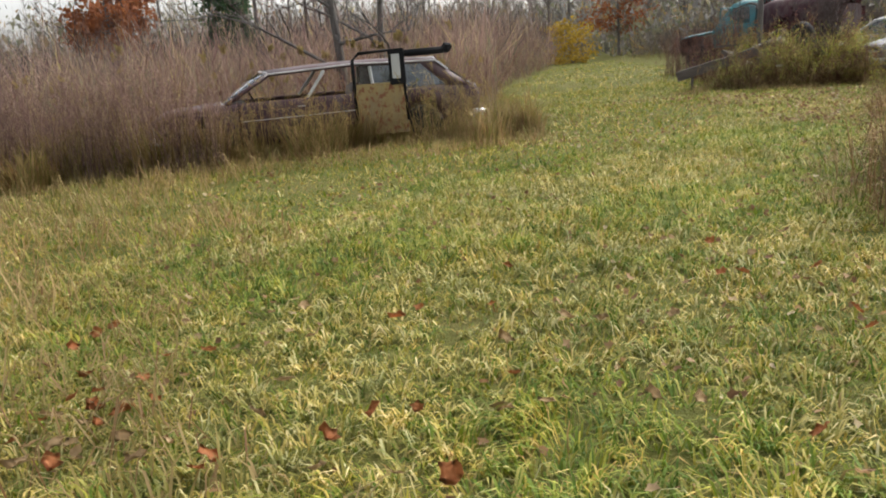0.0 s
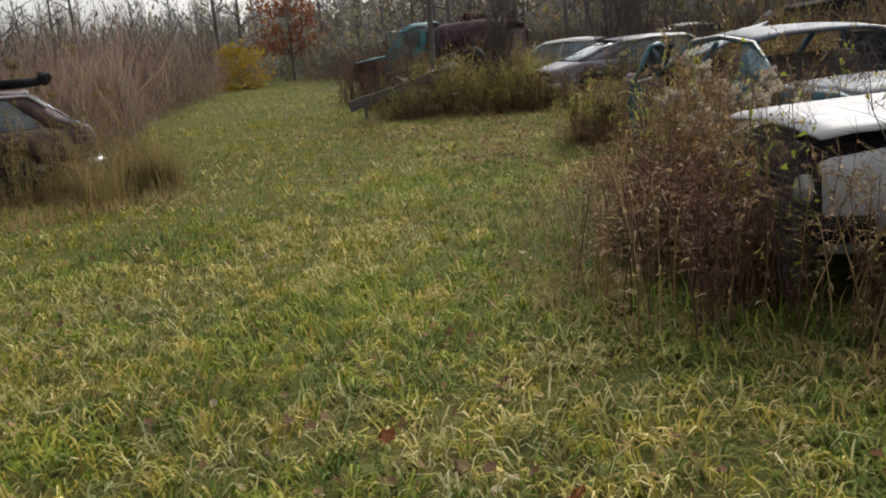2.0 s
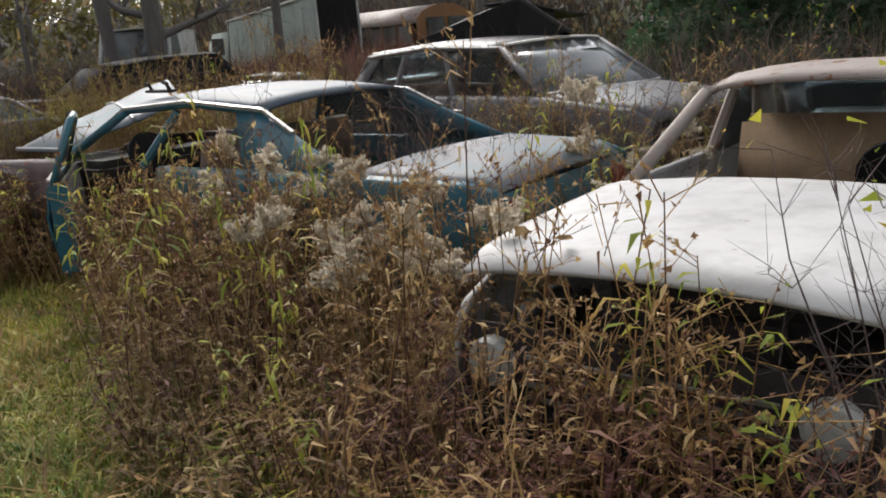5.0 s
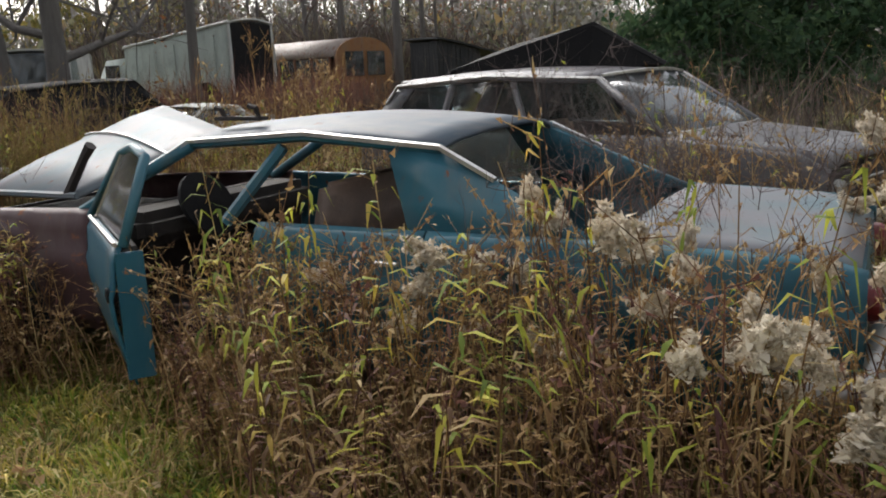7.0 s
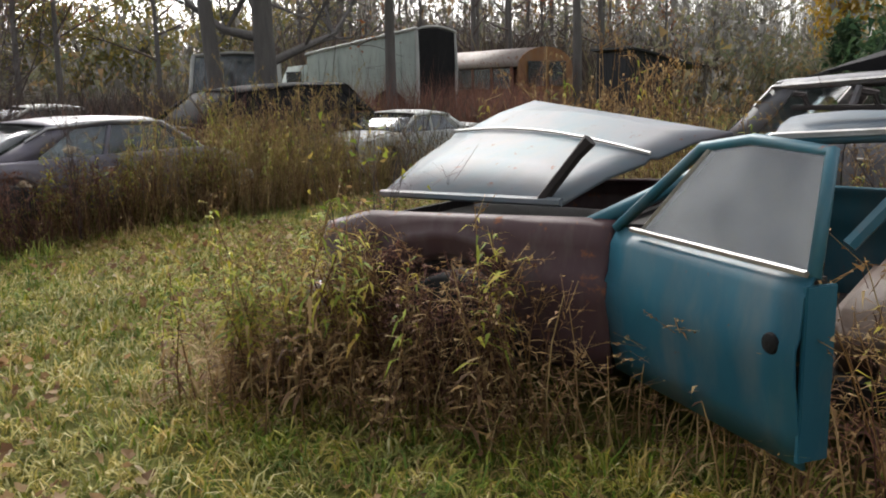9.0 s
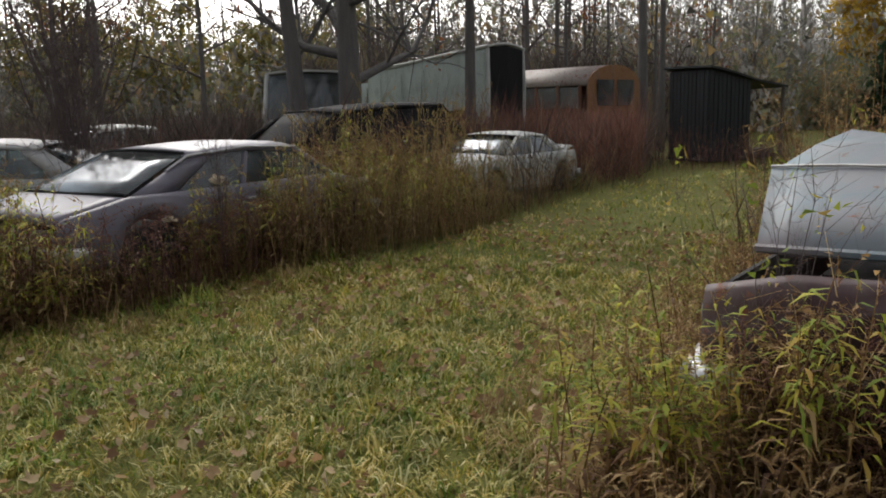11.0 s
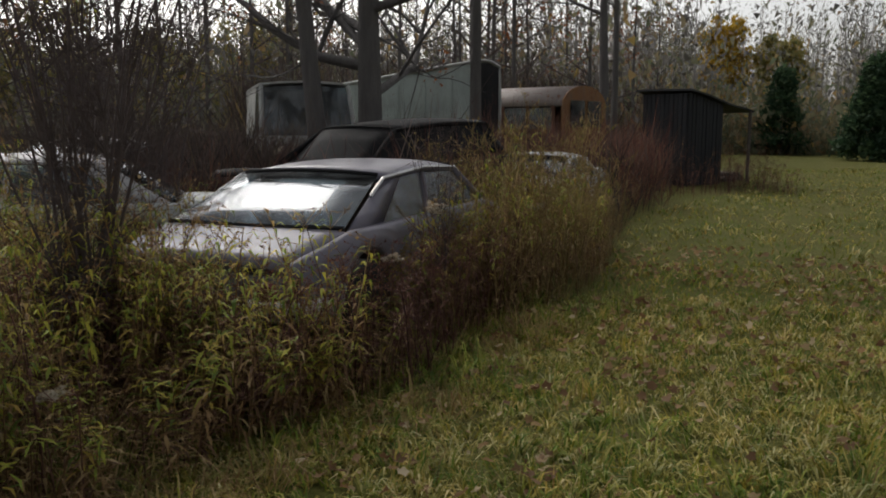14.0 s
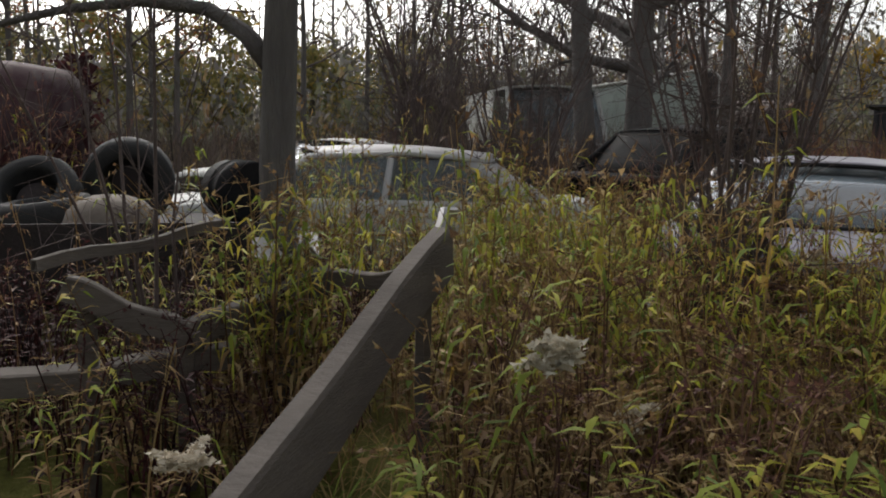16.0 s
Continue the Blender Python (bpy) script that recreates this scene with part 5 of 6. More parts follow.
def low_limb():
    """The long limb that reaches out from the thick grey tree."""
    tr = [o for o in scene.objects if o.name == "leaning_tree"][0]
    b = Vector((10.3, 20.25, 0))
    pts = [Vector(p) - b for p in ((10.3, 20.27, 1.6), (10.33, 20.42, 1.76), (10.35, 20.6, 1.87), (10.32, 20.88, 1.9), (10.27, 21.2, 1.86), (10.23, 21.5, 1.79), (10.2, 21.9, 1.62))]
    part("low_limb", tube(pts, [0.05, 0.04, 0.032, 0.026, 0.02, 0.014, 0.006], 7), BARK, tr, smooth=True)
    r = np.random.default_rng(3)
    k = Kit()
    for i in range(26):
        p = np.array(pts[r.integers(2, 7)])
        e = p + r.normal(0, 0.16, 3) + np.array([0, 0.1, -0.14])
        m = (p + e) / 2 + r.normal(0, 0.03, 3)
        k.stem([p, m, e], 0.006, 0.002, 0)
        k.stem([m, m + r.normal(0, 0.1, 3)], 0.003, 0.0015, 0)
    v, f, mi = k.arrays()
    ob = soup("limb_twig", v, f, [TWIG])
    ob.parent = tr


low_limb()
tree("bare_tree", "dark bare tree behind a maroon estate", 11, (0.9, 19.5, 0), 7, 0.10, limbs=10, first=0.15, lean=(0.5, 0))
tree("bare_tree", "dark bare tree behind a maroon estate", 12, (0.2, 19.8, 0), 7.5, 0.12, limbs=10, first=0.12, lean=(-0.6, 0))
stems("bare_shrub", "dark many-stemmed bare shrub in goldenrod", 21, (10.9, 18.35, 0), 3.6, 22, 0.016, spread=1.0, twigs=5)
stems("bare_shrub", "dark many-stemmed bare shrub in goldenrod", 22, (16.8, 21.0, 0), 5.0, 20, 0.024, spread=1.9, twigs=5)
stems("bare_shrub", "dark many-stemmed bare shrub in goldenrod", 23, (14.8, 19.6, 0), 4.2, 16, 0.02, spread=1.4, twigs=5)
stems("bare_shrub", "slender bare shrub among scrap", 24, (9.9, 20.6, 0), 2.6, 6, 0.012, spread=0.8)
stems("bare_shrub", "slender bare shrub beside a grey coupe", 25, (12.55, 16.35, 0), 1.75, 7, 0.010, spread=0.35)
stems("bramble", "red-stemmed bramble before a white car", 26, (4.75, 5.65, 0), 1.25, 12, 0.007, leaf=GREEN, leaves=60, spread=0.55)
stems("bramble", "red-stemmed bramble before a white car", 27, (5.15, 5.1, 0), 1.5, 12, 0.008, leaf=GREEN, leaves=50, spread=0.7)
stems("bramble", "dark bramble over the boot of a blue sedan", 28, (7.1, 7.9, 0), 1.35, 12, 0.006, spread=0.7)
stems("bramble", "dark bramble beside a blue sedan", 29, (7.9, 7.2, 0.1), 1.5, 12, 0.006, spread=0.9)
stems("bramble", "dark bramble along a silver wagon", 30, (9.9, 8.9, 0.0), 1.5, 16, 0.007, spread=1.0)
stems("bramble", "dark bramble at the engine bay of a blue sedan", 31, (9.0, 11.9, 0), 1.45, 9, 0.006, leaf=GREEN, leaves=50, spread=0.6)


stems("bramble", "dark bramble growing through the rear of a blue sedan", 35, (7.95, 7.75, 0.35), 1.05, 16, 0.006, spread=0.55, twigs=5)
stems("bramble", "dense dark bramble over a silver wagon", 36, (10.2, 8.3, 0), 1.5, 20, 0.007, spread=0.9, twigs=5)
stems("bramble", "tall dark bramble before the tail of a blue sedan", 37, (6.7, 8.3, 0), 1.55, 7, 0.006, spread=0.5)
stems("bramble", "dense dark bramble over a silver wagon", 32, (9.5, 7.4, 0), 1.45, 22, 0.007, leaf=GREEN, leaves=60, spread=1.0)
stems("bramble", "dense dark bramble over a silver wagon", 33, (9.3, 6.4, 0), 1.5, 22, 0.007, spread=1.0)
stems("bramble", "dense dark bramble over a silver wagon", 34, (9.6, 5.4, 0), 1.6, 20, 0.007, leaf=GREEN, leaves=80, spread=1.1)


# ---- woods all round ----
def woods():
    protos = []
    for i in range(6):
        r = np.random.default_rng(100 + i)
        h = r.uniform(9, 14)
        t, c, ends = branching(r, (0, 0, 0), h, 0.12, limbs=13, first=0.2, depth=1, twigs=4, spread=0.6)
        root = empty("woodland_tree", pose(0, -200 - 5 * i, 0), "slender bare woodland tree at the field edge", "tree", "woodland trees")
        for kit, nm in ((t, "trunk"), (c, "crown")):
            v, f, mi = kit.arrays()
            ob = soup(nm, v, f, [BARK if nm == "trunk" else TWIG])
            ob.parent = root
        if i in (1, 3, 5):
            sel = r.permutation(len(ends))[:160]
            v, f = leaf_cloud(r, np.array(ends)[sel], 5, 0.25, 0.06)
            ob = soup("leaves", v, f, [(RED_LEAF, FAR_LEAF, FAR_LEAF)[i // 2]])
            ob.parent = root
        protos.append(root)
    r = np.random.default_rng(55)
    spots = []
    while len(spots) < 122:
        a = r.uniform(-35, 130)
        d = r.uniform(30, 60)
        x, y = 6 + d * math.cos(radians(a)), 10 + d * math.sin(radians(a))
        if -42 < math.degrees(math.atan2(y - 10, x - 6)) and not (inside([(8, 8), (60, -12), (60, 3), (20, 14)], np.array(x), np.array(y))) and (x > 36 or y > 27) and not (4 < x < 16 and y < 50) and (a < 62 or r.uniform() < 0.45):
            spots.append((x, y))
    for i, (x, y) in enumerate(spots):
        p = protos[i % 6]
        m = pose(x, y, 0, 0, 0, r.uniform(0, 360))
        s = r.uniform(0.75, 1.2)
        if i < 6:
            p.matrix_world = m
            p.scale = (s, s, s)
        else:
            copy_thing(p, m).scale = (s, s, s)


woods()


def far_woods():
    """The closed wall of the wood far behind: thin trunks, twigs and a little leaf, past counting."""
    r = np.random.default_rng(9)
    k = 2200
    a = np.radians(r.uniform(-75, 165, k))
    d = r.uniform(52, 95, k)
    x, y = 8 + d * np.cos(a), 12 + d * np.sin(a)
    d = np.where((a > radians(-19)) & (a < radians(-9.5)), d + 52, d)
    x, y = 8 + d * np.cos(a), 12 + d * np.sin(a)
    h = r.uniform(6, 13, k) * np.where(a > 1.3, 0.6, 1.0) * np.where(d > 96, 1.5, 1.0) * np.where((a > 0.42) & (a < 1.3), 0.72, 1.0)
    V, F, base = [], [], 0
    w = r.uniform(0.04, 0.10, k)
    nx, ny = -np.sin(a), np.cos(a)
    z0 = np.full(k, -0.2)
    P = np.stack([np.stack([x - nx * w, y - ny * w, z0], 1), np.stack([x + nx * w, y + ny * w, z0], 1), np.stack([x + nx * 0.4 * w + r.normal(0, 0.3, k), y + r.normal(0, 0.3, k), h], 1), np.stack([x + 0.2, y + 0.2, z0], 1)], 1)
    V.append(P.reshape(-1, 3))
    F.append((np.array([[0, 1, 2], [1, 3, 2], [3, 0, 2]])[None] + 4 * np.arange(k)[:, None, None]).reshape(-1, 3))
    base = 4 * k
    n2 = 70
    i = np.repeat(np.arange(k), n2)
    t = r.uniform(0.12, 0.97, len(i))
    s = np.stack([x[i], y[i], t * h[i]], 1)
    dirv = r.normal(0, 1, (len(i), 3))
    dirv[:, 2] = np.abs(dirv[:, 2]) * 0.8 + 0.3
    e = s + dirv * (h[i] * (1.15 - t) * 0.2)[:, None]
    ww = r.uniform(0.015, 0.05, len(i))[:, None]
    off = np.stack([nx[i], ny[i], r.normal(0, 0.5, len(i))], 1) * ww
    Q = np.stack([s - off, s + off, e], 1)
    V.append(Q.reshape(-1, 3))
    F.append(base + np.arange(3 * len(i)).reshape(-1, 3))
    ob = soup("distant_woods", np.concatenate(V), np.concatenate(F), [HAZED_TWIG])
    tagged(ob, "distant bare woodland, grey brown paled for haze", "woods", kind="stuff")
    # undergrowth: brownish thicket of leaves
    k = 230000
    a = np.radians(r.uniform(-75, 165, k))
    d = r.uniform(36, 90, k)
    d = np.where((a > radians(-19)) & (a < radians(-9.5)) & (d > 60), d + 48, d)
    x, y = 8 + d * np.cos(a), 12 + d * np.sin(a)
    z = np.abs(r.normal(0, 1.0, k)) * (2.0 + 2.5 * clumped(x, y, 0.09, 2.0)) * (0.3 + d / 50) * np.where(a > 1.25, 0.45, 1.0) * np.where((a > 0.42) & (a < 1.25), 0.6, 1.0)
    ok = ~inside([(8, 8), (56, -11), (56, 3), (20, 14)], x, y) & ~((x > 2) & (x < 17) & (y < 60))
    c = np.stack([x, y, z], 1)[ok]
    q = r.normal(0, 0.115, (len(c), 3, 3)) * np.array([1, 1, 1.6])
    ob = soup("undergrowth", (c[:, None] + q).reshape(-1, 3), np.arange(3 * len(c)).reshape(-1, 3), [FAR_LEAF, HAZED_TWIG], r.integers(0, 2, len(c)))
    tagged(ob, "brown and olive undergrowth at the wood edge", "undergrowth", kind="stuff")


far_woods()


def track_end():
    """Low olive brush that closes the far end of the mown track."""
    r = np.random.default_rng(19)
    k = 26000
    x, y = r.uniform(54, 64, k), r.uniform(-20, 8, k)
    z = np.abs(r.normal(0, 1.0, k)) * (0.9 + 1.3 * clumped(x, y, 0.3, 1.0))
    c = np.stack([x, y, z], 1)
    q = r.normal(0, 0.13, (k, 3, 3)) * np.array([1, 1, 1.5])
    ob = soup("track_end_brush", (c[:, None] + q).reshape(-1, 3), np.arange(3 * k).reshape(-1, 3), [FAR_LEAF])
    tagged(ob, "olive brown brush at the end of the mown track", "brush", kind="stuff")


track_end()


def leafy_tree(name, label, base, height, width, material, seed, count=5200, size=0.11, conifer=False):
    r = np.random.default_rng(seed)
    root = empty(name, pose(*base), label, "tree")
    k = Kit()
    k.stem([(0, 0, 0), (0.05, 0, height * 0.5), (0, 0, height * 0.97)], 0.02 * height, 0.01, 0, 7)
    cs = []
    for i in range(70 if not conifer else 110):
        t = r.uniform(0.12 if conifer else 0.3, 0.97)
        a = r.uniform(0, 2 * np.pi)
        w = width / 2 * ((1.02 - t) ** 0.8 if conifer else math.sqrt(max(0.05, 1 - ((t - 0.6) / 0.42) ** 2)))
        e = np.array([np.cos(a) * w * r.uniform(0.6, 1), np.sin(a) * w * r.uniform(0.6, 1), height * t + (-0.06 if conifer else 0.05) * height])
        s = np.array([0, 0, height * (t - (0.0 if conifer else 0.08))])
        k.stem([s, (s + e) / 2 + np.array([0, 0, 0.03 * height]), e], 0.004 * height, 0.001 * height, 0, 3)
        cs += [s + (e - s) * q for q in (0.45, 0.7, 0.9, 1.0)]
    v, f, mi = k.arrays()
    ob = soup("trunk", v, f, [BARK])
    ob.parent = root
    v, f = leaf_cloud(r, np.array(cs), max(1, count // len(cs)), width * 0.045, size)
    ob = soup("crown", v, f, [material])
    ob.parent = root


leafy_tree("yellow_tree", "golden yellow autumn tree at the wood edge", (100, -8.4, 0), 12.5, 6.6, YELLOW_LEAF, 1, 5200, 0.2)
leafy_tree("yellow_tree", "smaller yellow autumn tree at the wood edge", (99, -14.0, 0), 10.5, 6.5, OLIVE_LEAF, 2, 4800, 0.2)
for ox, oy, oh, os in ((47, 37, 7.5, 61), (45.5, 40, 6.5, 62), (44, 42.5, 8, 63), (41, 46, 7, 64), (49, 33, 6, 65), (52, 29.5, 7, 66)):
    leafy_tree("olive_tree", "thinning olive yellow tree at the wood edge", (ox, oy, 0), oh, 5.0, OLIVE_LEAF, os, 3600, 0.11)
leafy_tree("conifer", "dark green fir at the turn of the mown track", (47, -1.6, 0), 4.8, 3.8, FIR, 3, 12000, 0.10, True)
leafy_tree("conifer", "dark green fir at the turn of the mown track", (50, -4.8, 0), 5.6, 4.6, FIR, 4, 12000, 0.10, True)
leafy_tree("conifer", "hazy green fir beside a yellow tree", (55, 0.0, 0), 5.0, 3.8, FIR, 12, 7000, 0.1, True)
leafy_tree("conifer", "hazy green fir beside a yellow tree", (44, -6.5, 0), 4.6, 3.8, FIR, 13, 8000, 0.09, True)
leafy_tree("conifer", "dense dark green fir behind a silver wagon", (21.5, 5.2, 0), 8, 5.2, FIR, 5, 26000, 0.07, True)
leafy_tree("conifer", "dense dark green fir behind a silver wagon", (23.5, 2.2, 0), 9, 5.8, FIR, 6, 26000, 0.07, True)
leafy_tree("conifer", "dark fir far behind a maroon estate", (-4.6, 42, 0), 8, 4.5, FIR, 7, 9000, 0.1, True)
leafy_tree("yellow_bush", "low yellow green bush at the end of the track", (13.2, 47.5, -1.2), 3.3, 3.6, YELLOW_LEAF, 8, 1900, 0.08)
leafy_tree("russet_tree", "small russet autumn tree in the thicket", (-10.5, 44, 0), 6.5, 4.5, RED_LEAF, 10, 4200, 0.12)
leafy_tree("russet_tree", "small russet autumn tree beyond the track", (17.5, 52, 0), 5.2, 5, RED_LEAF, 11, 2200, 0.09)

DARK_TWIG = leafy("dark_twig", [(0.0, (0.045, 0.036, 0.035)), (0.5, (0.10, 0.078, 0.07)), (0.85, (0.17, 0.125, 0.11)), (1.0, (0.22, 0.19, 0.11))], 0.95, 0)
MAROON_STALK = leafy("maroon_stalk", [(0.0, (0.07, 0.03, 0.03)), (0.5, (0.15, 0.07, 0.055)), (1.0, (0.24, 0.13, 0.09))])
# ---- weeds ----
r0 = np.random.default_rng(31)
DEADS = [weed("dead", r0) for _ in range(9)]
FLUFFS = [weed("fluff", r0) for _ in range(8)]
GREENS = [weed("green", r0) for _ in range(8)]
REEDS = [weed("reed", r0) for _ in range(7)]
FARS = [weed("far", r0) for _ in range(7)]


def place(poly, count, xr, yr, depth, seed, grow=0.05):
    """Random spots inside a weedy part, thinning away from its edge."""
    r = np.random.default_rng(seed)
    x, y = r.uniform(*xr, count * 6), r.uniform(*yr, count * 6)
    d = edge_distance(poly, x, y)
    keep = inside(poly, x, y) & (r.uniform(0, 1, len(x)) < np.exp(-np.maximum(d - 0.8, 0) / depth)) & clear(x, y, grow)
    x, y, d = x[keep][:count], y[keep][:count], d[keep][:count]
    return np.stack([x, y, swell(x, y)], 1), d


def box_of(x0, x1, y0, y1):
    return [(x0, y0), (x1, y0), (x1, y1), (x0, y1)]


def sow(name, variants, poly, count, xr, yr, depth, seed, hmin, hmax, materials, label, cond=None):
    pos, d = place(poly, count, xr, yr, depth, seed)
    k = ~(inside(box_of(8.9, 13.2, 19.75, 23.2), pos[:, 0], pos[:, 1]) & (np.sin(pos[:, 0] * 91.7 + pos[:, 1] * 57.3) < 0.8))
    k &= ~((np.abs(pos[:, 1] - 19.68) < 0.24) & (pos[:, 0] > 7.5) & (pos[:, 0] < 10.5))
    pos, d = pos[k], d[k]
    k = clumped(pos[:, 0], pos[:, 1], 2.3, 5.0) > 0.16
    if cond is not None:
        k &= cond(pos[:, 0], pos[:, 1])
    pos, d = pos[k], d[k]
    h = (hmin + (hmax - hmin) * rng.uniform(0, 1, len(pos)) ** 1.3) * (0.66 + 0.62 * clumped(pos[:, 0], pos[:, 1], 1.5, 7.0)) * np.clip(0.55 + d * 0.5, 0.55, 1.0)
    # trodden lower beside the open door and before the tail of the grey coupe
    low = inside(box_of(6.4, 9.0, 9.4, 13.2), pos[:, 0], pos[:, 1]) | inside([(8.5, 17.6), (11.2, 15.6), (13.6, 15.2), (13.4, 16.4), (11.2, 17.8)], pos[:, 0], pos[:, 1])
    if name in ("dead_weeds", "maroon_stalks"):
        h = np.where(low, h * 0.8, h)
    return scatter(name, variants, pos, h, rng.uniform(0.85, 1.25, len(pos)), materials, label, "weeds")


KINDS = [DEAD, GREEN, FLUFF]
sow("dead_weeds", DEADS, WEEDS_EAST, 1900, (3.5, 12), (2, 14), 1.6, 1, 0.6, 1.18, KINDS, "dead brown goldenrod stalks beside the mown track")
sow("fluffy_goldenrod", FLUFFS, WEEDS_EAST, 190, (4.8, 8.5), (6.0, 9.8), 2.5, 2, 0.72, 1.12, KINDS, "dry goldenrod with pale fluffy seed heads", lambda x, y: (edge_distance(WEEDS_EAST, x, y) > 0.75) & ((y < 8.6) | (np.sin(x * 37 + y * 53) > 0.2)))
sow("green_weeds", GREENS, WEEDS_EAST, 420, (4.2, 12), (3, 14), 1.6, 3, 0.6, 1.05, KINDS, "yellow green weeds beside old cars", lambda x, y: clumped(x, y, 0.9, 4.0) > 0.5)
sow("dead_weeds", DEADS, WEEDS_NORTH, 1900, (8, 22), (9, 24), 2.2, 4, 0.6, 1.05, KINDS, "dead brown goldenrod stalks beside the mown track")
sow("green_weeds", GREENS, WEEDS_NORTH, 1000, (8, 16), (15, 24), 1.8, 5, 0.7, 1.15, KINDS, "tall yellow green goldenrod by the shrubs", lambda x, y: (clumped(x, y, 1.1, 2.0) > 0.5) & (y > 16.2))
sow("fluffy_goldenrod", FLUFFS, WEEDS_NORTH, 45, (8.5, 20), (15.5, 26), 2.5, 6, 0.8, 1.15, KINDS, "dry goldenrod with pale fluffy seed heads")
sow("dead_weeds", FARS, WEEDS_NORTH, 1100, (9, 40), (5, 45), 9, 7, 0.7, 1.3, KINDS, "brown weeds among the far wrecks")
sow("dead_weeds", FARS, WEEDS_EAST, 1000, (8, 40), (-8, 13), 7, 8, 0.7, 1.3, KINDS, "brown weeds among the far wrecks")
sow("maroon_reeds", REEDS, WEEDS_WEST, 2900, (-16, 12), (14, 45), 7, 9, 0.9, 2.3, [REED, REED, REED], "tall maroon grey weed thicket", lambda x, y: (y > 17.0) | (x < -2.9) & (y > 16.2))
sow("mauve_weeds", DEADS, box_of(-6.5, -1.9, 13.5, 14.75), 1000, (-6.6, -1.8), (13.4, 14.9), 50, 91, 1.5, 2.1, [REED, GREEN, FLUFF], "mauve brown weeds swallowing the nose of a maroon estate")
sow("dead_weeds", FARS, box_of(9.8, 13.4, 26.8, 31), 160, (9.6, 13.5), (26.5, 31), 50, 92, 0.9, 1.6, [REED, GREEN, FLUFF], "brush before a teal truck cab", lambda x, y: x > 10.4 + (y - 27) * 0.45)
sow("pale_weeds", DEADS, box_of(-4.6, 2.8, 13.5, 14.8), 700, (-4.8, 3), (13.3, 15), 50, 90, 0.85, 1.35, [TALL, GREEN, FLUFF], "pale dry weeds standing before a maroon estate", lambda x, y: (x < 0.05) | (x > 1.15))
sow("dead_weeds", FARS, WEEDS_WEST, 700, (-9, 4.5), (13.5, 19), 1.6, 10, 0.4, 0.8, KINDS, "dead weeds round a maroon estate")


sow("dead_weeds", DEADS, box_of(12.2, 18.5, 14.4, 17.2), 900, (12, 19), (14.2, 17.5), 50, 71, 0.75, 1.2, [TALL, GREEN, FLUFF], "golden brown weeds hiding the flank of a grey coupe", lambda x, y: inside(WEEDS_NORTH, x, y))
sow("green_weeds", GREENS, box_of(12.2, 18.5, 14.6, 17.2), 130, (12, 19), (14.2, 17.5), 50, 72, 0.7, 1.15, KINDS, "yellow green goldenrod beside a grey coupe", lambda x, y: inside(WEEDS_NORTH, x, y))
sow("green_weeds", GREENS, box_of(8.3, 13.2, 17.3, 20.0), 620, (8, 13.5), (17, 20.4), 50, 73, 0.65, 1.25, KINDS, "tall yellow green goldenrod by the shrubs", lambda x, y: inside(WEEDS_NORTH, x, y) & (clumped(x, y, 1.5, 0.7) > 0.48) & ~((np.abs(y - 19.65) < 0.3) & (x < 10.5)))
sow("dead_weeds", DEADS, box_of(8.7, 10.6, 4.6, 8.8), 420, (8.5, 10.8), (4.5, 9), 50, 74, 0.9, 1.4, KINDS, "brown weeds between a blue sedan and a silver wagon")
sow("green_weeds", GREENS, box_of(8.7, 10.6, 4.6, 8.8), 60, (8.5, 10.8), (4.5, 9), 50, 75, 0.9, 1.5, KINDS, "yellow green weeds between two wrecks")
sow("dead_weeds", DEADS, box_of(7.9, 8.75, 10.7, 12.4), 120, (7.8, 8.8), (10.6, 12.5), 50, 177, 0.7, 1.1, KINDS, "brown weeds hiding a wheel of a blue sedan")
sow("green_weeds", GREENS, box_of(8.2, 8.9, 12.1, 12.8), 48, (8.1, 9.0), (12.0, 13.0), 50, 176, 0.9, 1.45, KINDS, "tall yellow green goldenrod at the nose of a sedan")
sow("green_weeds", GREENS, box_of(8.4, 9.3, 11.8, 12.5), 30, (8.3, 9.4), (11.7, 12.6), 50, 76, 0.9, 1.45, KINDS, "tall yellow green goldenrod at the nose of a sedan")
sow("dead_weeds", DEADS, box_of(7.2, 9.2, 10.3, 12.6), 100, (7, 9.4), (10.2, 12.8), 50, 77, 0.55, 0.95, KINDS, "brown weeds against a maroon fender", lambda x, y: inside(WEEDS_EAST, x, y))
sow("green_weeds", GREENS, box_of(4.6, 8.4, 4.6, 10.4), 110, (4.5, 8.5), (4.5, 10.5), 50, 78, 0.8, 1.4, KINDS, "yellow green weeds against old cars", lambda x, y: inside(WEEDS_EAST, x, y))


sow("maroon_stalks", DEADS, box_of(8.3, 12.6, 16.9, 20.0), 420, (8, 13), (16.5, 20.4), 50, 85, 0.5, 1.0, [MAROON_STALK, GREEN, FLUFF], "dark maroon dead stalks among goldenrod", lambda x, y: inside(WEEDS_NORTH, x, y))
sow("maroon_stalks", DEADS, box_of(4.5, 7.9, 5, 10.0), 260, (4.3, 8.8), (5, 11.6), 50, 86, 0.55, 1.05, [MAROON_STALK, GREEN, FLUFF], "dark maroon dead stalks against a blue sedan", lambda x, y: inside(WEEDS_EAST, x, y))
sow("dead_weeds", DEADS, box_of(10.2, 12.6, 16.3, 18.9), 260, (10, 12.8), (16.2, 19), 50, 87, 0.6, 0.95, [MAROON_STALK, GREEN, FLUFF], "dark brown weeds against the tail of a grey coupe", lambda x, y: inside(WEEDS_NORTH, x, y))
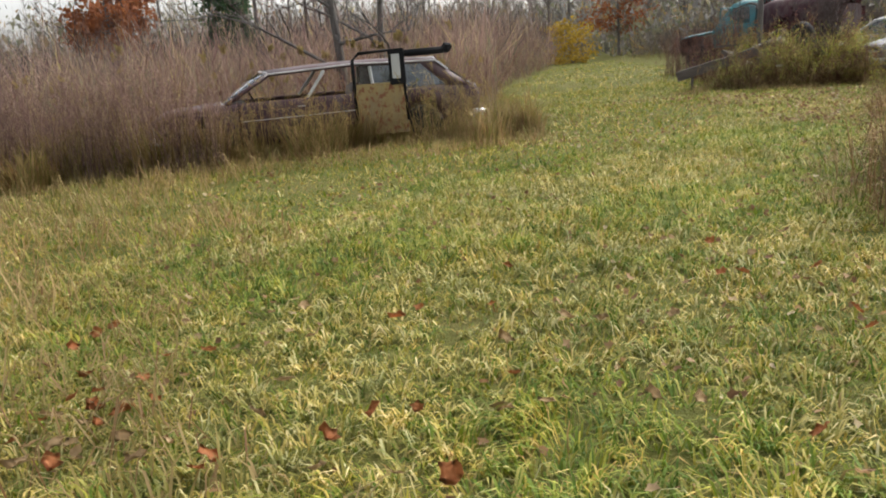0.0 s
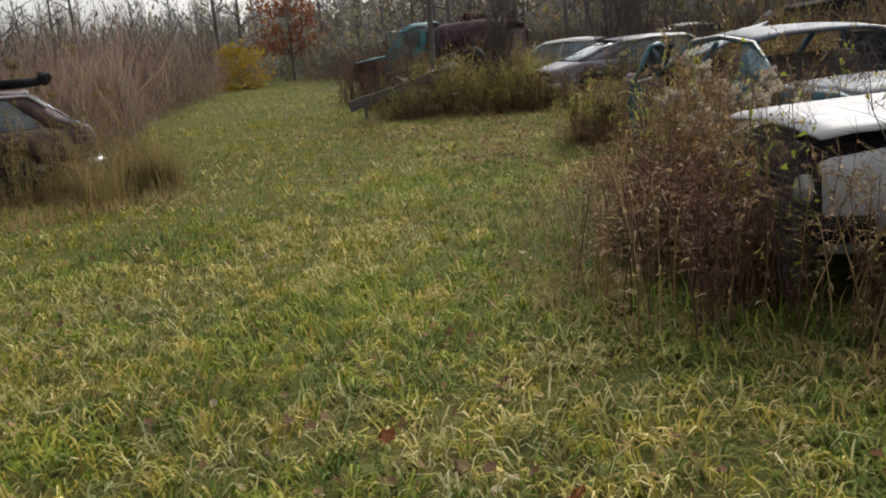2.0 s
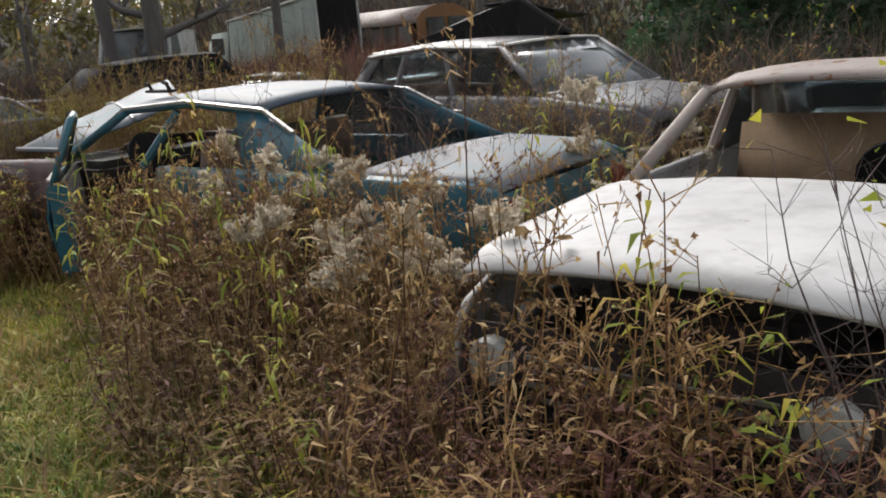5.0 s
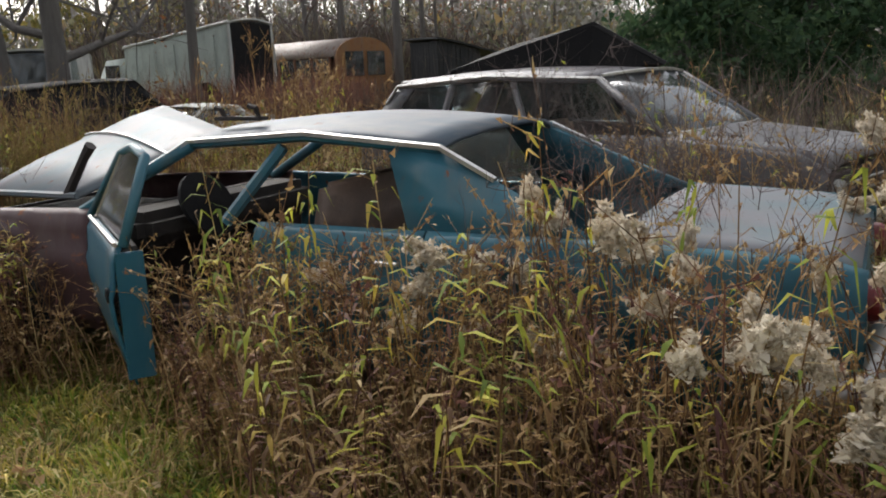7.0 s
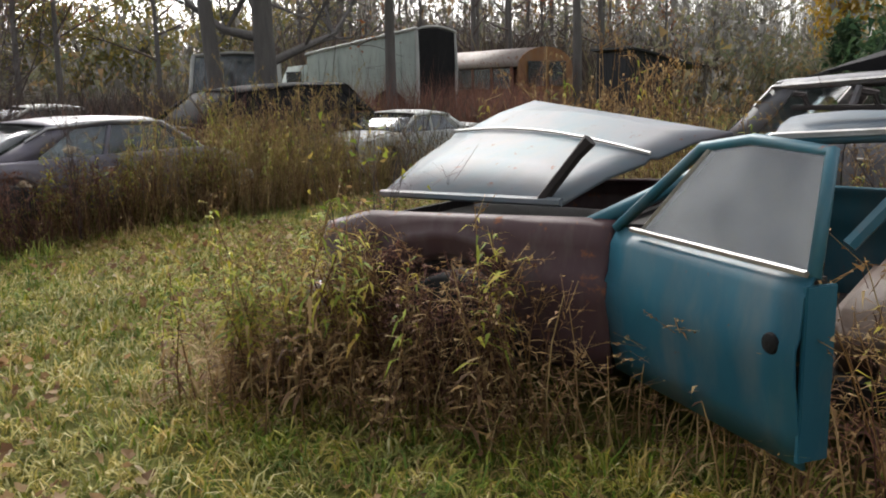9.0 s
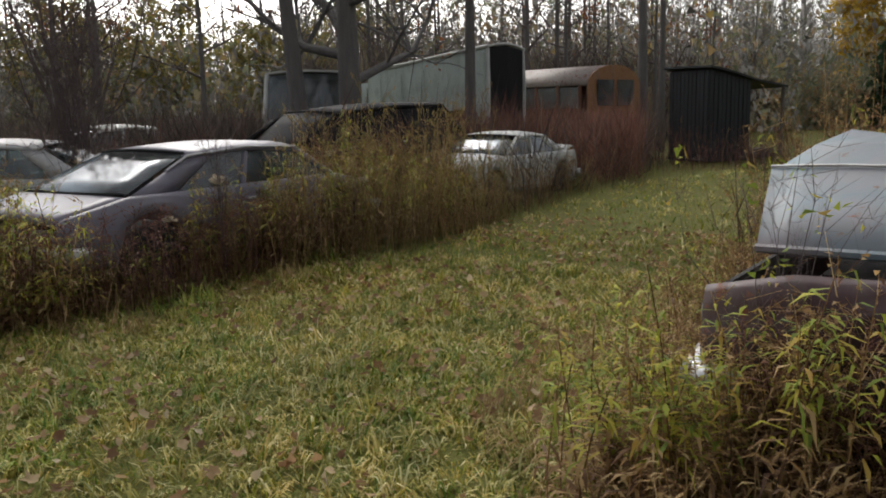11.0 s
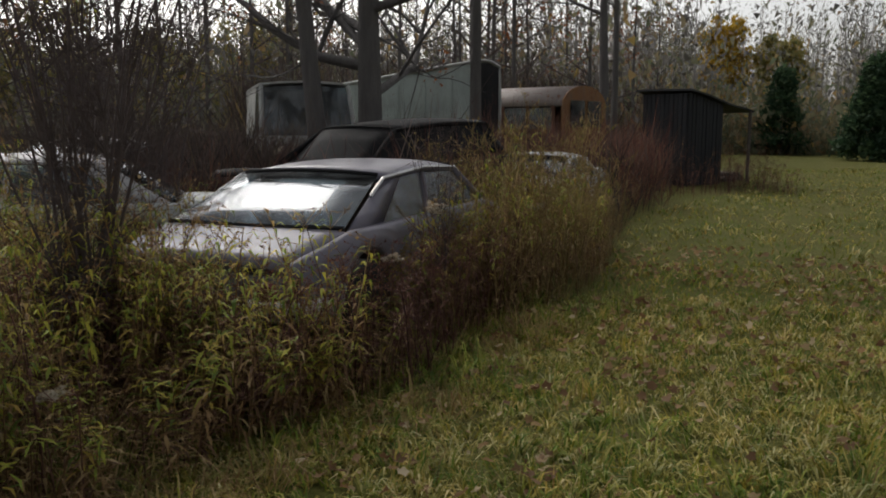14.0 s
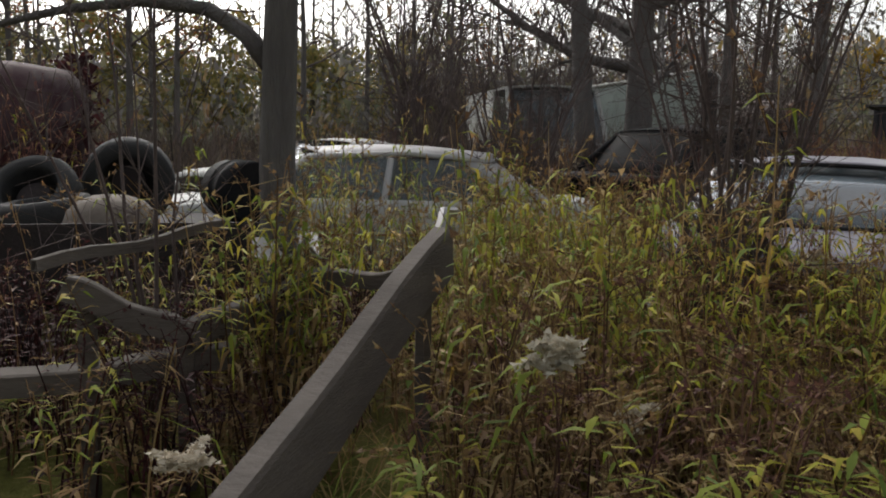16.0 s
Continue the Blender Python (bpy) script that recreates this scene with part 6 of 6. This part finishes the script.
sow("green_weeds", GREENS, box_of(10.2, 12.3, 16.6, 18.9), 60, (10, 12.5), (16.4, 19), 50, 88, 0.75, 1.15, KINDS, "yellow green weeds against the tail of a grey coupe", lambda x, y: inside(WEEDS_NORTH, x, y))
sow("dead_weeds", DEADS, box_of(6.0, 8.0, 6.5, 8.3), 110, (5.9, 8.1), (6.4, 8.4), 50, 93, 1.0, 1.45, KINDS, "brown weeds between a white compact and a blue sedan")
sow("green_weeds", GREENS, box_of(8.6, 12.2, 17.4, 20.0), 70, (8.4, 12.4), (17.3, 20.2), 50, 94, 1.1, 1.5, KINDS, "tallest yellow green goldenrod by the shrubs", lambda x, y: inside(WEEDS_NORTH, x, y) & (x > 9.6))
sow("green_weeds", GREENS, box_of(9.7, 11.4, 17.3, 19.2), 80, (9.5, 11.6), (17.2, 19.3), 50, 79, 0.95, 1.45, KINDS, "tall yellow green goldenrod by the shrubs")
sow("green_weeds", GREENS, box_of(11.0, 13.0, 18.9, 21.4), 230, (10.5, 13), (18.7, 21.4), 50, 80, 1.0, 1.45, KINDS, "tall yellow green goldenrod before a white wreck")
sow("green_weeds", GREENS, box_of(10.3, 16, 19.5, 25), 160, (10.2, 16), (19.2, 25), 50, 81, 1.0, 1.6, KINDS, "tall yellow green weeds beside a maroon truck body")
sow("dead_weeds", DEADS, box_of(9.2, 13.5, 19.5, 26), 500, (9, 13.6), (19.2, 26.2), 50, 82, 0.8, 1.4, KINDS, "brown weeds before a maroon truck body", lambda x, y: inside(WEEDS_NORTH, x, y))
sow("dead_weeds", FARS, WEEDS_WEST, 1500, (-14, 5), (14.5, 24), 3.0, 83, 0.9, 1.7, [REED, GREEN, FLUFF], "mauve brown weeds of the thicket edge", lambda x, y: (x < -2.4) | (y > 16.8))
sow("fluffy_goldenrod", FLUFFS, WEEDS_WEST, 140, (-14, 5), (15, 24), 4.0, 84, 1.0, 1.7, [REED, GREEN, TALL], "dry plumes of the thicket edge", lambda x, y: (x < -2.4) | (y > 16.8))

sow("dead_weeds", DEADS, box_of(4.7, 6.4, 4.9, 7.3), 80, (4.6, 6.5), (4.8, 7.4), 50, 101, 1.1, 1.6, KINDS, "thin brown stalks rising before a white compact", lambda x, y: inside(WEEDS_EAST, x, y))
sow("green_weeds", GREENS, box_of(4.9, 6.4, 4.4, 6.6), 26, (4.8, 6.5), (4.3, 6.7), 50, 102, 1.2, 1.7, KINDS, "leafy yellow green stalks rising before a white compact", lambda x, y: inside(WEEDS_EAST, x, y))
sow("golden_weeds", DEADS, box_of(12.3, 19.0, 13.9, 17.4), 520, (12.2, 19.1), (13.8, 17.5), 50, 103, 1.25, 1.75, [TALL, GREEN, FLUFF], "tall golden brush round the tail of a grey coupe", lambda x, y: inside(WEEDS_NORTH, x, y) & (clumped(x, y, 0.8, 3.0) > 0.38))
sow("green_weeds", GREENS, box_of(12.3, 17.0, 14.6, 17.4), 110, (12.2, 17.1), (14.5, 17.5), 50, 104, 1.1, 1.55, KINDS, "yellow green goldenrod beside a grey coupe", lambda x, y: inside(WEEDS_NORTH, x, y))
pos, d = place(box_of(9.3, 12.6, 19.95, 22.6), 420, (9.2, 12.7), (19.9, 22.7), 50, 105, 0.0)
scatter("maroon_stalks", DEADS, pos, np.random.default_rng(105).uniform(0.35, 0.75, len(pos)), np.random.default_rng(106).uniform(0.9, 1.3, len(pos)), [VINE, VINE, FLUFF], "dark maroon stalks standing among rusted scrap", "weeds")


sow("dead_weeds", DEADS, box_of(10.9, 13.6, 9.6, 11.7), 260, (10.8, 13.7), (9.5, 11.8), 50, 111, 1.5, 2.0, [DEAD, GREEN, FLUFF], "tall brown brush beyond the nose of a blue sedan", lambda x, y: inside(WEEDS_EAST, x, y))
sow("green_weeds", GREENS, box_of(10.9, 13.6, 9.6, 11.7), 60, (10.8, 13.7), (9.5, 11.8), 50, 112, 1.3, 1.9, KINDS, "tall yellow green brush beyond the nose of a blue sedan", lambda x, y: inside(WEEDS_EAST, x, y))
sow("dead_weeds", DEADS, box_of(26.5, 31.5, 8.6, 12.6), 420, (26.4, 31.6), (8.5, 12.7), 50, 113, 0.5, 1.1, [MAROON_STALK, GREEN, FLUFF], "dead brush round a tarred shed")
sow("dead_weeds", DEADS, box_of(9.8, 16.0, 21.6, 27.6), 900, (9.7, 16.1), (21.5, 27.7), 50, 114, 0.8, 1.5, [MAROON_STALK, GREEN, FLUFF], "dark brush before an old teal truck", lambda x, y: (x > 9.9 + (y - 22.5) * 0.12))


foot = np.random.default_rng(120)
fx, fy = foot.uniform(9.7, 10.15, 26), foot.uniform(19.9, 20.35, 26)
scatter("green_weeds", GREENS, np.stack([fx, fy, swell(fx, fy)], 1), foot.uniform(0.8, 1.2, 26), foot.uniform(0.9, 1.2, 26), KINDS, "yellow green goldenrod at the foot of a grey tree", "weeds")


def beside(name, variants, centre, heading, us, ws, count, low, high, seed, materials, label):
    """Weeds in a strip beside a car: us along it, ws to its left."""
    r = np.random.default_rng(seed)
    u, w = r.uniform(*us, count), r.uniform(*ws, count)
    c, t = math.cos(radians(heading)), math.sin(radians(heading))
    x, y = centre[0] + u * c - w * t, centre[1] + u * t + w * c
    scatter(name, variants, np.stack([x, y, swell(x, y)], 1), r.uniform(low, high, count), r.uniform(0.9, 1.3, count), materials, label, "weeds")


beside("dead_weeds", DEADS, (8.75, 9.33), 68.3, (1.1, 3.0), (0.98, 1.3), 70, 0.5, 0.85, 131, KINDS, "brown weeds against a maroon fender")
beside("maroon_stalks", DEADS, (8.75, 9.33), 68.3, (1.3, 2.5), (0.97, 1.2), 75, 0.45, 0.78, 132, [MAROON_STALK, GREEN, FLUFF], "dark maroon stalks before a wheel of a blue sedan")
beside("green_weeds", GREENS, (8.75, 9.33), 68.3, (1.0, 3.1), (1.0, 1.6), 18, 0.7, 1.1, 133, KINDS, "yellow green weeds against a maroon fender")
beside("dead_weeds", DEADS, (8.75, 9.33), 68.3, (-1.8, -0.1), (1.0, 1.5), 100, 0.7, 1.0, 134, KINDS, "brown weeds against the flank of a blue sedan")
beside("maroon_stalks", DEADS, (13.70, 17.24), -18, (-2.3, 1.2), (-1.5, -0.95), 170, 0.5, 0.85, 135, [MAROON_STALK, GREEN, FLUFF], "dark stalks against the flank of a grey coupe")
beside("maroon_stalks", DEADS, (13.70, 17.24), -18, (-3.2, -2.35), (-1.2, 1.2), 170, 0.5, 0.85, 136, [MAROON_STALK, GREEN, FLUFF], "dark stalks against the tail of a grey coupe")
beside("green_weeds", GREENS, (13.70, 17.24), -18, (-3.4, -2.4), (-1.3, 1.2), 46, 0.9, 1.25, 137, KINDS, "yellow green weeds against the tail of a grey coupe")
beside("maroon_stalks", DEADS, (7.04, 5.47), 157, (2.1, 2.8), (-0.95, 0.95), 120, 0.5, 0.8, 138, [MAROON_STALK, GREEN, FLUFF], "dark stalks before the nose of a white compact")
beside("dead_weeds", DEADS, (7.04, 5.47), 157, (2.2, 3.2), (-1.0, 1.2), 70, 0.6, 0.95, 139, KINDS, "brown weeds before the nose of a white compact")
beside("dead_weeds", DEADS, (7.04, 5.47), 157, (0.2, 2.2), (0.9, 1.4), 90, 0.5, 0.95, 140, KINDS, "brown weeds against the flank of a white compact")


def shrub_haze(name, poly, n, xr, yr, hmax, seed, label, mats, twig=0.9):
    """Thicket of fine bare twigs: thin triangles fanning up."""
    r = np.random.default_rng(seed)
    x, y = r.uniform(*xr, n * 3), r.uniform(*yr, n * 3)
    k = inside(poly, x, y) & clear(x, y, 0.2)
    x, y = x[k][:n], y[k][:n]
    n = len(x)
    per = 17
    i = np.repeat(np.arange(n), per)
    h = r.uniform(0.6, 1, n) * hmax
    s = np.stack([x[i] + r.normal(0, 0.1, len(i)), y[i] + r.normal(0, 0.1, len(i)), h[i] * r.uniform(0, 0.6, len(i))], 1)
    d = r.normal(0, 0.35, (len(i), 3))
    d[:, 2] = np.abs(d[:, 2]) + 0.55
    e = s + d * (h[i] * r.uniform(0.25, 0.6, len(i)))[:, None]
    o = r.normal(0, 1, (len(i), 3))
    o /= np.linalg.norm(o, axis=1)[:, None]
    o *= twig * r.uniform(0.004, 0.013, len(i))[:, None]
    V = np.stack([s - o, s + o, e], 1).reshape(-1, 3)
    ob = soup(name, V, np.arange(len(V)).reshape(-1, 3), mats)
    tagged(ob, label, "thicket", kind="stuff")


shrub_haze("twig_thicket", WEEDS_WEST, 2600, (-18, 12), (18, 48), 2.6, 41, "maroon grey bare twig thicket behind an estate car", [REED])
shrub_haze("twig_thicket", WEEDS_WEST, 1300, (-18, 12), (17, 40), 2.2, 46, "dark grey brown twigs in a thicket", [MAROON_STALK])
shrub_haze("twig_thicket", WEEDS_WEST, 900, (-18, 12), (16.5, 40), 2.4, 47, "olive grey twigs in a thicket", [FAR_LEAF])
shrub_haze("twig_thicket", WEEDS_NORTH, 4200, (16, 42), (12, 46), 2.1, 42, "dark brown bare twig thicket among wrecks", [DARK_TWIG])
shrub_haze("twig_thicket", WEEDS_EAST, 1300, (12, 36), (-6, 12), 1.9, 43, "dark brown bare twig thicket among wrecks", [DARK_TWIG])
BEHIND = [(30, 21), (33, 19), (36, 15), (60, 4), (60, 25), (34, 25)]
shrub_haze("tall_thicket", BEHIND, 2600, (29, 58), (4, 26), 4.8, 48, "tall dark bare shrubs at the wood edge", [DARK_TWIG], 2.6)
shrub_haze("tall_thicket", BEHIND, 1300, (29, 58), (4, 26), 3.4, 49, "olive brown shrubs at the wood edge", [FAR_LEAF], 3.5)

shrub_haze("tall_thicket", WEEDS_WEST, 1300, (-20, 12), (22, 48), 3.7, 50, "tall mauve bare shrubs behind an estate car", [REED], 1.6)
shrub_haze("tall_thicket", WEEDS_WEST, 700, (-20, 12), (24, 48), 4.4, 51, "tall dark bare shrubs behind an estate car", [DARK_TWIG], 1.6)
shrub_haze("red_thicket", box_of(22.5, 29, 12.6, 17.5), 800, (22.5, 29), (12.6, 17.5), 2.0, 44, "dark red brown brush before a school bus", [MAROON_STALK])
shrub_haze("red_thicket", box_of(15.5, 24, 15.5, 22), 700, (15.5, 24), (15.5, 22), 1.6, 45, "dark red brown brush round a burnt hulk", [MAROON_STALK])

shrub_haze("red_thicket", box_of(18.2, 22.6, 17.6, 21.2), 520, (18.2, 22.6), (17.6, 21.2), 2.0, 52, "dark bare brush before a dirty white van", [DARK_TWIG], 1.3)

# ---- mown grass, dense by the walk and thinner beyond ----
def mown(x, y):
    return ~(inside(WEEDS_EAST, x, y) | inside(WEEDS_NORTH, x, y) | inside(WEEDS_WEST, x, y))


LATTICE = np.random.default_rng(404).uniform(0, 1, (257, 257))


def patchy(x, y, size, seed=0):
    """Smooth random patches of about that size in metres, 0 to 1."""
    u, w = x / size + 37.1 * seed + 1000, y / size + 11.7 * seed + 1000
    i, j = np.floor(u).astype(int), np.floor(w).astype(int)
    a, b = u - i, w - j
    a, b = a * a * (3 - 2 * a), b * b * (3 - 2 * b)
    i, j = i % 256, j % 256
    return (LATTICE[i, j] * (1 - a) + LATTICE[i + 1, j] * a) * (1 - b) + (LATTICE[i, j + 1] * (1 - a) + LATTICE[i + 1, j + 1] * a) * b


def lawn(name, n, xr, yr, hmin, hmax, width, seed, keep, label, material=GRASS, lean=1.45):
    r = np.random.default_rng(seed)
    x, y = r.uniform(*xr, n), r.uniform(*yr, n)
    k = keep(x, y) & clear(x, y)
    x, y = x[k], y[k]
    tuft = patchy(x, y, 0.17, seed) * patchy(x, y, 0.6, seed + 1)
    L = r.uniform(hmin, hmax, len(x)) * (0.4 + 2.3 * tuft)
    pos = np.stack([x, y, swell(x, y) - 0.005], 1)
    direction = 13 * patchy(x, y, 0.4, seed + 2) + r.normal(0, 0.75, len(x))
    v, f = blades(pos, L, r.uniform(0.6, 1.5, len(x)) * width, r.uniform(0.35 * lean, 1.12 * lean, len(x)), 0.65, direction)
    return tagged(soup(name, v, f, [material]), label, "grass", kind="stuff")


def tufts(name, n, per, xr, yr, keep, hmin, hmax, width, seed, label, material):
    """Clumps of blades leaning outwards from their feet."""
    r = np.random.default_rng(seed)
    x, y = r.uniform(*xr, n), r.uniform(*yr, n)
    k = keep(x, y) & clear(x, y)
    x, y = x[k], y[k]
    i = np.repeat(np.arange(len(x)), per)
    size = r.uniform(0.5, 1.5, len(x))
    a = r.uniform(0, 2 * np.pi, len(i))
    comb = r.uniform(0, 2 * np.pi, len(x))[i]
    u = r.uniform(0, 0.05, len(i)) * size[i]
    px, py = x[i] + u * np.cos(a), y[i] + u * np.sin(a)
    pos = np.stack([px, py, swell(px, py) - 0.004], 1)
    a = np.where(r.uniform(0, 1, len(i)) < 0.55, comb + r.normal(0, 0.6, len(i)), a)
    v, f = blades(pos, r.uniform(hmin, hmax, len(i)) * size[i], r.uniform(0.6, 1.6, len(i)) * width, r.uniform(0.7, 1.6, len(i)), 0.6, a)
    tagged(soup(name, v, f, [material]), label, "grass", kind="stuff")


near_walk = [(-2.5, 1.2), (3.4, 1.0), (5.2, 4.2), (5.6, 7.5), (8.6, 10.5), (10.5, 12.6), (13.5, 12), (14, 15.5), (9.6, 17.8), (8.2, 19.5), (7.0, 15), (4.5, 11.5), (1.0, 10.5), (-2.8, 7)]
lawn("mown_grass", 260000, (-3, 14), (1, 20), 0.06, 0.14, 0.0085, 61, lambda x, y: inside(near_walk, x, y), "short green and straw grass of the mown track")
def green_patch(x, y):
    return 0.5 * patchy(x, y, 1.3, 3) + 0.5 * patchy(x, y, 0.45, 4) + np.where(x > 2.0 + 0.25 * y, 0.15, 0) - np.where(y > 12, 0.22, 0)


tufts("straw_tufts", 36000, 8, (-3, 14), (1, 20), lambda x, y: inside(near_walk, x, y) & (green_patch(x, y) < 0.6), 0.06, 0.15, 0.0085, 66, "matted straw coloured grass tufts", STRAWY)
tufts("green_tufts", 32000, 8, (-3, 14), (1, 20), lambda x, y: inside(near_walk, x, y) & (green_patch(x, y) > 0.5), 0.06, 0.17, 0.009, 67, "lush green grass tufts", LUSH)
tufts("straw_tufts", 9000, 6, (-12, 30), (3, 34), lambda x, y: mown(x, y) & ~inside(near_walk, x, y) & (clumped(x, y, 0.9, 1.0) > 0.4), 0.08, 0.2, 0.014, 68, "straw coloured tufts further off", STRAWY)
def fringe(x, y):
    return mown(x, y) & ((edge_distance(WEEDS_EAST, x, y) < 0.75) | (edge_distance(WEEDS_NORTH, x, y) < 0.6))


lawn("fringe_grass", 90000, (3, 14), (1, 20), 0.10, 0.26, 0.008, 69, lambda x, y: fringe(x, y) & (patchy(x, y, 0.5, 9) > 0.42), "longer green grass along the weeds", LUSH, 1.5)
lawn("fringe_grass", 150000, (3, 14), (1, 20), 0.10, 0.24, 0.007, 70, fringe, "longer dry brown grass along the weeds", TALL, 1.5)
lawn("mown_grass", 125000, (-6, 16), (6, 24), 0.05, 0.12, 0.010, 60, lambda x, y: mown(x, y) & ~inside(near_walk, x, y), "mown field grass beside the track")
lawn("mown_grass", 110000, (-14, 40), (0, 46), 0.06, 0.13, 0.018, 62, lambda x, y: mown(x, y) & ~inside(near_walk, x, y), "mown field grass further off")
lawn("tall_grass", 60000, (3.5, 14), (1, 20), 0.16, 0.46, 0.0065, 63, lambda x, y: (inside(WEEDS_EAST, x, y) & (edge_distance(WEEDS_EAST, x, y) < 1.8) | inside(WEEDS_NORTH, x, y) & (edge_distance(WEEDS_NORTH, x, y) < 1.8)), "long dry grass at the foot of the weeds", TALL, 1.5)
lawn("tall_grass", 40000, (3.5, 14), (1, 20), 0.14, 0.38, 0.007, 163, lambda x, y: (inside(WEEDS_EAST, x, y) & (edge_distance(WEEDS_EAST, x, y) < 1.2) | inside(WEEDS_NORTH, x, y) & (edge_distance(WEEDS_NORTH, x, y) < 1.0)), "long green grass at the foot of the weeds", LUSH, 1.5)
lawn("tall_grass", 52000, (-14, 4), (2, 18), 0.12, 0.40, 0.010, 64, lambda x, y: (x < -1.2 - 0.12 * (y - 9) + 0.5 * np.sin(y)) & (y < 18) | (y > 12.3) & (x < 3.2), "long dry brown grass before a maroon estate", TALL, 1.2)


lawn("tall_grass", 42000, (-7, 3.2), (12.0, 14.9), 0.25, 0.8, 0.012, 65, lambda x, y: (y > 12.6 + 2.4 * patchy(x, y, 0.9, 5)), "pale dry grass standing before a maroon estate", TALL, 0.9)


# ---- fallen leaves ----
def leaf_shape(r, s):
    pts = []
    for k in range(10):
        a = 2 * math.pi * k / 10
        q = s * (1.0 if k % 2 == 0 else 0.7) * r.uniform(0.7, 1.1)
        pts.append((q * math.cos(a), q * math.sin(a), 0.45 * q * r.uniform(-0.3, 1.2)))
    return pts


def fallen_leaves():
    r = np.random.default_rng(77)
    protos = []
    for i in range(5):
        bm = bmesh.new()
        vs = [bm.verts.new(p) for p in leaf_shape(r, 0.055)]
        c = bm.verts.new((0, 0, -0.005))
        for k in range(10):
            bm.faces.new((vs[k], vs[(k + 1) % 10], c))
        bmesh.ops.solidify(bm, geom=bm.faces[:], thickness=0.0015)
        me = mesh_of("fallen_leaf", bm)
        me.materials.append(ORANGE_LEAF if i < 3 else BROWN_LEAF)
        protos.append(me)
    spots = [(-1.68, 5.41), (-1.61, 4.5), (-1.58, 4.18), (-1.42, 3.57), (-1.09, 3.31), (-0.83, 3.12), (-0.79, 3.22), (-0.99, 4.62), (-0.55, 3.97), (-0.64, 3.6), (-0.13, 3.46), (0.05, 3.4), (0.61, 4.71), (0.57, 3.29), (1.17, 3.13), (0.2, 4.83), (-1.27, 4.32), (-1.29, 3.85), (-0.37, 2.96), (-0.09, 2.83), (0.1, 2.76), (2.4, 3.98), (0.52, 3.64), (-1.61, 3.95), (-0.99, 3.43), (-1.45, 4.03)]
    while len(spots) < 70:
        x, y = (r.normal(-1.40, 0.16), r.normal(3.88, 0.3)) if len(spots) < 46 else (r.uniform(-2, 3), r.uniform(2.6, 5.5))
        spots.append((x, y))
    for i, (x, y) in enumerate(spots):
        ob = new("fallen_leaf", protos[i % 5])
        s = r.uniform(0.7, 1.2)
        ob.matrix_world = pose(x, y, float(swell(x, y)) + 0.115, r.uniform(-35, 35), r.uniform(-35, 35), r.uniform(0, 360)) @ Matrix.Diagonal((s, s, s, 1))
        tagged(ob, "curled orange brown maple leaf lying on grass", "leaf", "fallen leaves")
    for x, y, z in ((5.53, 6.65, 0.985), (5.45, 6.51, 0.985)):
        ob = new("fallen_leaf", protos[3])
        ob.matrix_world = pose(x, y, z, 12, -8, r.uniform(0, 360)) @ Matrix.Diagonal((0.62, 0.9, 0.9, 1))
        tagged(ob, "brown leaf stuck on a white car bonnet", "leaf", "fallen leaves")
    n = 6500
    x, y = r.uniform(-2, 16, n), r.uniform(1, 19, n)
    k = mown(x, y) & (clumped(x, y, 0.7, 5.0) > 0.35)
    x, y = x[k], y[k]
    V, F = [], []
    for i in range(len(x)):
        p = np.array(leaf_shape(r, r.uniform(0.014, 0.036)) + [(0, 0, -0.003)])
        R = np.array(Euler((r.normal(0, 0.5), r.normal(0, 0.5), r.uniform(0, 6.3))).to_matrix())
        V.append(p @ R.T + np.array([x[i], y[i], float(swell(x[i], y[i])) + r.uniform(0.03, 0.08)]))
        F.append(np.array([(a, (a + 1) % 10, 10) for a in range(10)]) + 11 * i)
    def_count = len(x)
    n2 = 2600
    x2, y2 = r.uniform(6.5, 17, n2), r.uniform(11.5, 17, n2)
    k2 = mown(x2, y2) & (clumped(x2, y2, 0.9, 1.5) > 0.4)
    for i, (px, py) in enumerate(zip(x2[k2], y2[k2])):
        p = np.array(leaf_shape(r, r.uniform(0.022, 0.045)) + [(0, 0, -0.003)])
        R = np.array(Euler((r.normal(0, 0.5), r.normal(0, 0.5), r.uniform(0, 6.3))).to_matrix())
        V.append(p @ R.T + np.array([px, py, float(swell(px, py)) + r.uniform(0.05, 0.09)]))
        F.append(np.array([(a, (a + 1) % 10, 10) for a in range(10)]) + 11 * (def_count + i))
    tagged(soup("leaf_litter", np.concatenate(V), np.concatenate(F), [BROWN_LEAF]), "small dry brown leaves strewn in grass", "leaves", kind="stuff")


fallen_leaves()
